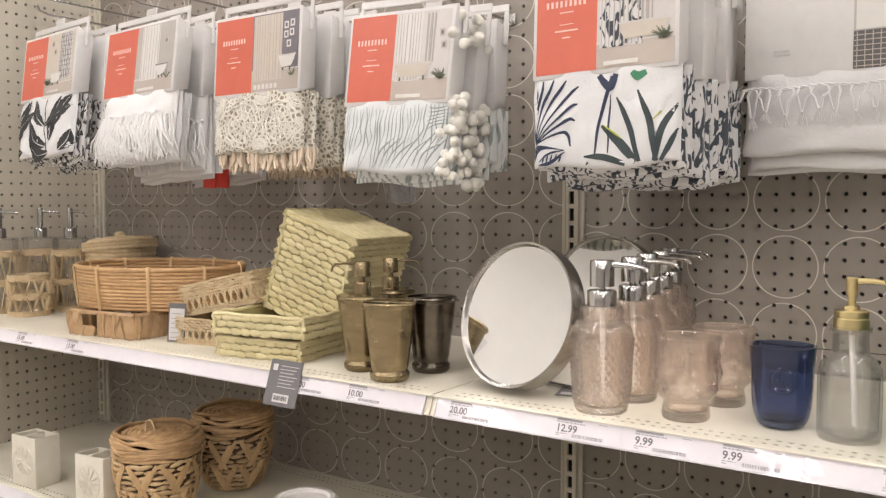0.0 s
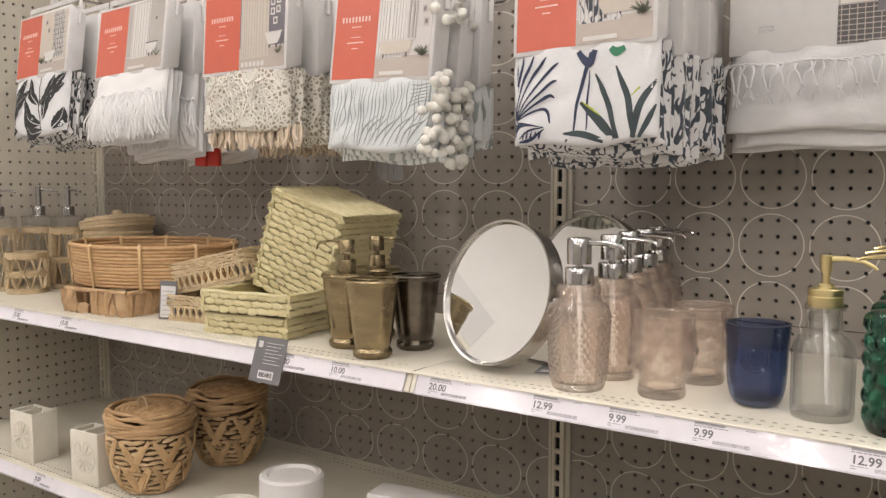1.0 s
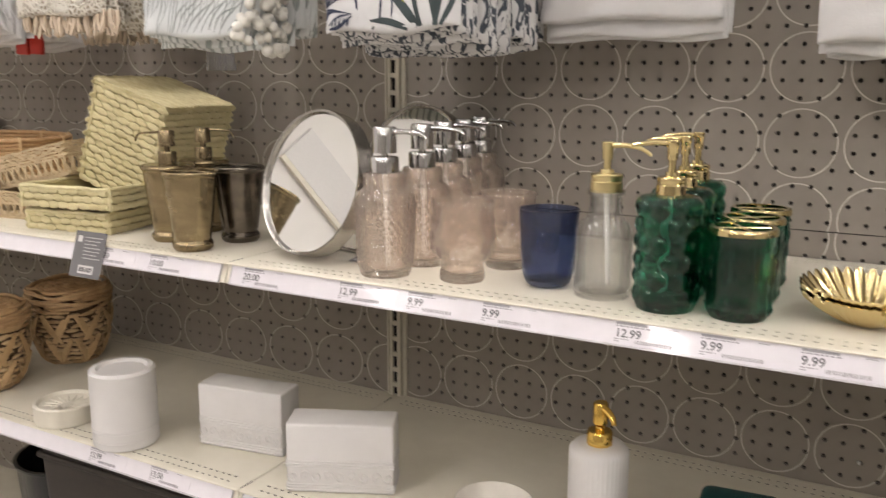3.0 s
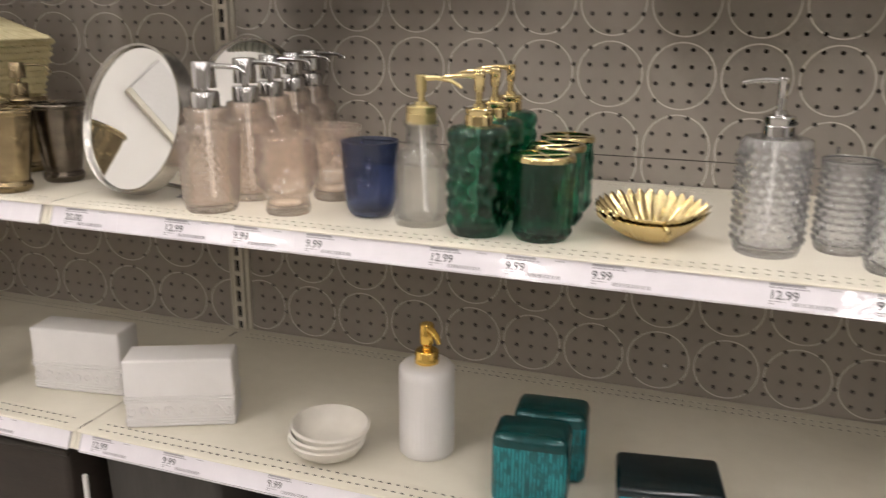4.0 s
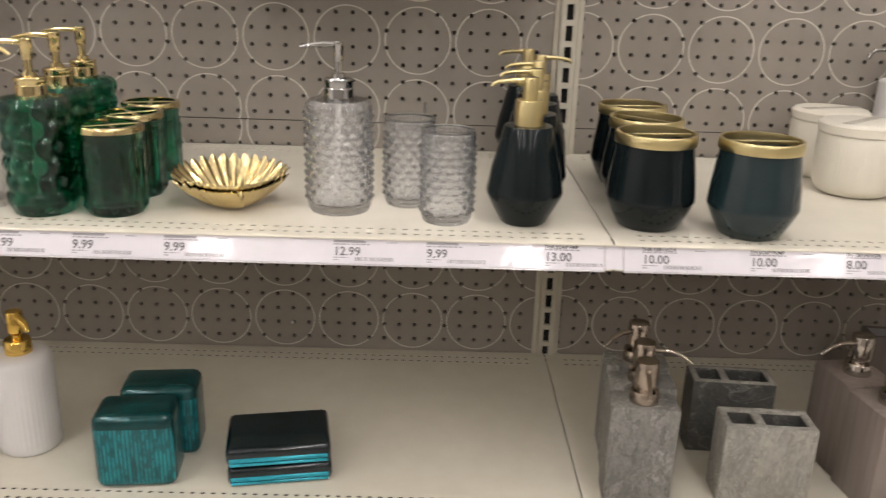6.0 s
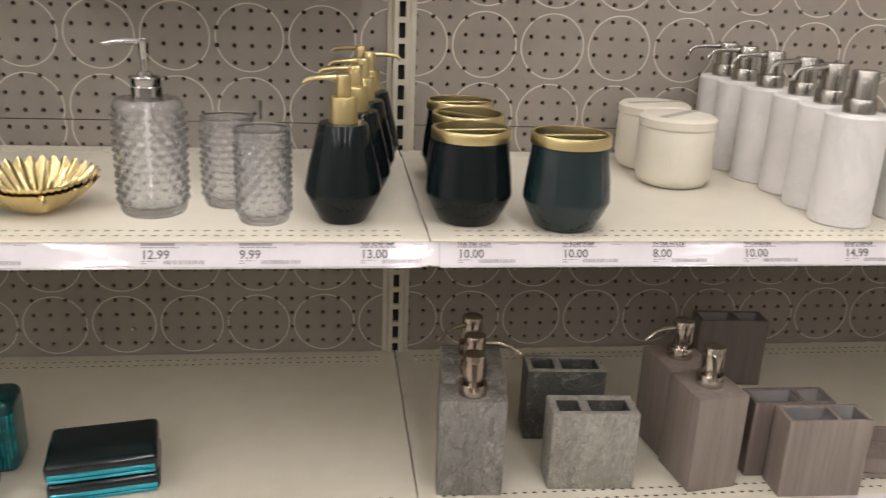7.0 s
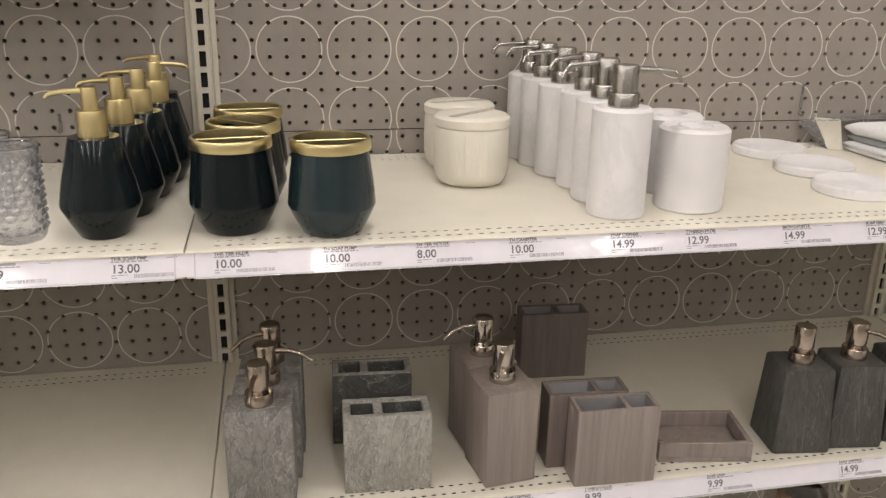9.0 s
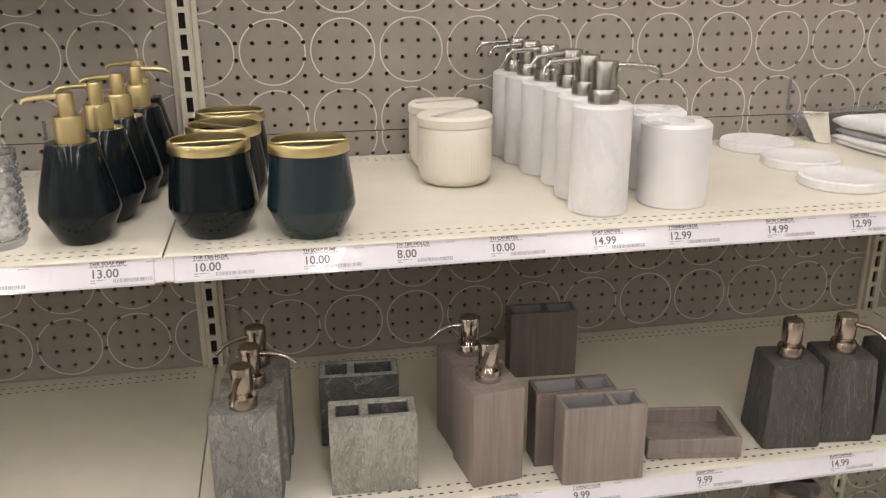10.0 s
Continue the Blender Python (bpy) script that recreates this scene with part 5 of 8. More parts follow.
HYACINTH = straw("brown_hyacinth", (0.36, 0.215, 0.10), (0.62, 0.42, 0.225), 50)
SEAGRASS = straw("natural_seagrass", (0.42, 0.31, 0.175), (0.66, 0.53, 0.345), 80)
HYACINTH_PALE = straw("pale_hyacinth", (0.42, 0.275, 0.135), (0.68, 0.50, 0.29), 50)
STRAP = straw("brown_strap", (0.44, 0.28, 0.13), (0.62, 0.43, 0.23), 45)
HYACINTH_GAP_SHADE = straw("hyacinth_gap_shade", (0.08, 0.045, 0.02), (0.15, 0.09, 0.04), 45)
BARK = straw("banana_bark", (0.32, 0.19, 0.09), (0.60, 0.42, 0.24), 45)


def lump(bm, c, ax, length, r, flat=0.75, n=6):
    """A plump strand from c - ax * length / 2 to c + ax * length / 2."""
    c, ax = Vector(c), Vector(ax).normalized()
    tube_bm([c - ax * (length * 0.5), c - ax * (length * 0.32), c + ax * (length * 0.0), c + ax * (length * 0.32), c + ax * (length * 0.5)], r, n, bm, taper=[0.25, 0.8, 1.0, 0.8, 0.25], flat=flat)


def plait_spots(p0, p1, up, out, height, row_h, seg, seed):
    """Level rows of short overlapping strands over a wall: centre, direction, length and half height of each."""
    rnd = random.Random(seed)
    p0, p1, up, out = Vector(p0), Vector(p1), Vector(up), Vector(out)
    along = p1 - p0
    L = along.length
    along = along / L
    rows = max(1, round(height / row_h))
    rh = height / rows
    n = max(1, round(L / (seg * 0.84)))
    for k in range(rows):
        for i in range(n):
            c = p0 + along * ((i + 0.25 + 0.5 * (k % 2)) * L / n) + up * ((k + 0.5) * rh + rnd.uniform(-0.0008, 0.0008)) + out * rnd.uniform(-0.0004, 0.0008)
            d = along + up * (-0.04 + rnd.uniform(-0.07, 0.07)) + out * 0.10
            yield c, d, seg * rnd.uniform(0.95, 1.2), rh * rnd.uniform(0.40, 0.48)


def plait_wall(bm, p0, p1, up, out, height, row_h=0.0125, seg=0.02, seed=0):
    for c, d, length, r in plait_spots(p0, p1, up, out, height, row_h, seg, seed):
        lump(bm, c, d, length, r * 0.52, 2.5, 6)


def strand_mesh(mat):
    """One plump strand along x, of length 1 and half height 1."""
    bm = bmesh.new()
    tube_bm([(-0.5, 0, 0), (-0.32, 0, 0), (0, 0, 0), (0.32, 0, 0), (0.5, 0, 0)], 1.0, 6, bm, taper=[0.22, 0.80, 1.0, 0.80, 0.22])
    me = bpy.data.meshes.new("strand")
    bm.normal_update()
    bm.to_mesh(me)
    bm.free()
    me.materials.append(mat)
    me.shade_smooth()
    return me


def plait_parts(th, mesh, p0, p1, up, out, height, row_h, seg, seed):
    """The same rows with each strand a part of its own."""
    for c, d, length, r in plait_spots(p0, p1, up, out, height, row_h, seg, seed):
        d = d.normalized()
        side = d.cross(Vector((0, 0, 1))).normalized()
        rise = side.cross(d)
        m = Matrix((d, side, rise)).transposed().to_4x4()
        ob = new("strand", mesh)
        ob.parent = th
        ob.matrix_basis = Matrix.Translation(c) @ m @ Matrix.Diagonal((length, r * 0.52, r * 1.32, 1))


STRAND = strand_mesh(RUSH)


def plaited_box(m, w, dpt, h, label, mat, lid=False, name="storage_basket", group="", row_h=0.0105, seg=0.026, hollow=True):
    th = thing(name, m, label, "basket", group)
    t = 0.006
    corners = [(-w / 2, -dpt / 2), (w / 2, -dpt / 2), (w / 2, dpt / 2), (-w / 2, dpt / 2)]
    for k in range(4):
        (x0, y0), (x1, y1) = corners[k], corners[(k + 1) % 4]
        o = Vector((y1 - y0, x0 - x1, 0)).normalized()
        if k < 2 or h < 0.1:
            plait_parts(th, STRAND, (x0, y0, 0), (x1, y1, 0), (0, 0, 1), o, h, row_h, seg, k + int(w * 1000))
            continue
        bm = bmesh.new()
        plait_wall(bm, (x0, y0, 0), (x1, y1, 0), (0, 0, 1), o, h, row_h, seg, k + int(w * 1000))
        part("woven_side", bm, mat, th, smooth=60)["kind"] = "stuff"
    if hollow and not lid:
        bm = box_bm(-w / 2 + t, w / 2 - t, -dpt / 2 + t, dpt / 2 - t, 0.001, 0.006)
        for a in ((-w / 2 + 0.002, w / 2 - 0.002, -dpt / 2 + 0.002, -dpt / 2 + t), (-w / 2 + 0.002, w / 2 - 0.002, dpt / 2 - t, dpt / 2 - 0.002), (-w / 2 + 0.002, -w / 2 + t, -dpt / 2 + t, dpt / 2 - t), (w / 2 - t, w / 2 - 0.002, -dpt / 2 + t, dpt / 2 - t)):
            box_bm(*a, 0.006, h - 0.004, bm=bm)
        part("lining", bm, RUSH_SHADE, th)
        bm = bmesh.new()
        for k in range(4):
            (x0, y0), (x1, y1) = corners[k], corners[(k + 1) % 4]
            a, b = Vector((x0, y0, h - 0.001)), Vector((x1, y1, h - 0.001))
            tube_bm([a.lerp(b, q / 6) + Vector((0, 0, 0.0012 * math.sin(q * 2.1 + k))) for q in range(7)], 0.0036, 8, bm)
        part("wrapped_rim", bm, mat, th, smooth=60)
    else:
        # Dark filling seen through the weave as painted gap shade.
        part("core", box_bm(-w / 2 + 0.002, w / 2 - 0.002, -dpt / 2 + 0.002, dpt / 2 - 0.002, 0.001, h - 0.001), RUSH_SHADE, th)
    for x0, y0 in corners:
        part("corner_binding", tube_bm([(x0 + 0.0008 * math.sin(q * 2), y0, h * q / 6) for q in range(7)], 0.0036, 8), mat, th, smooth=60)
    if lid:
        bm = bmesh.new()
        n = round(dpt / 0.0052)
        for i in range(n):
            y = -dpt / 2 + (i + 0.5) * dpt / n
            q = round(w / 0.014)
            for j in range(q):
                x = -w / 2 + (j + 0.5) * w / q
                lump(bm, (x + 0.007 * (i % 2), y, h + 0.002), (1, 0.10, 0), 0.018, 0.0027, 0.45, 5)
        part("lid_top", bm, mat, th, "fine woven lid", smooth=60)["kind"] = "stuff"
        bm = bmesh.new()
        for k in range(4):
            (x0, y0), (x1, y1) = corners[k], corners[(k + 1) % 4]
            o = Vector((y1 - y0, x0 - x1, 0)).normalized() * 0.003
            plait_wall(bm, Vector((x0, y0, h - 0.009)) + o, Vector((x1, y1, h - 0.009)) + o, (0, 0, 1), o.normalized(), 0.012, 0.006, 0.016, k)
        part("lid_edge", bm, mat, th, smooth=60)["kind"] = "stuff"
    return th


plaited_box(at(-0.409, -0.311, ZU, 8), 0.172, 0.172, 0.034, "pale green woven rush tray under another tray", RUSH, group="green rush trays")
plaited_box(at(-0.399, -0.316, ZU + 0.040, 8), 0.186, 0.182, 0.036, "pale green woven rush tray holding a tilted box", RUSH, group="green rush trays")
plaited_box(pose(-0.408, -0.213, ZU + 0.050, 0, 18, 4), 0.156, 0.170, 0.186, "pale green woven rush box with lid, leaning in a tray", RUSH, True, "lidded_basket", row_h=0.0118, seg=0.030)


def seagrass_tray(m, w, dpt, h, label):
    th = thing("basket_tray", m, label, "basket", "seagrass trays")
    corners = [(-w / 2, -dpt / 2), (w / 2, -dpt / 2), (w / 2, dpt / 2), (-w / 2, dpt / 2)]
    for k in range(4):
        (x0, y0), (x1, y1) = corners[k], corners[(k + 1) % 4]
        o = Vector((y1 - y0, x0 - x1, 0)).normalized()
        bm = bmesh.new()
        plait_wall(bm, (x0, y0, 0), (x1, y1, 0), (0, 0, 1), o, 0.012, 0.0045, 0.016, k)
        plait_wall(bm, (x0, y0, h * 0.52), (x1, y1, h * 0.52), (0, 0, 1), o, h * 0.48, 0.0048, 0.018, k + 9)
        a, b = Vector((x0, y0, 0)), Vector((x1, y1, 0))
        n = round((b - a).length / 0.016)
        for i in range(n):
            p = a.lerp(b, (i + 0.5) / n)
            e = (b - a).normalized() * 0.004
            tube_bm([p - e + Vector((0, 0, 0.008)), p + Vector((0, 0, h * 0.34)), p + e + Vector((0, 0, h * 0.56))], 0.0024, 5, bm)
            tube_bm([p + e + Vector((0, 0, 0.008)), p + Vector((0, 0, h * 0.34)), p - e + Vector((0, 0, h * 0.56))], 0.0024, 5, bm)
        part("open_woven_side", bm, SEAGRASS, th, smooth=60)
    part("base", box_bm(-w / 2, w / 2, -dpt / 2, dpt / 2, 0.0, 0.005), SEAGRASS, th)
    return th


seagrass_tray(at(-0.570, -0.273, ZU, 8), 0.175, 0.165, 0.050, "natural open-woven seagrass tray lying flat")
seagrass_tray(pose(-0.575, -0.251, ZU + 0.068, 2, -12, 8), 0.175, 0.165, 0.060, "natural open-woven seagrass tray tilted on another tray")


def rattan_tray(m):
    th = thing("rattan_tray", m, "oval honey-coloured rattan tray with cane rings and bindings", "tray")
    A, B, n = 0.195, 0.145, 12
    ring = lambda s, z, k=72: [(A * s * math.cos(2 * math.pi * i / k), B * s * math.sin(2 * math.pi * i / k), z) for i in range(k + 1)]
    for k in range(n):
        part("cane_ring", tube_bm(ring(0.95 + 0.05 * k / n, 0.004 + k * 0.0070 + (0.001 if k == n - 1 else 0)), 0.0050 if k == n - 1 else 0.0037 + 0.0003 * (k % 3), 8), RATTAN, th, smooth=60)
    bm = bmesh.new()
    for k in range(14):
        y = -B * 0.93 + (k + 0.5) * B * 1.86 / 14
        x = A * 0.93 * math.sqrt(max(0.0, 1 - (y / (B * 0.94)) ** 2))
        tube_bm([(-x, y, 0.004), (x, y, 0.004)], 0.0048, 6, bm)
    box_bm(-0.13, 0.13, -0.1, 0.1, 0.0002, 0.002, bm=bm)
    part("woven_base", bm, RATTAN, th, smooth=60)
    for k in range(10):
        a = 2 * math.pi * (k + 0.35) / 10
        bm = bmesh.new()
        for q in (-1, 1):
            aa = a + q * 0.0085
            c, s = math.cos(aa), math.sin(aa)
            tube_bm([(A * (0.95 + 0.05 * f + dr) * c, B * (0.95 + 0.05 * f + dr) * s, z) for f, dr, z in ((0, 0.035, -0.001), (0.3, 0.036, 0.03), (0.7, 0.036, 0.06), (1, 0.034, 0.083), (1, 0.0, 0.088), (1, -0.035, 0.083), (0.6, -0.036, 0.05))], 0.0021, 5, bm)
        part("binding", bm, CANE_TIE, th, "pale cane binding", smooth=60)
    return th


rattan_tray(at(-0.846, -0.251, ZU + 0.051, 6))


def bark_basket(m):
    th = thing("bark_basket", m, "low natural bark-strip basket with a square handle hole", "basket")
    w, dpt, h = 0.185, 0.185, 0.047
    rnd = random.Random(4)
    corners = [(-w / 2, -dpt / 2), (w / 2, -dpt / 2), (w / 2, dpt / 2), (-w / 2, dpt / 2)]
    for k in range(4):
        a, b = Vector((*corners[k], 0)), Vector((*corners[(k + 1) % 4], 0))
        o = Vector(((b - a).y, -(b - a).x, 0)).normalized()
        n = round((b - a).length / 0.0110)
        for i in range(n):
            f = (i + 0.5) / n
            gap = k in (0, 3) and 0.16 < f < 0.42
            p = a.lerp(b, f)
            lean = (b - a).normalized() * rnd.uniform(-0.015, 0.015)
            top = h if not gap else h * 0.42
            bm = tube_bm([p + o * 0.001 + Vector((0, 0, 0.001)), p + o * rnd.uniform(0.002, 0.005) + lean * 0.5 + Vector((0, 0, top * 0.5)), p + o * 0.001 + lean + Vector((0, 0, top))], rnd.uniform(0.0022, 0.0034), 6, taper=[rnd.uniform(0.8, 1.1), rnd.uniform(0.8, 1.2), rnd.uniform(0.8, 1.1)], flat=rnd.uniform(2.6, 4.6))
            part("bark_strip", bm, BARK, th, smooth=60)
        solid = a.lerp(b, 0.45 if k in (0, 3) else 0.02) - o * 0.003
        far = b - o * 0.003
        part("lining", tube_bm([Vector((*solid.xy, h * 0.5)), Vector((*far.xy, h * 0.5))], 0.002, 4, flat=h * 0.46 / 0.002), BARK, th)
        bm = tube_bm([a + Vector((0, 0, h)), b + Vector((0, 0, h))], 0.0048, 6)
        part("top_rail", bm, BARK, th, smooth=60)
    bm = box_bm(-w / 2 + 0.006, w / 2 - 0.006, -dpt / 2 + 0.006, dpt / 2 - 0.006, 0.001, 0.006)
    part("base", bm, BARK, th)
    return th


bark_basket(at(-0.836, -0.311, ZU, 5))


def lidded_round(m):
    th = thing("lidded_basket", m, "round natural seagrass basket with coiled lid", "basket")
    R, H = 0.078, 0.150
    for k in range(14):
        z = 0.006 + k * 0.011
        part("coil", tube_bm([(R * math.cos(2 * math.pi * i / 40), R * math.sin(2 * math.pi * i / 40), z) for i in range(41)], 0.0062, 6), SEAGRASS, th, smooth=60)
    lid = part("lid", lathe_bm([(0, H), (R + 0.006, H), (R + 0.009, H + 0.006), (R + 0.008, H + 0.022), (R - 0.004, H + 0.027), (R * 0.5, H + 0.031), (0, H + 0.033)], 48), SEAGRASS, th, smooth=50)
    for k in range(3):
        part("lid_coil", tube_bm([((R + 0.008) * math.cos(2 * math.pi * i / 40), (R + 0.008) * math.sin(2 * math.pi * i / 40), H + 0.005 + 0.0075 * k) for i in range(41)], 0.0042, 6), SEAGRASS, lid, smooth=60)
    lid.matrix_basis = Matrix.Translation((0, 0, H)) @ Euler((0, radians(-6), 0)).to_matrix().to_4x4() @ Matrix.Translation((0, 0, -H - 0.003))
    for k in range(12):
        rr = R * (k + 0.7) / 12.6
        part("lid_coil", tube_bm([(rr * math.cos(2 * math.pi * i / 32), rr * math.sin(2 * math.pi * i / 32), H + 0.0315 - 0.006 * (k / 12) ** 2) for i in range(33)], 0.0038, 6), SEAGRASS, lid, smooth=60)
    part("knob", lathe_bm([(0, H + 0.030), (0.012, H + 0.032), (0.014, H + 0.040), (0.008, H + 0.046), (0, H + 0.047)], 16), SEAGRASS, lid, "twisted knob", smooth=60)
    return th


lidded_round(at(-1.184, -0.113, ZU))


def hyacinth_basket(m, turn, loop=True):
    th = thing("hyacinth_basket", m @ pose(0, 0, 0, 0, 0, turn), "brown woven water hyacinth basket with chevron strips and braided rim", "basket", "hyacinth baskets")
    R0, R1, H = 0.042, 0.079, 0.150
    rad = lambda z: R0 + (R1 - R0) * min(1, (max(z, 0) / 0.09)) ** 0.55
    rnd = random.Random(turn)
    bm = bmesh.new()
    rows = 11
    for k in range(rows):
        z = 0.006 + k * (0.118 / rows)
        n = 17
        for i in range(n):
            a = 2 * math.pi * (i + 0.5 * (k % 2) + rnd.uniform(-0.2, 0.2)) / n
            r = rad(z) + rnd.uniform(-0.002, 0.002)
            tang = Vector((-math.sin(a), math.cos(a), rnd.uniform(-0.22, 0.22)))
            lump(bm, (r * math.cos(a), r * math.sin(a), z), tang, rnd.uniform(0.024, 0.038), rnd.uniform(0.0034, 0.0048), 1.05, 6)
    part("woven_body", bm, HYACINTH_PALE, th, smooth=60)
    # Near-black inner wall paints the shade between the hyacinth strands.
    part("core", lathe_bm([(0, 0.001), (R0 - 0.002, 0.001), (rad(0.03) - 0.004, 0.03), (rad(0.06) - 0.004, 0.06), (R1 - 0.005, 0.09), (R1 - 0.005, 0.125)], 32), HYACINTH_GAP_SHADE, th, smooth=60)
    # flat strips in chevrons, two levels, doubled here and there
    bm = bmesh.new()
    for j in range(8):
        a0 = 2 * math.pi * j / 8
        for lvl in (0.012, 0.066):
            for s in (-1, 1):
                for q in (0, 1):
                    pts = []
                    for f in (0, 0.33, 0.66, 1):
                        z = lvl + 0.050 * (1 - f) - q * 0.010 + rnd.uniform(-0.002, 0.002)
                        a = a0 + s * (0.05 + 0.33 * f) + q * 0.11 * s
                        r = rad(z) + 0.0045 + rnd.uniform(0, 0.0015)
                        pts.append((r * math.cos(a), r * math.sin(a), max(z, 0.006)))
                    tube_bm(pts, rnd.uniform(0.0012, 0.0018), 6, bm, taper=[0.7, 1, 1, 0.7], flat=rnd.uniform(3.6, 5.6))
    part("chevron_weave", bm, STRAP, th, "flat bark strips laid in chevrons", smooth=60)
    # rim of level wrapped strands, a little wavy
    bm = bmesh.new()
    for k, (zz, rr) in enumerate(((0.124, 0.001), (0.130, 0.003), (0.136, 0.004), (0.142, 0.005), (0.148, 0.005), (0.154, 0.0045), (0.160, 0.0025), (0.164, -0.003))):
        for arc in range(6):
            a0 = 2 * math.pi * (arc + rnd.random()) / 6
            span = rnd.uniform(1.1, 1.7)
            dz, ph = rnd.uniform(-0.0055, 0.0055), rnd.uniform(0, 6)
            pts = []
            for f in range(11):
                a = a0 + span * f / 10
                r = R1 + rr + 0.0012 * math.sin(a * 5 + ph)
                pts.append((r * math.cos(a), r * math.sin(a), zz + dz * (f / 10 - 0.5) * 2 + 0.0014 * math.sin(a * 6 + ph)))
            tube_bm(pts, rnd.uniform(0.0030, 0.0044), 6, bm, taper=[0.35, 0.8, 1, 1, 1.1, 1, 1.1, 1, 1, 0.8, 0.35])
    part("wrapped_rim", bm, HYACINTH, th, smooth=60)["kind"] = "stuff"
    bm = bmesh.new()
    for k in range(7):
        rr = (R1 - 0.012) * (k + 0.4) / 7
        n = max(5, int(rr * 420))
        for i in range(n):
            a = 2 * math.pi * (i + 0.3 * k) / n
            tang = Vector((-math.sin(a), math.cos(a), 0.1))
            lump(bm, (rr * math.cos(a), rr * math.sin(a), 0.160), tang, 0.020, 0.006, 0.7, 5)
    part("woven_lid", bm, HYACINTH, th, "coiled woven lid", smooth=60)
    if loop:
        pts = [(0.012 * math.cos(a), -0.02, 0.170 + 0.017 * math.sin(a)) for a in [math.pi * q / 10 for q in range(-1, 12)]]
        part("loop", tube_bm(pts, 0.002, 6), SEAGRASS, th, "thin straw loop", smooth=60)
    return th


hyacinth_basket(at(-0.720, -0.362, ZL), 10)
hyacinth_basket(at(-0.724, -0.165, ZL), 55, False)


# glass cups and dispensers in straw sleeves
def sleeve_glass(m, H, R, pumped, label):
    th = thing("soap_dispenser" if pumped else "tumbler", m, label, "soap dispenser" if pumped else "tumbler", "glass in straw sleeves")
    prof = [(R - 0.003, 0.001), (R, 0.004), (R, H - 0.004), (R - 0.001, H)]
    part("glass", lathe_bm([(0, 0), (R - 0.004, 0)] + prof, 40), CLEAR_GLASS, th, smooth=50).visible_shadow = False
    bm = bmesh.new()
    hs = H * (0.84 if pumped else 0.76)
    for k in range(5):
        for zz in (0.003, hs * 0.47, hs - 0.008):
            z = zz + k * 0.0030 - 0.004
            tube_bm([((R + 0.0018) * math.cos(2 * math.pi * i / 30), (R + 0.0018) * math.sin(2 * math.pi * i / 30), max(z, 0.0022) + 0.0006 * math.sin(i * 2 + k)) for i in range(31)], 0.0020, 5, bm)
    n = 9
    for i in range(n):
        for lo, hi in ((0.012, hs * 0.47), (hs * 0.53, hs - 0.010)):
            a = 2 * math.pi * (i + (0.5 if lo > 0.02 else 0)) / n
            for s in (-1, 1):
                pts = []
                for f in (0, 0.5, 1):
                    b = a + s * (0.30 - 0.22 * f)
                    pts.append(((R + 0.002) * math.cos(b), (R + 0.002) * math.sin(b), lo + (hi - lo) * f))
                tube_bm(pts, 0.0044, 6, bm, flat=0.4)
    part("straw_sleeve", bm, SEAGRASS, th, "open woven straw sleeve", smooth=60)
    if pumped:
        part("shoulder", lathe_bm([(0, H), (R, H), (R, H + 0.003), (0.018, H + 0.006), (0, H + 0.006)], 40), CLEAR_GLASS, th, smooth=50)
        pump(th, H + 0.005, CHROME, 0.0155, 0.022, 0.007, 0.045, 0.04, 0.004, stem=0.004)
    return th


sleeve_glass(at(-1.268, -0.305, ZU), 0.125, 0.043, False, "clear glass tumbler in an open woven straw sleeve")
sleeve_glass(at(-1.365, -0.216, ZU, 40), 0.176, 0.041, True, "clear glass soap dispenser in an open woven straw sleeve")
sleeve_glass(at(-1.274, -0.192, ZU, 10), 0.176, 0.041, True, "clear glass soap dispenser in an open woven straw sleeve")
sleeve_glass(at(-1.372, -0.316, ZU, 30), 0.176, 0.041, True, "clear glass soap dispenser in an open woven straw sleeve")


# ================================================================ price strips
BAR_RND = random.Random(11)
FAINT = paper_material("small_print", (0.33, 0.315, 0.335), 0.5)
PRICE_INK = paper_material("price_digits", (0.13, 0.125, 0.135), 0.5)


def text_ob(words, size, mat, parent, m, name="printed_text", bold=0.0):
    cu = bpy.data.curves.new(name, "FONT")
    cu.body, cu.size, cu.extrude = words, size, 0.00015
    cu.offset = bold
    cu.resolution_u = 3
    cu.materials.append(mat)
    ob = new(name, cu)
    ob.parent = parent
    ob.matrix_basis = m
    return ob


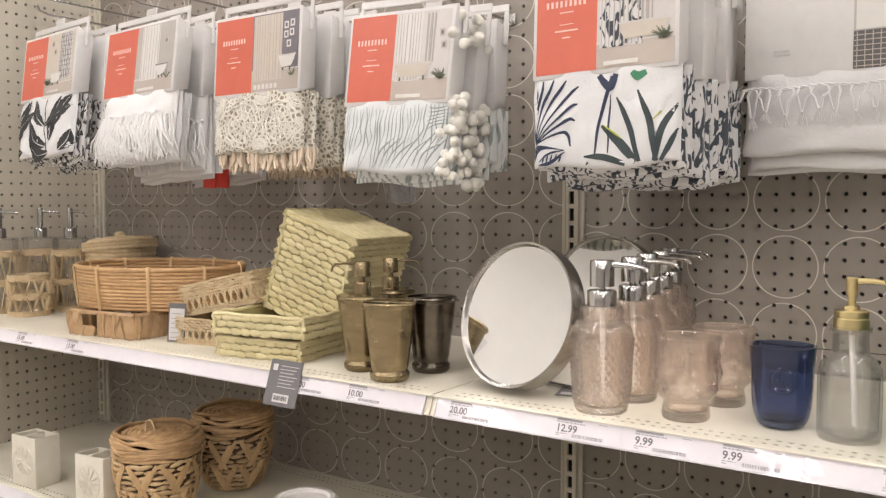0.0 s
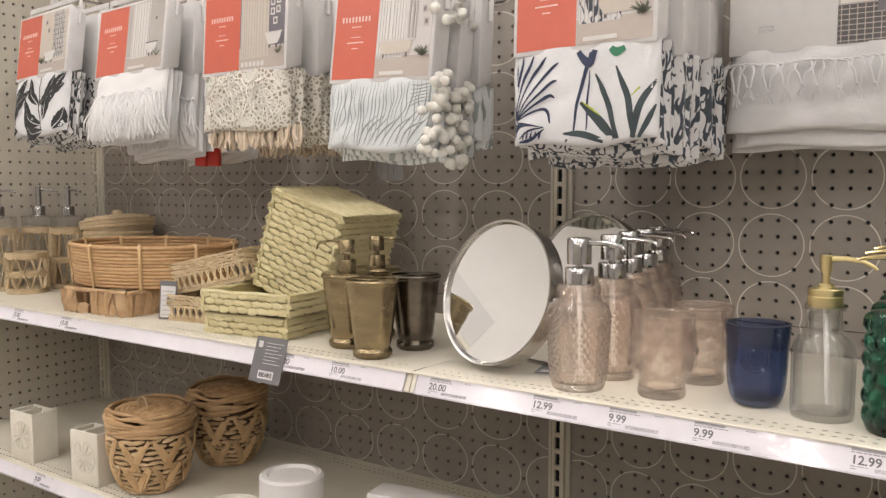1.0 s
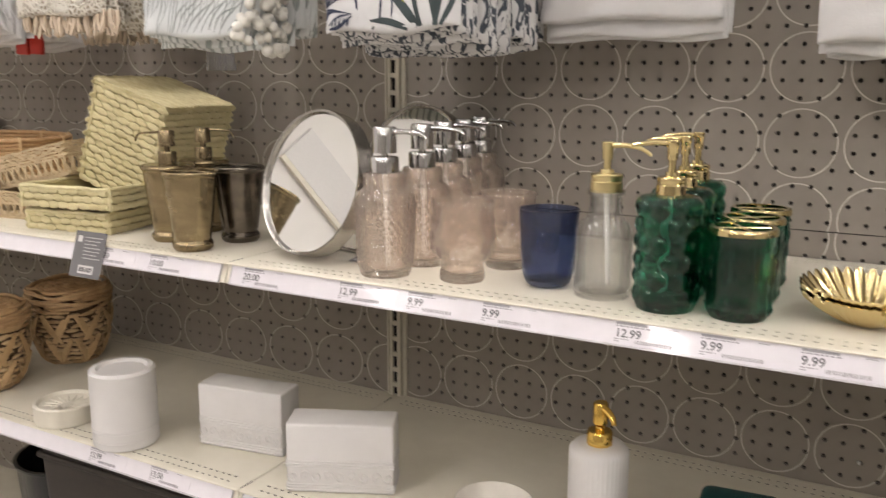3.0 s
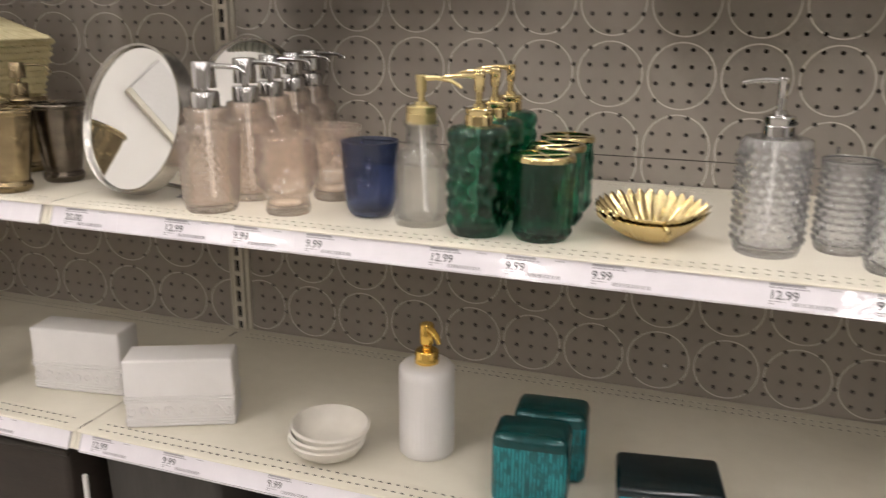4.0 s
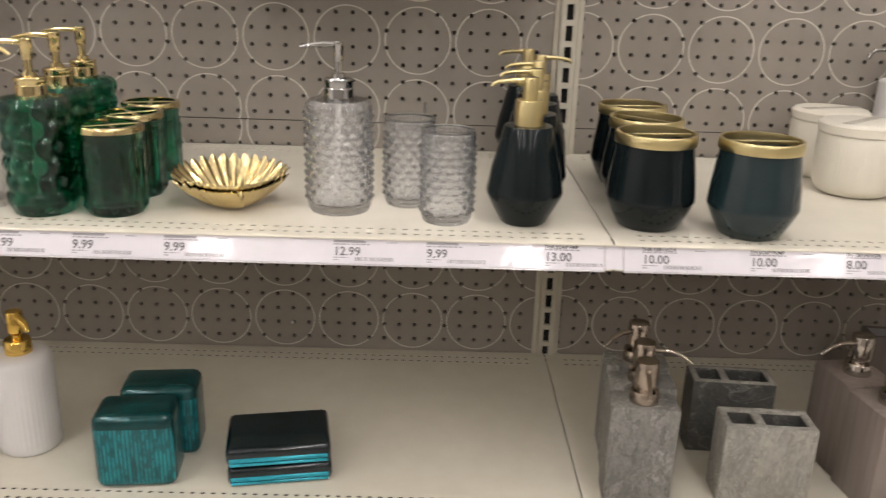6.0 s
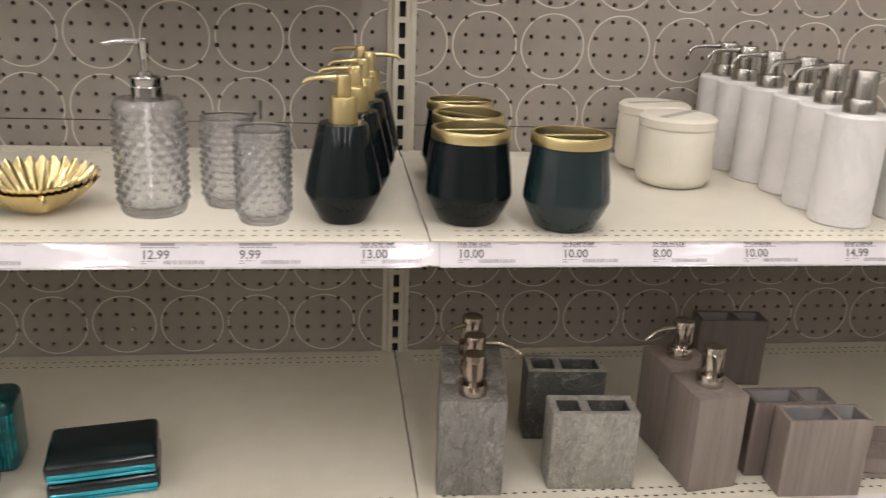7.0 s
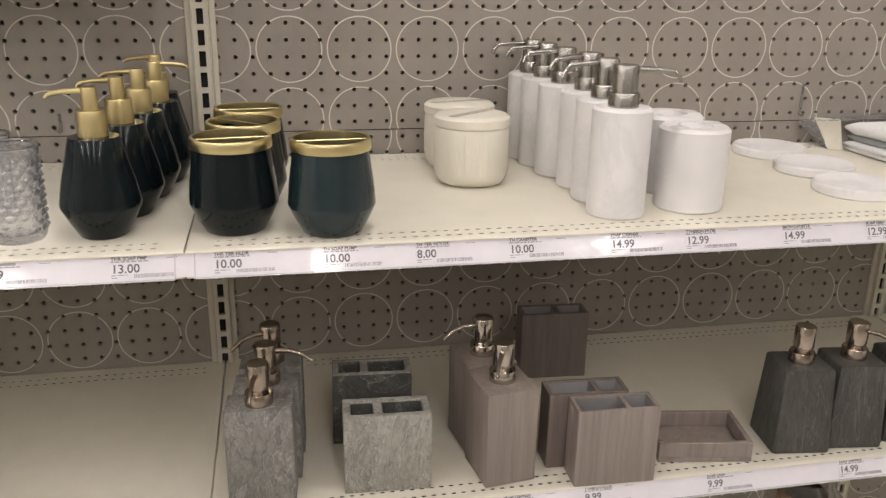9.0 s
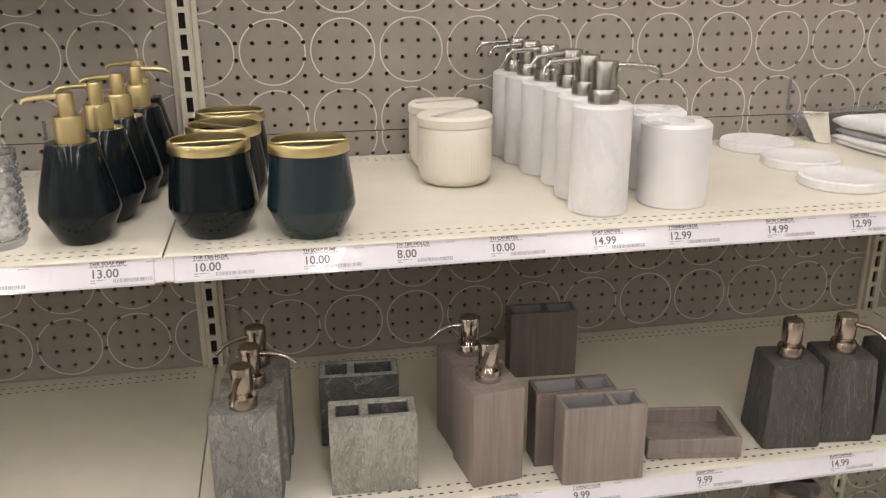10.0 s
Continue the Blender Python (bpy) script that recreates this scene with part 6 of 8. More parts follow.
def price_strip(x0, x1, z, cards):
    """A clear price channel with a paper strip, leaning back; cards: (x, price, first line or '')."""
    s = thing("price_strip", pose((x0 + x1) / 2, YF, z), "white paper price strip in a clear channel on the shelf edge", "price strip", "price strips")
    w = x1 - x0 - 0.020
    t = pose(0, 0.0022, -0.0030, -23.5, 0, 0)
    upright = Euler((radians(90), 0, 0)).to_matrix().to_4x4()

    def leaned(bm):
        bmesh.ops.transform(bm, matrix=t, verts=bm.verts)
        return bm

    part("paper", leaned(box_bm(-w / 2, w / 2, -0.0009, 0.0, -0.0262, 0, 0.0002, 1)), PAPER, s)
    part("lower_lip", leaned(box_bm(-w / 2, w / 2, -0.0026, 0.0006, -0.0284, -0.0264, 0.0005, 2)), CHANNEL, s, "clear plastic lip")
    part("upper_lip", leaned(box_bm(-w / 2, w / 2, -0.0014, 0.0006, -0.0004, 0.0006, 0.0003, 1)), CHANNEL, s, "clear plastic lip")
    for e in (-1, 1):
        part("end_stop", leaned(box_bm(e * w / 2 - 0.0006, e * w / 2 + 0.0006, -0.0020, 0.0006, -0.0270, 0.0)), CHANNEL, s, "edge of the clear channel")
    for x, price, line in cards:
        lx = x - (x0 + x1) / 2
        c2 = part("price_card", leaned(box_bm(lx - 0.021, lx + 0.066, -0.00115, -0.0009, -0.0250, -0.0006)), PAPER, s)
        place = lambda u, v: t @ Matrix.Translation((lx + u, -0.00125, v)) @ upright
        text_ob(price, 0.0128, PRICE_INK, c2, place(-0.0195, -0.0176), "price_text", 0.00022)
        bm = bmesh.new()
        bars = []
        if line:
            text_ob(line, 0.0053, INK, c2, place(-0.0198, -0.0046), "name_text", 0.00010)
        else:
            bars += [(-0.0198, 0.014, -0.0042, -0.0016)]
        # print too small to read: a second line, a mark, two short lines and a bar pattern
        q = -0.0198
        while q < 0.016:
            wd = BAR_RND.choice((0.003, 0.0045, 0.006))
            bars.append((q, min(q + wd, 0.018), -0.0066, -0.0052))
            q += wd + 0.0012
        bars += [(0.036, 0.047, -0.0038, -0.0030), (-0.0195, -0.0150, -0.0206, -0.0194), (-0.0138, -0.0070, -0.0204, -0.0194), (-0.0060, -0.0030, -0.0202, -0.0196), (-0.0195, -0.0140, -0.0230, -0.0220)]
        q = 0.0030
        while q < 0.043:
            wd = BAR_RND.choice((0.0004, 0.0007, 0.0010))
            bars.append((q, q + wd, -0.0232, -0.0192))
            q += wd + BAR_RND.choice((0.0004, 0.0006, 0.0009))
        for a, b, lo, hi in bars:
            box_bm(lx + a, lx + b, -0.0014, -0.00115, lo, hi, bm=bm)
        part("print", leaned(bm), FAINT, c2)
    return s


price_strip(XL, 0.0, ZU, [(-1.04, "15.00", ""), (-0.86, "13.00", ""), (-0.245, "10.00", ""), (-0.130, "10.00", "")])
price_strip(0.0, SEC, ZU, [(0.052, "20.00", ""), (0.213, "12.99", ""), (0.316, "9.99", ""), (0.418, "9.99", ""), (0.578, "12.99", ""), (0.668, "9.99", ""), (0.764, "9.99", ""), (0.942, "12.99", ""), (1.040, "9.99", ""), (1.165, "13.00", "THR SOAP PMP")])
price_strip(SEC, 2 * SEC, ZU, [(1.2685, "10.00", "THR TBR HLDR"), (1.3835, "10.00", "TH SOAP PUMP"), (1.4855, "8.00", "TH TBR HOLDR"), (1.592, "10.00", "TH CANISTER"), (1.7135, "14.99", "SOAP DISPNSR"), (1.8075, "12.99", "TTHBRSH HLDR"), (1.9335, "14.99", "BATH CANISTR"), (2.0465, "12.99", "SOAP DISH")])
price_strip(XL, 0.0, ZL, [(-0.98, "8.00", ""), (-0.30, "13.99", ""), (-0.16, "13.00", "")])
price_strip(0.0, SEC, ZL, [(0.050, "12.99", ""), (0.175, "9.99", ""), (0.345, "9.99", ""), (0.545, "12.99", ""), (0.70, "9.99", ""), (0.88, "9.99", "")])
price_strip(SEC, 2 * SEC, ZL, [(1.30, "14.99", ""), (1.44, "12.99", ""), (1.60, "14.99", "SOAP DISPNSR"), (1.7065, "9.99", "TTHBRSH HLDR"), (1.8775, "9.99", "SOAP DISH"), (2.0735, "14.99", "SOAP DISPNSR")])

# ================================================================ loose tags
GREY_CARD = paper_material("grey_card", (0.15, 0.145, 0.15), 0.45)


def hang_tag(m, w, h, white, label, lines=True):
    th = thing("product_tag", m, label, "tag")
    part("card", box_bm(-w / 2, w / 2, -0.0007, 0.0, -h, 0, 0.0002, 1), GREY_CARD, th)
    part("label_patch", box_bm(*white[:2], -0.0012, -0.0008, *white[2:]), CARD_WHITE, th, "white barcode label")
    bm = bmesh.new()
    if lines:
        part("printed_mark", box_bm(-w * 0.40, -w * 0.26, -0.0011, -0.0008, -h * 0.24, -h * 0.10), CARD_WHITE, th, "small white printed mark")
        for k in range(7):
            z = -h * 0.13 - k * h * 0.075
            box_bm(-w * 0.16, w * (0.40 - 0.07 * (k % 3)), -0.0011, -0.0008, z - h * 0.006, z + h * 0.006, bm=bm)
        part("print", bm, CARD_WHITE, th)
        bm = bmesh.new()
        q = white[0] + 0.003
        while q < white[1] - 0.003:
            box_bm(q, q + 0.0007, -0.0015, -0.0012, white[2] + 0.003, white[3] - 0.003, bm=bm)
            q += BAR_RND.choice((0.0012, 0.0018))
        part("barcode", bm, INK, th)
    else:
        for k in range(6):
            z = white[3] - 0.010 - k * 0.009
            box_bm(white[0] + 0.004, white[1] - 0.004 - 0.003 * (k % 3), -0.0015, -0.0012, z - 0.0007, z + 0.0007, bm=bm)
        part("print", bm, INK_GREY, th)
    return th


hang_tag(pose(-0.279, -0.4425, ZU + 0.017, -18.7, 0, 0), 0.069, 0.072, (-0.016, 0.018, -0.066, -0.053), "dark grey cardboard tag with barcode hanging over the shelf edge")
hang_tag(pose(-0.649, -0.362, ZU + 0.075, -4, 2, 28), 0.034, 0.074, (-0.0145, 0.0145, -0.070, -0.010), "grey tag with white label on a woven tray", False)
tag = thing("product_tag", pose(0.168, -0.321, ZU + 0.0012, 0, 0, 14), "dark grey tag with barcode lying beside the mirror", "tag")
part("card", box_bm(-0.032, 0.028, -0.030, 0.034, 0, 0.0008), GREY_CARD, tag)
part("label_patch", box_bm(-0.026, 0.010, -0.026, -0.012, 0.0009, 0.0013), CARD_WHITE, tag, "white barcode label")

# ================================================================ things at the shelf's far end and on the base shelf
GREY_CLOTH = speckled("grey_terry", (0.30, 0.30, 0.31), (0.40, 0.40, 0.41), 200, 0.9, bump_s=0.4)
WHITE_CLOTH = speckled("white_terry", (0.68, 0.67, 0.67), (0.78, 0.77, 0.77), 200, 0.9, bump_s=0.4)
BAG = glassy("clear_bag", (0.93, 0.93, 0.94), rough=0.08, clear=0.45, ior=1.2, haze=0.30, haze_col=(0.55, 0.55, 0.56))
KRAFT = paper_material("cream_band", (0.70, 0.66, 0.56), 0.6)


def soft_fold(x0, x1, y0, y1, z0, z1, seed):
    """A soft cloth layer: round at its left fold, a little wavy along y."""
    rnd = random.Random(seed)
    bm = bmesh.new()
    r, mid, n = (z1 - z0) / 2, (z0 + z1) / 2, 22
    ph = rnd.uniform(0, 6)
    rings = []
    for j in range(n + 1):
        y = y0 + (y1 - y0) * j / n
        end = min(1.0, min(j, n - j) / 2.0 * 0.6 + 0.45)
        dx, dz = 0.0025 * math.sin(y * 34 + ph), 0.0010 * math.sin(y * 22 + ph * 2)
        sec = [(x0 + dx + r * 1.3 * (1 - math.sin(math.pi * q / 10)), mid + dz - r * end * math.cos(math.pi * q / 10)) for q in range(11)]
        rings.append([bm.verts.new((x, y, z)) for x, z in [(x1, mid + dz - r * end)] + sec + [(x1, mid + dz + r * end)]])
    for p, q in zip(rings, rings[1:]):
        for i in range(len(p) - 1):
            bm.faces.new((p[i], p[i + 1], q[i + 1], q[i]))
    bm.faces.new(rings[0])
    bm.faces.new(rings[-1][::-1])
    bmesh.ops.recalc_face_normals(bm, faces=bm.faces)
    return bm


def sheet(corners, thick, crumple, seed, n=12):
    """A thin crumpled sheet between four corners."""
    rnd = random.Random(seed)
    a, b, c, d = (Vector(p) for p in corners)
    up = (b - a).cross(d - a).normalized()
    bm = bmesh.new()
    top, low = [], []
    for i in range(n + 1):
        top.append([])
        low.append([])
        for j in range(n + 1):
            p = a.lerp(b, i / n).lerp(d.lerp(c, i / n), j / n) + up * rnd.uniform(-crumple, crumple)
            top[-1].append(bm.verts.new(p + up * thick))
            low[-1].append(bm.verts.new(p))
    for i in range(n):
        for j in range(n):
            bm.faces.new((top[i][j], top[i + 1][j], top[i + 1][j + 1], top[i][j + 1]))
            bm.faces.new((low[i][j], low[i][j + 1], low[i + 1][j + 1], low[i + 1][j]))
        for g, h in ((0, 0), (n, n)):
            bm.faces.new((top[i][g], low[i][g], low[i + 1][g], top[i + 1][g]))
            bm.faces.new((top[g][i], top[g][i + 1], low[g][i + 1], low[g][i]))
    bmesh.ops.recalc_face_normals(bm, faces=bm.faces)
    return bm


towel = thing("folded_mat", pose(2.262, -0.160, ZU, 0, 0, 2), "folded white and grey bath mat in clear wrapper", "bath mat")
for k, (mat, inset, z0, z1) in enumerate(((WHITE_CLOTH, 0.004, 0.0005, 0.0085), (WHITE_CLOTH, 0.0, 0.0085, 0.0185), (GREY_CLOTH, 0.010, 0.0180, 0.0300), (WHITE_CLOTH, 0.002, 0.0295, 0.0510))):
    part("fold", soft_fold(inset, 0.172, -0.115 + 0.006 * k, 0.092, z0, z1, 5 + k), mat, towel, smooth=60)
part("paper_band", sheet([(-0.020, 0.098, 0.0005), (-0.002, 0.086, 0.0005), (-0.012, 0.090, 0.0525), (-0.034, 0.128, 0.0500)], 0.0012, 0.0003, 3, 6), KRAFT, towel, "cream paper band", smooth=50)
part("wrapper", sheet([(-0.022, 0.088, 0.0515), (0.172, 0.088, 0.0530), (0.172, 0.146, 0.0540), (-0.048, 0.154, 0.0400)], 0.0008, 0.0012, 8, 14), BAG, towel, "crumpled clear wrapper")
part("wrapper_end", sheet([(-0.048, 0.154, 0.0395), (-0.036, 0.128, 0.0480), (-0.021, 0.100, 0.0008), (-0.016, 0.120, 0.0008)], 0.0008, 0.0012, 9, 8), BAG, towel, "crumpled clear wrapper")

# clear plastic clips on the pegboard
for px, z0, z1 in ((1.009, 1.146, 1.173), (2.215, 1.148, 1.202)):
    clip = thing("panel_clip", pose(px, -0.0008, z0), "small clear plastic clip stuck to the pegboard", "clip")
    part("stem", box_bm(-0.0022, 0.0022, -0.0028, 0.0, 0.0, z1 - z0, 0.0008, 1), BAG, clip)
    part("hooked_end", box_bm(-0.0022, 0.0022, -0.0105, -0.0030, 0.0, 0.0035, 0.0008, 1), BAG, clip)
plug = thing("hole_plug", pose(0.797, -0.0006, 0.802), "small white plug in a pegboard hole", "plug")
part("plug_head", lathe_bm([(0, -0.0030), (0.0026, -0.0026), (0.0030, 0.0), (0, 0.0)], 12), PLASTIC_WHITE, plug).matrix_basis = Euler((radians(-90), 0, 0)).to_matrix().to_4x4()

DARK_BIN = speckled("black_metal_bin", (0.010, 0.010, 0.011), (0.022, 0.022, 0.024), 30, 0.25, 0.3, 0.05)
COPPER = speckled("copper", (0.40, 0.19, 0.10), (0.55, 0.28, 0.16), 30, 0.2, 1.0, 0.03)


def waste_bin(m, R, H, mat, label):
    th = thing("waste_bin", m, label, "waste bin")
    part("body", lathe_bm([(0, 0), (R * 0.8, 0), (R * 0.82, 0.004), (R, H - 0.004), (R + 0.003, H), (R - 0.003, H + 0.001), (R - 0.004, H - 0.01), (R * 0.78, 0.02), (0, 0.02)], 48), mat, th, smooth=50)
    part("rim", lathe_bm([(R - 0.003, H), (R + 0.004, H), (R + 0.005, H + 0.005), (R - 0.002, H + 0.006), (R - 0.003, H)], 48), mat, th, smooth=50)
    return th


waste_bin(at(0.330, -0.250, ZB), 0.105, 0.335, DARK_BIN, "black round metal waste bin on the base shelf")


def hamper(m, w, dpt, h, mat, label):
    """A made-up box-shaped hamper, a little narrower at its foot, with a rolled rim."""
    th = thing("hamper", m, label, "hamper", "hampers on the base shelf")
    bm = box_bm(-w / 2, w / 2, -dpt / 2, dpt / 2, 0, h)
    for v in bm.verts:
        if v.co.z < h / 2:
            v.co.x *= 0.93
            v.co.y *= 0.93
    bmesh.ops.bevel(bm, geom=bm.edges[:], offset=0.012, segments=3, profile=0.5, affect="EDGES")
    part("body", bm, mat, th, smooth=40)
    ring = [(-w / 2, -dpt / 2, h - 0.012), (w / 2, -dpt / 2, h - 0.012), (w / 2, dpt / 2, h - 0.012), (-w / 2, dpt / 2, h - 0.012), (-w / 2, -dpt / 2, h - 0.012)]
    part("rim", tube_bm(ring, 0.006, 8), mat, th, smooth=60)
    return th


# White strip below the shelf joint; its lower end and foot are made up.
post = thing("divider_post", at(0.0, -0.440, ZB), "thin white vertical strip below the shelf joint, foot made up", "post")
part("upright_bar", box_bm(-0.0035, 0.0035, -0.003, 0.003, 0.004, 0.380, 0.001, 1), PLASTIC_WHITE, post)
part("foot", box_bm(-0.012, 0.012, -0.010, 0.010, 0.0, 0.004, 0.001, 1), PLASTIC_WHITE, post)
# Made-up dark boxes, added where the space under the shelf is only shaded.
SHADE_BOX_BROWN = speckled("shade_box_brown", (0.016, 0.011, 0.008), (0.032, 0.023, 0.017), 90, 0.6, bump_s=0.4, stretch=(1, 1, 4))
SHADE_BOX_GREY = speckled("shade_box_grey", (0.040, 0.037, 0.034), (0.062, 0.058, 0.053), 70, 0.6, bump_s=0.3, stretch=(4, 4, 0.6))
hamper(at(-0.283, -0.235, ZB, 1), 0.44, 0.36, 0.40, SHADE_BOX_BROWN, "made-up dark brown hamper darkening the base shelf")
hamper(at(0.085, -0.215, ZB, -1), 0.22, 0.32, 0.40, SHADE_BOX_GREY, "made-up dark grey hamper darkening the base shelf")
waste_bin(at(-0.62, -0.27, ZB), 0.10, 0.30, DARK_BIN, "black waste bin in the shade of the base shelf")
jar = thing("glass_jar", at(2.085, -0.345, ZB), "clear glass jar with copper inside on the base shelf", "jar")
part("glass", lathe_bm([(0, 0), (0.055, 0), (0.058, 0.004), (0.058, 0.33), (0.045, 0.345), (0.045, 0.36), (0.048, 0.362), (0.048, 0.366), (0.041, 0.366), (0.041, 0.34), (0.054, 0.325), (0.054, 0.01), (0, 0.01)], 48), CLEAR_GLASS, jar, smooth=50)
part("inner_cup", lathe_bm([(0, 0.012), (0.034, 0.012), (0.036, 0.335), (0.034, 0.335), (0.032, 0.014), (0, 0.014)], 40), COPPER, jar, "copper inner cup", smooth=50)

# ================================================================ shower curtains in hanging packs
CORAL = paper_material("coral_print", (0.60, 0.135, 0.085), 0.35)
PHOTO_WALL = paper_material("photo_wall", (0.44, 0.41, 0.38), 0.35)
PHOTO_LIGHT = paper_material("photo_curtain", (0.66, 0.64, 0.61), 0.35)
PHOTO_FLOOR = paper_material("photo_floor", (0.48, 0.42, 0.37), 0.35)
PHOTO_DARK = paper_material("photo_dark", (0.10, 0.095, 0.095), 0.35)
PHOTO_BEIGE = paper_material("photo_beige", (0.56, 0.50, 0.43), 0.35)
PHOTO_SLATE = paper_material("photo_slate", (0.17, 0.155, 0.175), 0.35)
PHOTO_PALE = paper_material("photo_pale", (0.58, 0.55, 0.53), 0.35)
PHOTO_CHECK = paper_material("photo_check", (0.40, 0.37, 0.34), 0.35)
PHOTO_PLANT = paper_material("photo_plant", (0.13, 0.14, 0.09), 0.4)
PINK_PRINT = paper_material("pale_pink_print", (0.78, 0.56, 0.50), 0.4)
CLOVER = paper_material("clover_green", (0.05, 0.20, 0.11), 0.8)
BLACK_LEAF = paper_material("black_leaf_print", (0.035, 0.035, 0.035), 0.8)
NAVY_LEAF = paper_material("navy_leaf_print", (0.035, 0.045, 0.085), 0.8)
GREEN_LEAF = paper_material("green_leaf_print", (0.045, 0.062, 0.065), 0.8)
RED_TAG = paper_material("red_card", (0.62, 0.045, 0.03), 0.4)
STEEL = speckled("hook_wire", (0.42, 0.41, 0.40), (0.5, 0.49, 0.48), 50, 0.25, 1.0, 0)


def cloth(name, base, pattern=None, col=(0, 0, 0)):
    m, nt, b = material(name)
    v = coords(nt, random_shift=0.0)
    weave = noise_fac(nt, v, 350, 2)
    tone = ramp(nt, noise_fac(nt, v, 14, 3), [(0.3, tuple(c * 0.93 for c in base)), (0.7, base)])
    h = weave
    if pattern == "wave":
        w = nt.nodes.new("ShaderNodeTexWave")
        w.bands_direction = "X"
        w.inputs["Scale"].default_value = 20
        w.inputs["Distortion"].default_value = 16.0
        w.inputs["Detail"].default_value = 2
        w.inputs["Detail Scale"].default_value = 0.6
        sc = coords(nt, (1, 1, 0.55))
        nt.links.new(sc, w.inputs["Vector"])
        tone = mix_color(nt, ramp(nt, w.outputs["Fac"], [(0.66, (0, 0, 0)), (0.80, (1, 1, 1))]), tone, col)
    elif pattern == "blotch":
        n = noise_fac(nt, coords(nt, (1.2, 2.6, 0.62), (0.5, 0.3, 0)), 58, 1, 0.4, 1.6)
        tone = mix_color(nt, ramp(nt, n, [(0.525, (0, 0, 0)), (0.55, (1, 1, 1))]), tone, col)
    elif pattern == "crochet":
        vo = nt.nodes.new("ShaderNodeTexVoronoi")
        vo.feature = "DISTANCE_TO_EDGE"
        vo.inputs["Scale"].default_value = 120
        nt.links.new(v, vo.inputs["Vector"])
        edge = ramp(nt, vo.outputs["Distance"], [(0.10, (1, 1, 1)), (0.22, (0, 0, 0))])
        tone = mix_color(nt, edge, (0.33, 0.285, 0.215), tone)
        h = edge
    nt.links.new(tone, b.inputs["Base Color"])
    b.inputs["Roughness"].default_value = 0.85
    b.inputs["Sheen Weight"].default_value = 0.2
    crease = noise_fac(nt, coords(nt, (1, 1, 0.6)), 34, 3, 0.5, 0.6)
    h = maths(nt, "ADD", maths(nt, "MULTIPLY", h, 0.35 if pattern != "crochet" else 1.0), maths(nt, "MULTIPLY", crease, 2.2))
    bump(nt, b, h, 0.55, 0.0022)
    return m


CLOTH_LEAF = cloth("leaf_cloth", (0.69, 0.69, 0.695))
CLOTH_LEAF_SIDE = cloth("leaf_cloth_fold", (0.64, 0.63, 0.62), "blotch", (0.05, 0.06, 0.075))
CLOTH_BLACK_SIDE = cloth("black_leaf_cloth_fold", (0.64, 0.63, 0.62), "blotch", (0.035, 0.035, 0.035))
CLOTH_WHITE = cloth("white_cloth", (0.66, 0.65, 0.65))
CLOTH_WAVE = cloth("wave_cloth", (0.71, 0.735, 0.74))
CLOTH_WAVE_SIDE = cloth("wave_line_cloth_fold", (0.72, 0.735, 0.73), "wave", (0.34, 0.37, 0.36))
GREY_LINE = paper_material("grey_line_print", (0.30, 0.33, 0.325), 0.8)
LIME_LEAF = paper_material("lime_print", (0.42, 0.45, 0.06), 0.8)
SATIN = cloth("white_satin", (0.64, 0.635, 0.635))
SATIN.node_tree.nodes["Principled BSDF"].inputs["Roughness"].default_value = 0.32
CLOTH_CROCHET = cloth("crochet_cloth", (0.76, 0.72, 0.64), "crochet")
CLOTH_PEACH = cloth("peach_cloth", (0.72, 0.60, 0.47))
CLOTH_FRINGE = cloth("fringe_cotton", (0.80, 0.79, 0.785))
CLOTH_CREAM = cloth("cream_thread", (0.78, 0.75, 0.68))
POMPOM = speckled("pompom_wool", (0.66, 0.64, 0.58), (0.78, 0.76, 0.71), 160, 0.95, bump_s=0.6)


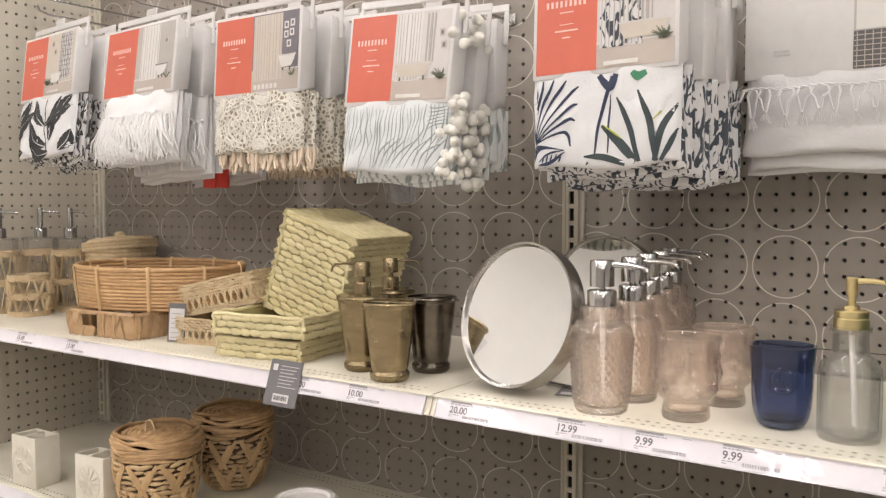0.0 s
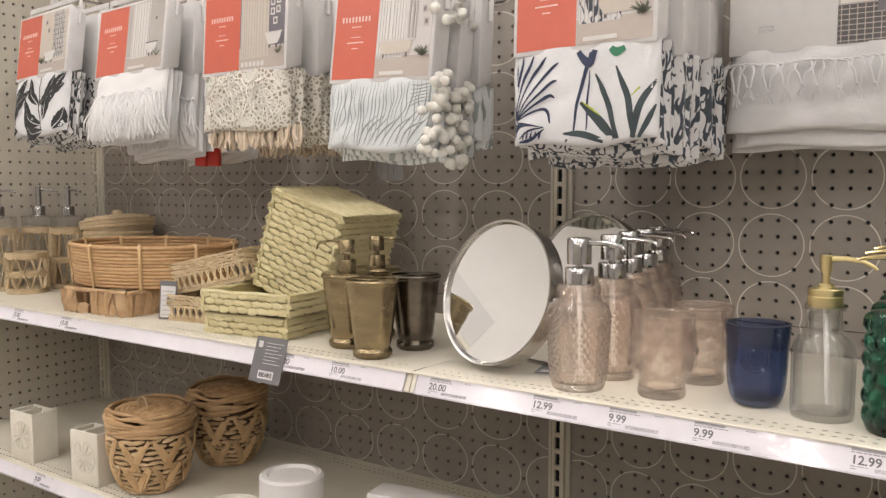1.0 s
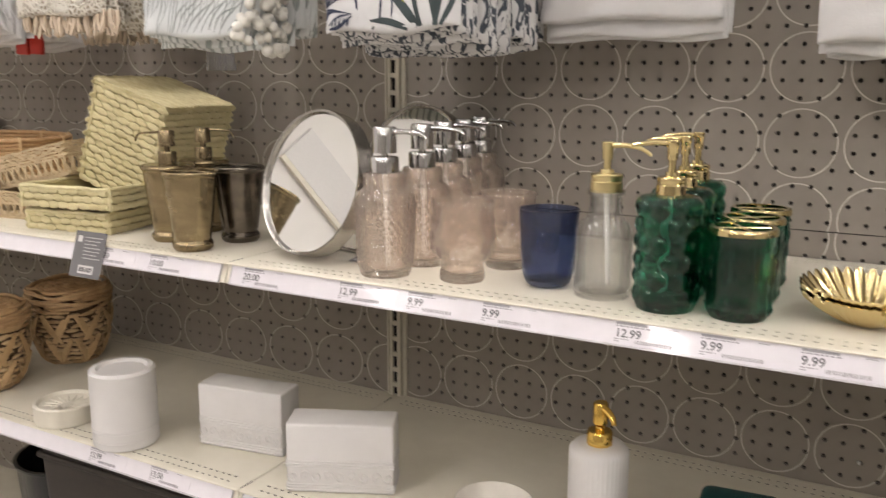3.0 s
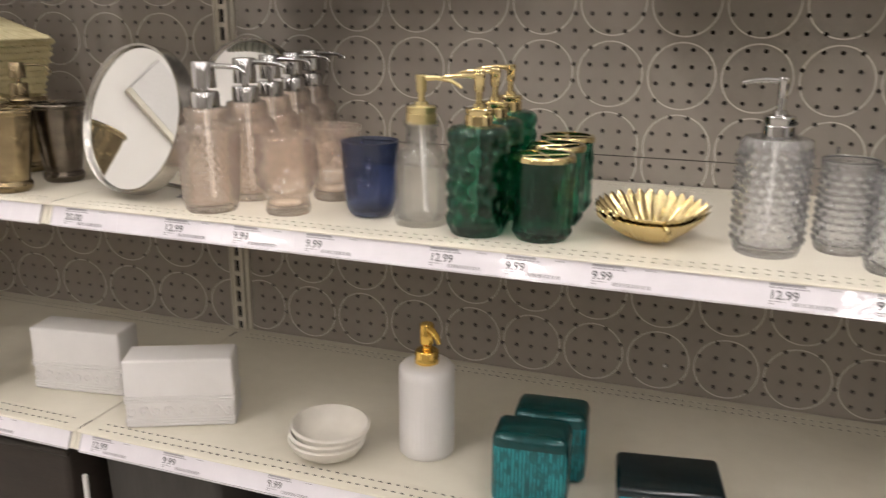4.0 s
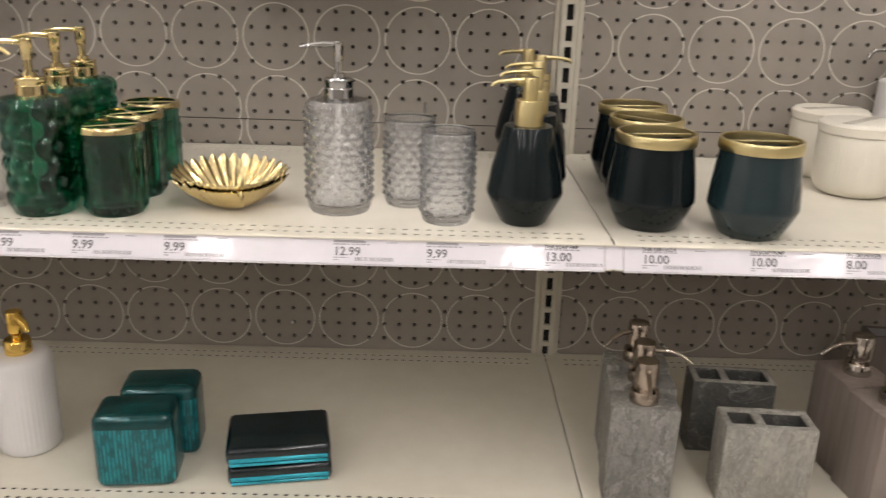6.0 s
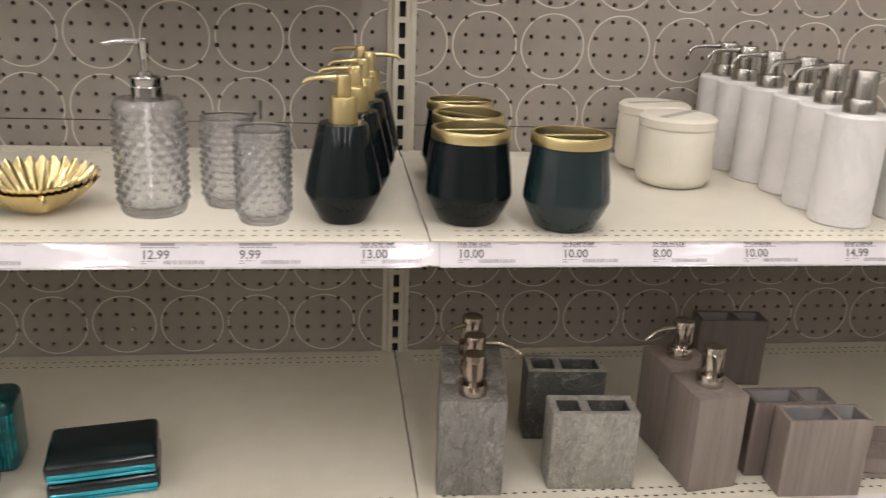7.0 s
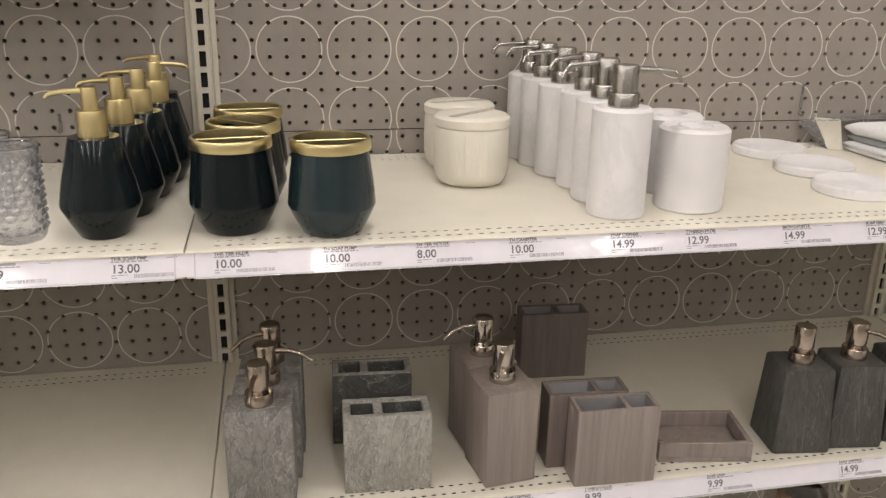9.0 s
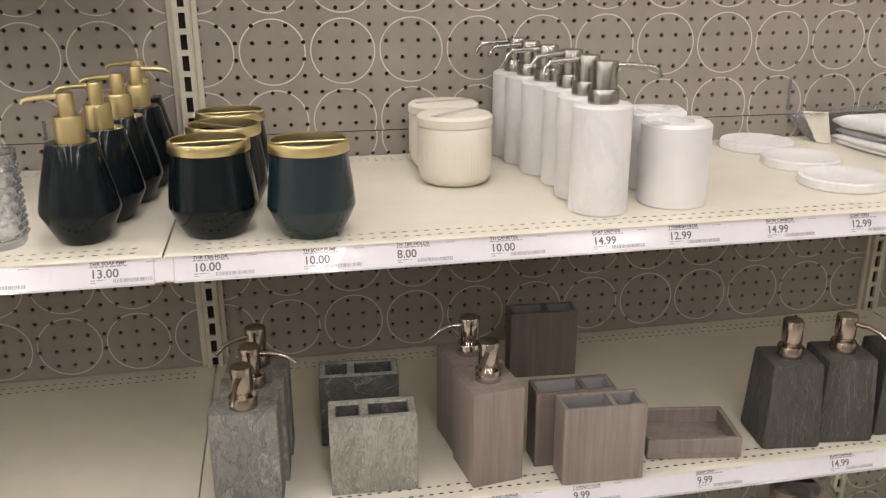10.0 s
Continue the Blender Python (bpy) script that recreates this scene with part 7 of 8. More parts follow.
def pillow(w, z0, z1, thick, seed, puff=0.006):
    """Front of a folded cloth: returns its surface y(x, z) and a mesh that rolls under at the bottom."""
    r1, r2 = seed * 1.7 % 6.28, seed * 2.9 % 6.28

    def face(x, z):
        u, f = x / (w / 2), (z - z0) / (z1 - z0)
        side = max(0.0, 1 - abs(u) ** 6)
        y = -thick / 2 - puff * (max(0.0, math.sin(math.pi * min(1.0, max(0.0, f * 0.85 + 0.12)))) ** 0.7) * side ** 0.5
        y += 0.0016 * math.sin(9 * u + 4 * f + r1) + 0.0011 * math.sin(17 * f - 6 * u + r2)
        return y + 0.008 * abs(u) ** 7

    bm = bmesh.new()
    nx, nz = 30, 18
    sag = lambda u: 0.003 * math.sin(4 * u + r1) - 0.003 * (1 - u * u)
    rows = []
    for j in range(nz + 1):
        f = 1 - j / nz
        z = z0 + 0.009 + (z1 - z0 - 0.009) * f
        wide = 1 + 0.02 * math.sin(3 * f + r2) + 0.03 * (1 - f)
        rows.append([bm.verts.new((w / 2 * wide * (2 * i / nx - 1), face(w / 2 * (2 * i / nx - 1), z), z + sag(2 * i / nx - 1) * (1 - f))) for i in range(nx + 1)])
    for q in range(1, 7):
        a = math.pi * q / 6
        ring = []
        for i in range(nx + 1):
            u = 2 * i / nx - 1
            b = rows[nz][i].co
            depth = thick / 2 - b.y
            ring.append(bm.verts.new((b.x, b.y + depth * (1 - math.cos(a)) / 2, b.z - 0.009 * math.sin(a))))
        rows.append(ring)
    top_back = [bm.verts.new((v.co.x, thick / 2, z1)) for v in rows[0]]
    rows.append(top_back)
    for a, b in zip(rows, rows[1:]):
        for i in range(nx):
            bm.faces.new((a[i], b[i], b[i + 1], a[i + 1]))
    for i in (0, nx):
        bm.faces.new([r[i] for r in rows])
    bmesh.ops.recalc_face_normals(bm, faces=bm.faces)
    return face, bm


def stroke_bm(bm, pts, width, face, taper=(0.35, 1.0, 0.9, 0.3), n=14, lift=0.0009, w=1.0):
    """A brush stroke through pts (x, z), laid on the cloth's face."""
    P = [Vector((p[0], p[1])) for p in pts]
    P = [P[0] * 2 - P[1]] + P + [P[-1] * 2 - P[-2]]
    line = []
    m = len(P) - 3
    for k in range(n + 1):
        g = min(k / n * m, m - 1e-6)
        i, t = int(g), g - int(g)
        a, b, c, d = P[i:i + 4]
        line.append(0.5 * (2 * b + (c - a) * t + (2 * a - 5 * b + 4 * c - d) * t * t + (3 * b - a - 3 * c + d) * t ** 3))
    prev = None
    for k, p in enumerate(line):
        d = (line[min(k + 1, n)] - line[max(k - 1, 0)])
        s = Vector((-d.y, d.x)).normalized()
        g = k / n * (len(taper) - 1)
        i = min(int(g), len(taper) - 2)
        wd = width * (taper[i] + (taper[i + 1] - taper[i]) * (g - i))
        two = []
        for q in (p + s * wd, p - s * wd):
            two.append(bm.verts.new((q.x, face(q.x, q.y) - lift, q.y)))
        if prev:
            bm.faces.new((prev[0], prev[1], two[1], two[0]))
        prev = two


def split_leaf(bm, a, b, width, face, bend=0.15):
    """A pointed leaf from a to b with a pale midrib left free."""
    a, b = Vector(a), Vector(b)
    d = b - a
    s = Vector((-d.y, d.x)).normalized()
    for sd in (-1, 1):
        n = 12
        prev = None
        for k in range(n + 1):
            f = k / n
            c = a + d * f + s * (bend * d.length * math.sin(math.pi * f))
            wd = width * math.sin(math.pi * min(1, f ** 0.85)) ** 0.75 if 0 < f < 1 else 0.0002
            gap = 0.0013 * (1 - f) + 0.0002
            wd = max(wd, gap + 0.0002) * (1 + 0.10 * math.sin(k * 2.3 + sd))
            two = []
            for q in (c + s * (sd * gap), c + s * (sd * wd)):
                two.append(bm.verts.new((q.x, face(q.x, q.y) - 0.0009, q.y)))
            if prev:
                bm.faces.new((prev[0], prev[1], two[1], two[0]))
            prev = two


def card_front(th, kind, w, card_h, yf):
    """Printed card: coral field with plain bars, and a small photo of a bathroom."""
    mg = 0.006
    split = -w / 2 + mg + (w - 2 * mg) * 0.46
    lo_z, hi_z = -card_h + mg, -mg
    part("coral_panel", box_bm(-w / 2 + mg, split, yf - 0.0006, yf - 0.0002, lo_z, hi_z), CORAL, th, "coral printed panel")
    bm = bmesh.new()
    cx = (-w / 2 + mg + split) / 2
    for k in range(9):
        box_bm(cx - 0.030 + k * 0.0068, cx - 0.030 + k * 0.0068 + 0.0034, yf - 0.0009, yf - 0.0006, -0.052, -0.0435, bm=bm)
    for a, b, lo, hi in ((-0.010, 0.010, -0.0605, -0.0590), (-0.010, 0.010, -0.0765, -0.0755), (-0.017, 0.017, -0.0855, -0.0835), (-0.006, 0.006, -0.0945, -0.0930)):
        box_bm(cx + a, cx + b, yf - 0.0009, yf - 0.0006, lo, hi, bm=bm)
    part("print", bm, PINK_PRINT, th)
    walls = {"leaf": PHOTO_BEIGE, "fringe": PHOTO_WALL, "crochet": PHOTO_SLATE, "wave": PHOTO_PALE, "palm": PHOTO_PALE}
    pr = part("photo", box_bm(split, w / 2 - mg, yf - 0.0006, yf - 0.0002, lo_z, hi_z), walls[kind], th, "printed photo of a bathroom")
    pw, ph = w / 2 - mg - split, hi_z - lo_z

    def patch(name, mat, rects, level):
        for u0, u1, v0, v1 in rects:
            part(name, box_bm(split + pw * u0, split + pw * u1, yf - 0.0006 - 0.0003 * level, yf - 0.0003 - 0.0003 * level, lo_z + ph * v0, lo_z + ph * v1), mat, pr)

    rnd = random.Random(len(kind))
    floor_h = {"leaf": 0.17, "fringe": 0.20, "crochet": 0.26, "wave": 0.24, "palm": 0.24}[kind]
    patch("photo_floor", PHOTO_FLOOR, [(0, 1, 0, floor_h)], 1)
    patch("photo_skirting", PHOTO_LIGHT, [(0, 1, floor_h, floor_h + 0.012)], 1.6)
    # the curtain: cloth with darker pleats
    a0, a1, low = {"leaf": (0.50, 0.93, 0.22), "fringe": (0.14, 0.62, 0.18), "crochet": (0.03, 0.66, 0.14), "wave": (0.03, 0.50, 0.22), "palm": (0.04, 0.60, 0.20)}[kind]
    patch("photo_curtain", {"palm": CLOTH_LEAF_SIDE, "leaf": PHOTO_PALE, "crochet": PHOTO_BEIGE}.get(kind, PHOTO_LIGHT), [(a0, a1, low, 0.985)], 2)
    pleats, u = [], a0 + 0.02
    while u < a1 - 0.02:
        pleats.append((u, u + rnd.uniform(0.008, 0.018), low + 0.01, 0.98))
        u += rnd.uniform(0.045, 0.085)
    patch("photo_pleats", {"leaf": PHOTO_DARK, "crochet": PHOTO_WALL}.get(kind, PHOTO_WALL), pleats, 3)
    if kind == "leaf":
        patch("photo_check", PHOTO_DARK, [(a0, a1, v, v + 0.007) for v in (0.28, 0.36, 0.44, 0.52, 0.60, 0.68, 0.76, 0.84, 0.92)], 3.5)
    # tub with a rolled edge, its feet
    x0, x1 = {"leaf": (0.22, 0.62), "fringe": (0.58, 0.88), "crochet": (0.60, 0.96), "wave": (0.06, 0.70), "palm": (0.30, 0.94)}[kind]
    zt = floor_h + 0.17
    bm = bmesh.new()
    base = [(x0, zt), (x1, zt + 0.02), (x1 - 0.03, zt - 0.06), (x1 - 0.09, zt - 0.14), (x0 + 0.07, zt - 0.15), (x0 + 0.02, zt - 0.07)]
    bm.faces.new([bm.verts.new((split + pw * u, yf - 0.0022, lo_z + ph * v)) for u, v in base][::-1])
    part("photo_tub", bm, PHOTO_BEIGE if kind in ("wave", "palm") else PHOTO_LIGHT, pr)
    patch("photo_tub_edge", PHOTO_SLATE if kind == "fringe" else PHOTO_PALE, [(x0 - 0.01, x1 + 0.01, zt - 0.004, zt + 0.014)], 6)
    patch("photo_feet", PHOTO_DARK, [(x0 + 0.08, x0 + 0.11, zt - 0.19, zt - 0.15), (x1 - 0.13, x1 - 0.10, zt - 0.19, zt - 0.14)], 6)
    # mat on the floor, pictures and a window
    patch("photo_mat", PHOTO_LIGHT, [(0.06 + 0.09 * k, 0.12 + 0.09 * k, 0.03, 0.09) for k in range(6)] if kind == "crochet" else [(0.10, 0.55, 0.03, 0.07)], 4)
    spots = {"crochet": ((0.74, 0.70), (0.86, 0.72), (0.74, 0.82), (0.87, 0.84), (0.80, 0.58)), "leaf": ((0.22, 0.84), (0.32, 0.70)), "fringe": ((0.80, 0.72),), "wave": ((0.86, 0.74), (0.90, 0.60)), "palm": ((0.84, 0.80), (0.74, 0.66))}[kind]
    patch("photo_frame", PHOTO_LIGHT if kind == "crochet" else PHOTO_FLOOR, [(u - 0.045, u + 0.045, v - 0.045, v + 0.045) for u, v in spots], 2)
    patch("photo_picture", PHOTO_SLATE, [(u - 0.022, u + 0.022, v - 0.025, v + 0.025) for u, v in spots], 3)
    if kind in ("wave", "palm"):
        patch("photo_drape", PHOTO_CHECK, [(0.58, 0.61, 0.40, 0.97), (0.64, 0.68, 0.38, 0.97), (0.71, 0.73, 0.42, 0.97)], 2.5)
    bm = bmesh.new()
    for k in range(26 if kind in ("wave", "palm", "leaf") else 8):
        a = rnd.uniform(0.3, 2.8)
        c = Vector((split + pw * (0.88 if kind != "leaf" else 0.14), lo_z + ph * (0.22 if kind in ("wave", "palm") else 0.16)))
        e = c + Vector((math.cos(a), math.sin(a))) * rnd.uniform(0.006, 0.022)
        e.x = max(split + 0.001, min(e.x, w / 2 - mg - 0.001))
        stroke_bm(bm, [c, (c + e) / 2 + Vector((0.001, 0.001)), e], 0.0012, lambda x, z: yf - 0.0020, n=4)
    part("photo_plant", bm, PHOTO_PLANT, pr)


def curtain_pack(x, y, ztop, kind, label, w=0.2, turn=0.0, card_h=0.148, cloth_h=0.12, dpt=0.036, front=True, pitch=0.0, seed=1, sag=0.0):
    """A folded shower curtain in a card sleeve on a white plastic hanger; the top of the sleeve hangs at ztop."""
    th = thing("shower_curtain", pose(x, y, ztop, pitch, turn, 0), label, "shower curtain", "hanging shower curtains")
    # hanger: an open bar over the sleeve, an arm at each side
    bm = box_bm(-w / 2 + 0.004, w / 2 + 0.010, -0.0018, 0.0018, 0.014, 0.026, 0.0016, 2)
    box_bm(w / 2 + 0.0015, w / 2 + 0.010, -0.0018, 0.0018, -0.040, 0.0142, 0.0016, 2, bm)
    box_bm(-w / 2 + 0.004, -w / 2 + 0.011, -0.0018, 0.0018, 0.000, 0.0142, 0.0016, 2, bm)
    box_bm(-0.016, 0.016, -0.0018, 0.0018, 0.0262, 0.040, 0.0016, 2, bm)
    part("hanger", bm, PLASTIC_WHITE, th, "white plastic hanger")
    bm = box_bm(-w / 2, w / 2, -dpt / 2 - 0.001, dpt / 2 + 0.001, -card_h, 0, 0.0025, 2)
    for v in bm.verts:
        if v.co.y > 0:
            v.co.z += 0.012 * (1 if v.co.z < -card_h / 2 else -1)
    part("card_sleeve", bm, CARD_WHITE, th, "white card sleeve", smooth=30)
    yf = -dpt / 2 - 0.001
    if front and kind != "project":
        card_front(th, kind, w, card_h, yf)
    zb = -card_h - cloth_h
    mats = {"leaf": CLOTH_LEAF, "palm": CLOTH_LEAF, "fringe": CLOTH_FRINGE, "crochet": CLOTH_CROCHET, "wave": CLOTH_WAVE, "project": SATIN}
    sides = {"leaf": CLOTH_BLACK_SIDE, "palm": CLOTH_LEAF_SIDE, "fringe": CLOTH_WHITE, "crochet": CLOTH_CROCHET, "wave": CLOTH_WAVE_SIDE, "project": CLOTH_WHITE}
    face0, bm = pillow(w * 0.985, zb, -card_h + 0.006, 0.014, seed)
    shift = -dpt / 2 + 0.0075
    bmesh.ops.translate(bm, vec=(0, shift, 0), verts=bm.verts)
    part("front_fold", bm, mats[kind] if front else sides[kind], th, smooth=60)
    face = lambda px, pz: face0(px, pz) + shift
    # folds behind the front one, showing at the side and below
    for k in range(3):
        _, bm = pillow(w * (0.965 + 0.012 * k), zb - sag - 0.004 - 0.005 * ((k + seed) % 3), -card_h + 0.006, 0.010, seed + 3 * k + 1, 0.001)
        bmesh.ops.translate(bm, vec=(0.002 + 0.003 * ((k * 2 + seed) % 3), -dpt / 2 + 0.018 + 0.0105 * k, 0), verts=bm.verts)
        part("inner_fold", bm, sides[kind], th, smooth=60)
    rnd = random.Random(seed)
    H = cloth_h
    X = lambda u: u * w
    Z = lambda f: zb + H * f
    if kind == "fringe":
        yc = face(0, Z(0.5))
        bm = bmesh.new()
        for k in range(520 if front else 120):
            xx = rnd.uniform(-w / 2, w / 2) * 0.99
            z0 = Z(0.62) + rnd.uniform(-0.006, 0.006)
            ln = rnd.uniform(0.055, 0.088)
            dx = rnd.gauss(0.006, 0.016)
            yy = face(max(-w * 0.48, min(w * 0.48, xx)), z0) - rnd.uniform(-0.001, 0.007)
            kx = rnd.uniform(-0.006, 0.006)
            tube_bm([(xx, yy, z0), (xx + dx * 0.25 + kx, yy - 0.004, z0 - ln * 0.3), (xx + dx * 0.7 - kx, yy - rnd.uniform(0, 0.008), z0 - ln * 0.68), (xx + dx, yy + rnd.uniform(-0.004, 0.006), z0 - ln)], rnd.uniform(0.0008, 0.0021), 5, bm, taper=[0.8, 1.0, 1.1, 0.6])
        part("fringe", bm, CLOTH_FRINGE, th, "white cotton fringe", smooth=60)
        bm = bmesh.new()
        for k in range(30):
            xx = -w * 0.485 + w * 0.97 * k / 29
            zz = Z(0.66) + 0.003 * math.sin(k * 1.3)
            bmesh.ops.create_icosphere(bm, subdivisions=1, radius=rnd.uniform(0.0032, 0.0048), matrix=Matrix.Translation((xx, face(xx, zz) - 0.002, zz)))
        part("knot_row", bm, CLOTH_FRINGE, th, smooth=60)
    if kind == "crochet" and (front or seed % 2):
        bm = bmesh.new()
        for k in range(90):
            xx = -w / 2 + 0.006 + (w + 0.012) * k / 89
            yy = rnd.uniform(-0.010, 0.014)
            tube_bm([(xx, yy, zb + 0.006), (xx + rnd.uniform(-0.004, 0.006), yy, zb - 0.012), (xx + rnd.uniform(-0.007, 0.010), yy + rnd.uniform(-0.004, 0.004), zb - rnd.uniform(0.020, 0.036))], rnd.uniform(0.0028, 0.0048), 5, bm, taper=[0.8, 1.1, 0.8])
        part("tassel_fringe", bm, CLOTH_PEACH, th, "peach cotton tassels", smooth=60)
    if not front:
        return th
    if kind == "leaf":
        bm = bmesh.new()
        for a, b, wd, bd in (((-0.46, 0.22), (-0.20, 0.68), 0.0115, 0.16), ((0.05, 0.50), (-0.10, 0.95), 0.008, 0.14), ((0.06, 0.50), (0.27, 0.94), 0.008, -0.12), ((0.14, 0.24), (0.49, 0.72), 0.012, 0.16), ((0.11, 0.14), (-0.16, 0.56), 0.012, 0.20), ((0.16, 0.03), (-0.14, 0.22), 0.010, 0.22), ((-0.49, 0.03), (-0.34, 0.08), 0.006, 0.1), ((-0.46, 0.66), (-0.32, 0.94), 0.006, -0.1), ((0.30, 0.66), (0.44, 0.97), 0.008, 0.1), ((0.34, 0.05), (0.48, 0.34), 0.009, -0.15), ((-0.36, 0.70), (-0.24, 0.99), 0.006, 0.1)):
            b = [max(lo, min(hi, p + (q - p) * 1.22)) for p, q, lo, hi in zip(a, b, (-0.48, 0.02), (0.48, 0.99))]
            split_leaf(bm, (X(a[0]), Z(a[1])), (X(b[0]), Z(b[1])), wd * 1.5, face, bd)
        stroke_bm(bm, [(X(0.14), Z(0.06)), (X(0.08), Z(0.4)), (X(0.055), Z(0.7)), (X(0.04), Z(0.97))], 0.0014, face, (1, 1, 1, 1))
        part("leaf_print", bm, BLACK_LEAF, th, "printed black leaves")
    elif kind == "palm":
        bm = bmesh.new()
        for ex, ez, bx, bz in ((-0.47, 0.92, -0.49, 0.6), (-0.42, 0.99, -0.46, 0.62), (-0.34, 0.99, -0.42, 0.66), (-0.24, 0.96, -0.36, 0.70), (-0.15, 0.88, -0.30, 0.66), (-0.15, 0.68, -0.28, 0.56), (-0.17, 0.50, -0.29, 0.46), (-0.20, 0.22, -0.28, 0.38)):
            stroke_bm(bm, [(X(-0.475), Z(0.27)), (X(bx), Z(bz)), (X((bx + ex) / 2 + 0.02), Z((bz + ez) / 2 + 0.045)), (X(ex), Z(ez))], 0.0024, face, (0.3, 0.6, 1.0, 0.9, 0.4))
        stroke_bm(bm, [(X(0.08), Z(0.96)), (X(0.02), Z(0.60)), (X(-0.03), Z(0.12))], 0.0028, face, (1.4, 0.9, 0.8, 0.5))
        stroke_bm(bm, [(X(-0.02), Z(0.985)), (X(0.02), Z(0.90)), (X(0.07), Z(0.84)), (X(0.10), Z(0.98))], 0.0042, face, (0.8, 1.1, 1.4, 1.0))
        stroke_bm(bm, [(X(0.07), Z(0.76)), (X(0.065), Z(0.45)), (X(0.06), Z(0.12))], 0.0014, face, (0.4, 1, 1, 0.6))
        for k in range(5):
            stroke_bm(bm, [(X(-0.49), Z(0.06 + 0.02 * k)), (X(-0.46), Z(0.17 + 0.02 * k)), (X(-0.40 + 0.04 * k), Z(0.22 - 0.01 * k))], 0.0011, face)
        stroke_bm(bm, [(X(-0.44), Z(0.03)), (X(-0.34), Z(0.05)), (X(-0.24), Z(0.16))], 0.0024, face, (0.4, 1, 0.9, 0.3))
        stroke_bm(bm, [(X(-0.44), Z(0.07)), (X(-0.35), Z(0.15)), (X(-0.24), Z(0.18))], 0.0016, face, (0.4, 1, 0.9, 0.3))
        for k in range(5):
            stroke_bm(bm, [(X(-0.41 + 0.032 * k), Z(0.05)), (X(-0.40 + 0.032 * k), Z(0.09)), (X(-0.39 + 0.032 * k), Z(0.14))], 0.0014, face)
        part("palm_print", bm, NAVY_LEAF, th, "printed navy palm leaves")
        bm = bmesh.new()
        for pts, wd in ((((0.11, 0.72), (0.19, 0.45), (0.26, 0.02)), 0.0040), (((0.25, 0.78), (0.33, 0.45), (0.37, 0.02)), 0.0042), (((0.49, 0.62), (0.41, 0.38), (0.36, 0.02)), 0.0044), (((0.02, 0.42), (0.14, 0.22), (0.24, 0.02)), 0.0062), (((-0.11, 0.10), (0.03, 0.08), (0.17, 0.0)), 0.0045), (((0.49, 0.36), (0.45, 0.2), (0.40, 0.02)), 0.0032)):
            stroke_bm(bm, [(X(a), Z(b)) for a, b in pts], wd, face, (0.25, 0.9, 1.0, 0.7))
        stroke_bm(bm, [(X(-0.09), Z(0.03)), (X(-0.08), Z(0.015))], 0.003, face, (0.8, 0.8))
        part("grass_print", bm, GREEN_LEAF, th, "printed dark green blades")
        bm = bmesh.new()
        stroke_bm(bm, [(X(0.03), Z(0.43)), (X(0.09), Z(0.35)), (X(0.15), Z(0.27))], 0.0012, face, lift=0.0014)
        stroke_bm(bm, [(X(0.35), Z(0.45)), (X(0.40), Z(0.54))], 0.0012, face, (0.4, 1), lift=0.0014)
        part("lime_print", bm, LIME_LEAF, th, "small lime accents")
        bm = bmesh.new()
        stroke_bm(bm, [(X(0.21), Z(0.98)), (X(0.25), Z(0.93)), (X(0.30), Z(0.97))], 0.005, face, (0.7, 1.2, 0.7))
        part("clover_print", bm, CLOVER, th, "printed green clover")
    elif kind == "crochet":
        bm = bmesh.new()
        for cx, cz, r in ((-0.10, 0.50, 0.044), (0.30, 0.48, 0.038), (-0.44, 0.28, 0.020), (0.10, 0.06, 0.016), (0.46, 0.94, 0.018), (0.10, 0.98, 0.016), (-0.42, 0.85, 0.020)):
            c = Vector((X(cx), Z(cz)))
            ok = lambda q: abs(q.x) < w * 0.49 and Z(0.01) < q.y < Z(1.02)
            for rr in (1.0, 0.80, 0.50, 0.18):
                run = []
                for i in range(37):
                    a = 2 * math.pi * i / 36
                    q = c + Vector((math.cos(a), math.sin(a))) * (r * rr * (1 + 0.05 * math.cos(12 * a) * (rr > 0.9)))
                    if ok(q):
                        run.append((q.x, face(q.x, q.y) - 0.0012, q.y))
                    else:
                        if len(run) > 2:
                            tube_bm(run, 0.0016, 5, bm)
                        run = []
                if len(run) > 2:
                    tube_bm(run, 0.0016, 5, bm)
            for i in range(14):
                a = 2 * math.pi * i / 14
                run = [c + Vector((math.cos(a + s), math.sin(a + s))) * (r * g) for g, s in ((0.18, 0), (0.5, 0.02), (0.8, -0.02), (1.0, 0))]
                if all(ok(q) for q in run):
                    tube_bm([(q.x, face(q.x, q.y) - 0.0012, q.y) for q in run], 0.0013, 5, bm)
        part("crochet_relief", bm, CLOTH_CREAM, th, "crocheted medallions", smooth=60)
    elif kind == "wave":
        bm = bmesh.new()
        for k in range(30):
            u = -0.48 + 0.96 * k / 29
            lo = rnd.choice((0.02, 0.05, 0.30, 0.42)) if u > -0.1 else rnd.choice((0.02, 0.03, 0.25))
            hi = rnd.choice((0.99, 0.99, 0.93))
            sway = rnd.uniform(-0.02, 0.02)
            stroke_bm(bm, [(X(u), Z(hi)), (X(u + sway), Z(hi * 0.66 + lo * 0.34)), (X(u - sway * 0.5), Z(hi * 0.33 + lo * 0.67)), (X(max(-0.49, u + sway - 0.05)), Z(lo))], rnd.uniform(0.0007, 0.0013), face)
        for k in range(10):
            u = -0.15 + 0.06 * k
            stroke_bm(bm, [(X(min(u + 0.20, 0.49)), Z(rnd.uniform(0.4, 0.58))), (X(u + 0.08), Z(0.28)), (X(u), Z(0.04))], rnd.uniform(0.0008, 0.0016), face)
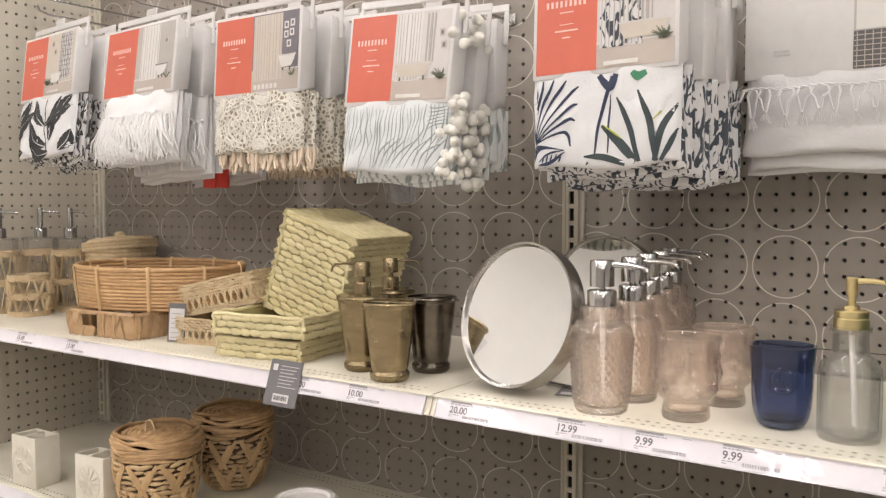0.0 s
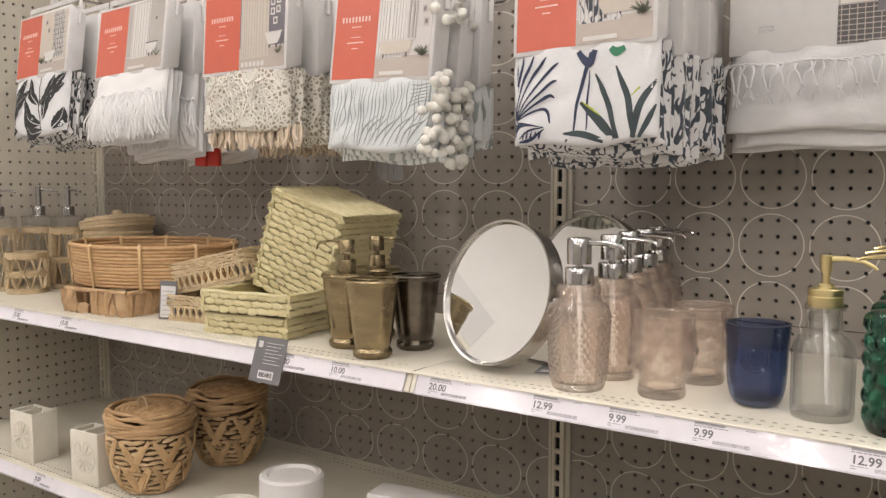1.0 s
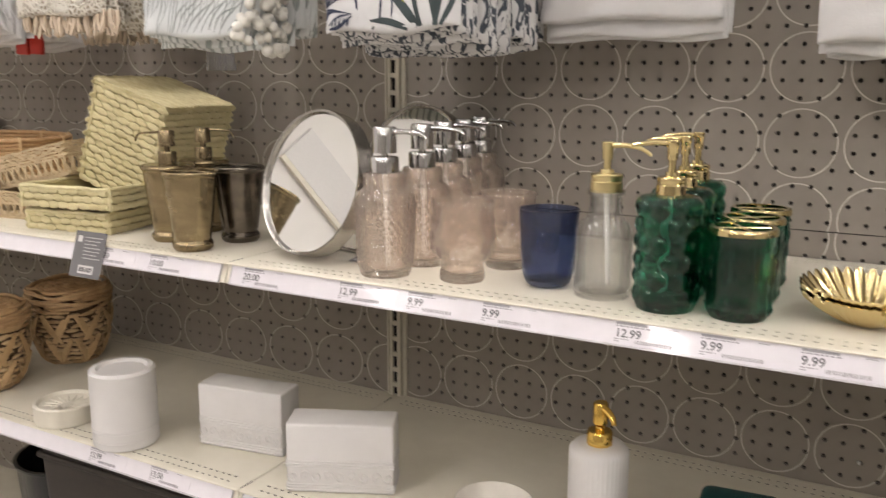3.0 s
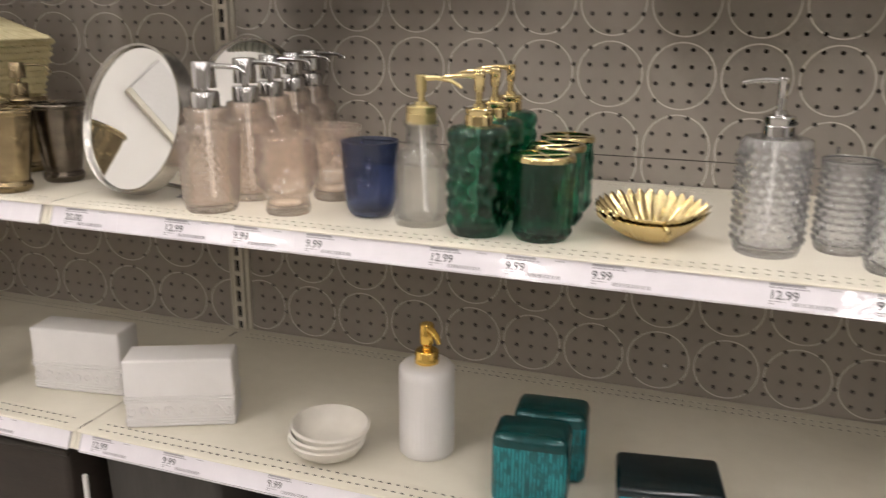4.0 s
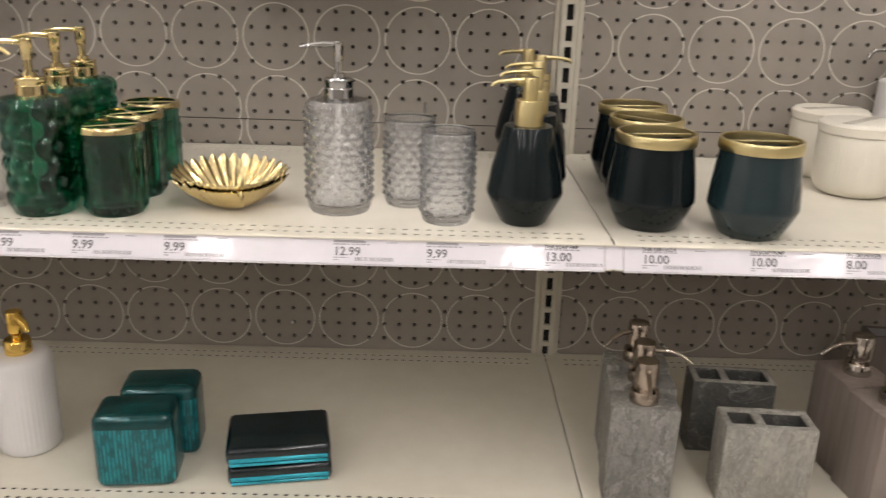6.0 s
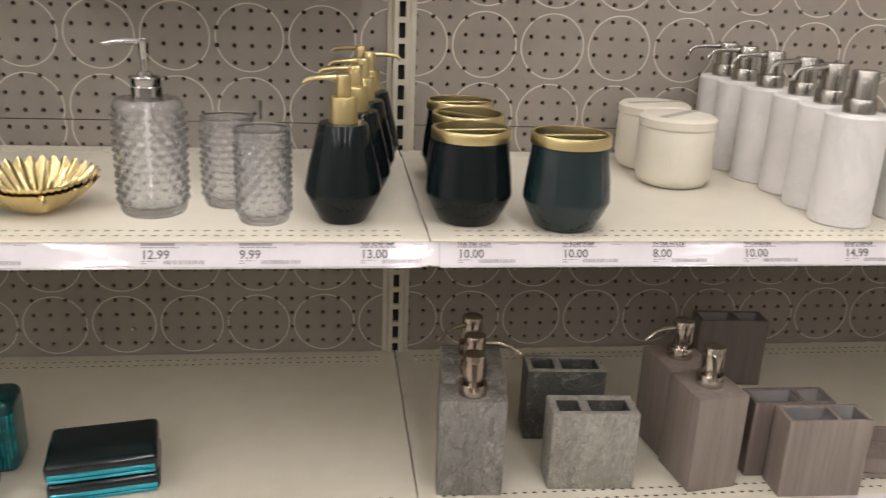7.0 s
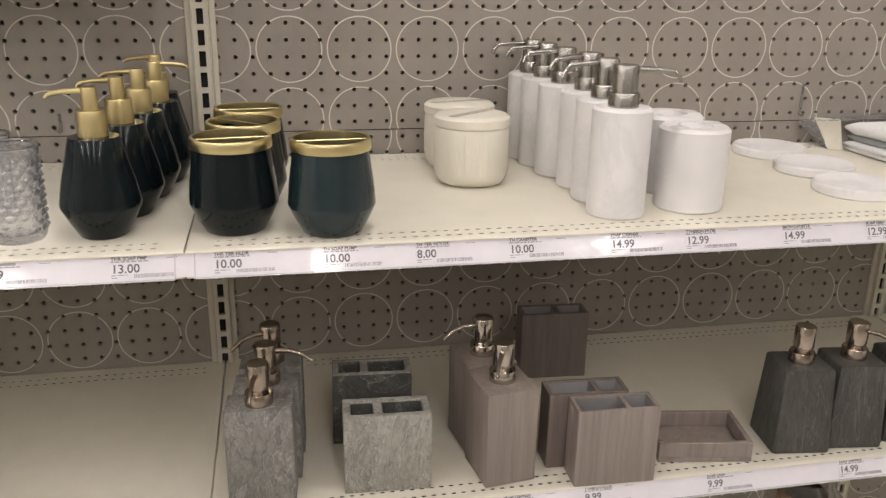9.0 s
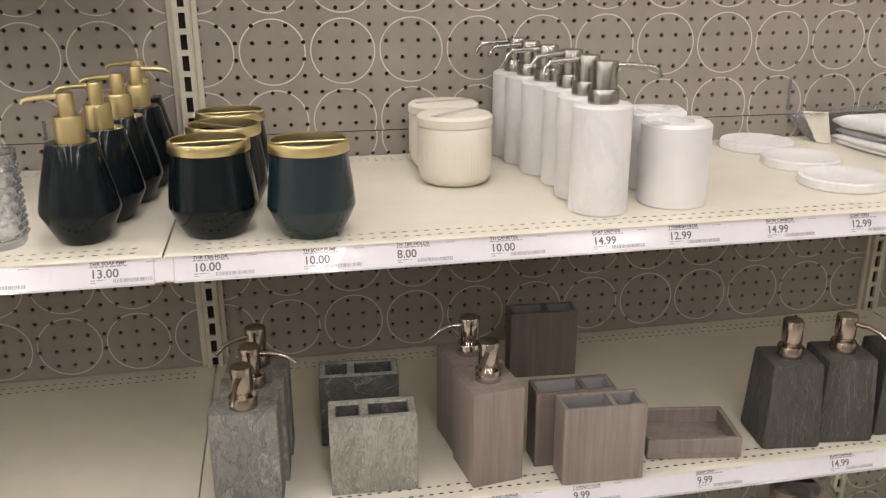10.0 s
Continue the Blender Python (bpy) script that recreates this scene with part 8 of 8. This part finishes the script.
        for k in range(6):
            stroke_bm(bm, [(X(0.49), Z(0.97 - 0.05 * k)), (X(0.40), Z(0.93 - 0.05 * k)), (X(0.33), Z(0.94 - 0.07 * k))], 0.0009, face)
        part("line_print", bm, GREY_LINE, th, "printed thin grey-green lines")
        for k in range(90):
            px = w / 2 + rnd.uniform(-0.010, 0.012)
            py = -dpt / 2 + rnd.uniform(-0.014, 0.095)
            pz = -card_h + 0.016 - rnd.uniform(0, cloth_h + 0.030) if k > 10 else -0.012 - rnd.uniform(0, 0.050)
            bm = bmesh.new()
            bmesh.ops.create_icosphere(bm, subdivisions=2, radius=rnd.uniform(0.0074, 0.0094), matrix=Matrix.Translation((px + 0.006, py, pz)))
            part("pompom", bm, POMPOM, th, smooth=60)
    return th


def hook(x, z, reach, flag=False):
    th = thing("display_hook", pose(x, 0, z), "chrome wire peg hook holding curtain packs", "hook", "peg hooks")
    part("wire", tube_bm([(0, 0.004, 0.0), (0, -0.02, 0), (0, -reach + 0.02, 0), (0, -reach, 0.006), (0, -reach - 0.006, 0.016)], 0.0028, 8), STEEL, th, smooth=60)
    part("back_clip", box_bm(-0.018, 0.018, -0.006, -0.0005, -0.012, 0.012, 0.002, 1), STEEL, th)
    if flag:
        part("flag_wire", tube_bm([(0, -0.002, 0.030), (0, -0.02, 0.034), (0, -reach - 0.02, 0.034)], 0.0022, 8), STEEL, th, smooth=60)
        fl = part("price_flag", box_bm(-0.022, 0.022, -reach - 0.0225, -reach - 0.021, 0.026, 0.052, 0.0004, 1), CARD_WHITE, th, "small white price flag")
        bm = bmesh.new()
        for a, b, lo, hi in ((-0.017, 0.0, 0.044, 0.047), (-0.017, -0.002, 0.032, 0.040), (0.004, 0.016, 0.032, 0.035)):
            box_bm(a, b, -reach - 0.0230, -reach - 0.0226, lo, hi, bm=bm)
        part("print", bm, INK_GREY, fl)
    return th


# (x, front y, top of sleeve, kind, label, packs behind, width, turn)
STACKS = (
    (-1.120, -0.300, 1.737, "leaf", "white shower curtain with black leaf print in coral card pack", 2, 0.206, -3.0, -9.0, 0.128),
    (-0.797, -0.300, 1.718, "fringe", "white fringed shower curtain in a coral card pack", 3, 0.226, -2.0, -9.0, 0.118),
    (-0.468, -0.300, 1.702, "crochet", "cream crochet shower curtain with peach tassels in coral card pack", 3, 0.220, 0.0, -4.0, 0.100),
    (-0.138, -0.310, 1.662, "wave", "pale wavy-lined shower curtain with pompoms in coral card pack", 2, 0.205, 2.0, -6.0, 0.104),
    (0.203, -0.320, 1.680, "palm", "white shower curtain with navy palm print in coral card pack", 4, 0.206, -1.0, -4.0, 0.120),
)
BEHIND = {"leaf": "black leaf print shower curtain pack behind others", "fringe": "white fringed shower curtain pack behind others", "crochet": "cream crochet shower curtain pack behind others", "wave": "wavy-lined pale shower curtain pack behind others", "palm": "navy palm print shower curtain pack behind others"}
for x, y, zt, kind, label, behind, w, turn, pitch, ch in STACKS:
    hook(x, zt + 0.043, 0.345, kind in ("leaf", "fringe"))
    curtain_pack(x, y, zt, kind, label, w, turn, cloth_h=ch, pitch=pitch, seed=len(kind) + 2)
    rnd = random.Random(int(abs(x) * 100))
    for k in range(behind):
        curtain_pack(x + rnd.uniform(-0.002, 0.014), y + 0.056 * (k + 1) + 0.004, zt - rnd.uniform(0.0, 0.012), kind, BEHIND[kind], w, turn + rnd.uniform(-2, 2), cloth_h=ch + rnd.uniform(-0.006, 0.012) + (0.026 if kind == "fringe" else -0.006 if kind == "palm" else -0.020 if kind == "wave" else -0.008), front=False, pitch=pitch * 0.6, seed=4 + k)

# the wide white pack
F_TH = curtain_pack(0.459, -0.122, 1.722, "project", "white knotted shower curtain in a white card pack", 0.252, 0.0, 0.185, 0.104, 0.04, False, sag=0.012)
hook(0.459, 1.765, 0.15)
# a stack of white packs further along
for k, (px, py) in enumerate(((0.800, -0.165), (0.803, -0.118), (0.798, -0.070))):
    curtain_pack(px, py, 1.681, "project", "white satin shower curtain in a white card pack", 0.186, 0.0, 0.185, 0.100, 0.045, False, seed=2 + k)
hook(0.800, 1.715, 0.20)
# Unseen packs and hook, added out of view to shade the board below.
for k, (px, py) in enumerate(((1.060, -0.300), (1.064, -0.240), (1.057, -0.180), (1.062, -0.120))):
    curtain_pack(px, py, 1.716, "project", "unseen white curtain pack added to shade the board", 0.24, 0.0, 0.185, 0.100, 0.045, False, seed=5 + k)
hook(1.060, 1.759, 0.33)
yf = -0.021
part("photo", box_bm(0.015, 0.122, yf - 0.0006, yf - 0.0002, -0.180, -0.006), PHOTO_WALL, F_TH, "printed photo of a bathroom")
floor_print = part("photo_floor", box_bm(0.015, 0.122, yf - 0.0009, yf - 0.0006, -0.180, -0.130), PHOTO_DARK, F_TH)
for j in range(7):
    z = -0.177 + 0.0068 * j
    part("photo_joint", box_bm(0.016, 0.121, yf - 0.0012, yf - 0.0009, z, z + 0.0010), PHOTO_FLOOR, floor_print)
for k in range(11):
    x = 0.019 + 0.0095 * k
    part("photo_joint", box_bm(x, x + 0.0010, yf - 0.0014, yf - 0.0012, -0.179, -0.131), PHOTO_FLOOR, floor_print)
part("photo_tub", box_bm(0.062, 0.120, yf - 0.0018, yf - 0.0014, -0.142, -0.108), PHOTO_SLATE, F_TH)
part("photo_curtain", box_bm(0.018, 0.058, yf - 0.0010, yf - 0.0006, -0.128, -0.010), PHOTO_LIGHT, F_TH)
bm = bmesh.new()
tube_bm([(-0.055 + 0.026 * math.cos(a), yf - 0.0004, -0.045 + 0.026 * math.sin(a)) for a in [2 * math.pi * i / 32 for i in range(33)]], 0.0007, 4, bm)
tube_bm([(-0.052, yf - 0.0004, -0.071), (0.005, yf - 0.0004, -0.071)], 0.0007, 4, bm)
tube_bm([(-0.070, yf - 0.0004, -0.069), (-0.048, yf - 0.0004, -0.045), (-0.040, yf - 0.0004, -0.02)], 0.0007, 4, bm)
for k in range(4):
    box_bm(-0.090, -0.082, yf - 0.0006, yf - 0.0002, -0.070 + k * 0.018, -0.062 + k * 0.018, bm=bm)
part("line_drawing", bm, INK_GREY, F_TH, "thin grey line emblem")
text_ob("SHOWER\nCURTAIN", 0.0050, INK_GREY, F_TH, pose(-0.086, yf - 0.0004, -0.150, 90, 0, 0))
rnd = random.Random(2)
bm = bmesh.new()
# a twisted head cord, loops hanging from it in pairs and knotted together, with frayed ends
for s in (0, math.pi):
    tube_bm([(-0.125 + 0.250 * i / 50, -0.033 + 0.0014 * math.cos(i * 1.5 + s), -0.200 + 0.0014 * math.sin(i * 1.5 + s) + 0.0015 * math.sin(i * 0.37)) for i in range(51)], 0.0013, 5, bm)
tube_bm([(-0.124, -0.032, -0.201), (-0.128, -0.031, -0.214), (-0.150, -0.027, -0.220), (-0.175, -0.022, -0.217), (-0.185, -0.020, -0.214)], 0.0023, 6, bm)
for k in range(11):
    xm = -0.113 + k * 0.0224 + rnd.uniform(-0.003, 0.003)
    zk = -0.230 - rnd.uniform(0.0, 0.010)
    for s in (-1, 1):
        xt = xm + s * rnd.uniform(0.003, 0.010)
        tube_bm([(xt, -0.032, -0.200), (xt + s * 0.003, -0.037, -0.209), (xm + s * rnd.uniform(0.004, 0.007), -0.038, (zk - 0.2) / 2), (xm + s * 0.002, -0.036, zk)], rnd.uniform(0.0013, 0.0019), 6, bm)
        for j in range(3):
            tube_bm([(xm, -0.035, zk), (xm + s * 0.002 * j, -0.034, zk - 0.007), (xm + s * 0.003 * j + rnd.uniform(-0.002, 0.002), -0.031, zk - rnd.uniform(0.011, 0.018))], 0.0008, 5, bm)
    bmesh.ops.create_icosphere(bm, subdivisions=1, radius=0.0028, matrix=Matrix.Translation((xm, -0.035, zk)))
part("knotted_cord", bm, CLOTH_WHITE, F_TH, "twisted white cord fringe", smooth=60)

# small things hanging behind the packs
rt = thing("red_tag", pose(-0.698, -0.221, 1.434, 0, 3, 12), "folded red card tag hanging behind the curtains", "tag")
bm = bmesh.new()
box_bm(-0.030, -0.001, -0.006, 0.004, -0.040, 0.04, 0.003, 2, bm)
box_bm(0.001, 0.030, -0.004, 0.006, -0.038, 0.04, 0.003, 2, bm)
part("card", bm, RED_TAG, rt)
bg = thing("plastic_bag", pose(-0.300, -0.120, 1.420), "empty clear plastic sleeve hanging behind the curtains", "bag")
bm = bmesh.new()
for k in range(5):
    tube_bm([(-0.03 + k * 0.014, 0.004 * math.sin(k * 2), 0.05), (-0.028 + k * 0.013, 0.006 * math.sin(k * 3), 0.0), (-0.03 + k * 0.015, 0.004 * math.sin(k), -0.055)], 0.009, 6, bm, flat=0.35)
part("sleeve", bm, BAG, bg, smooth=60)
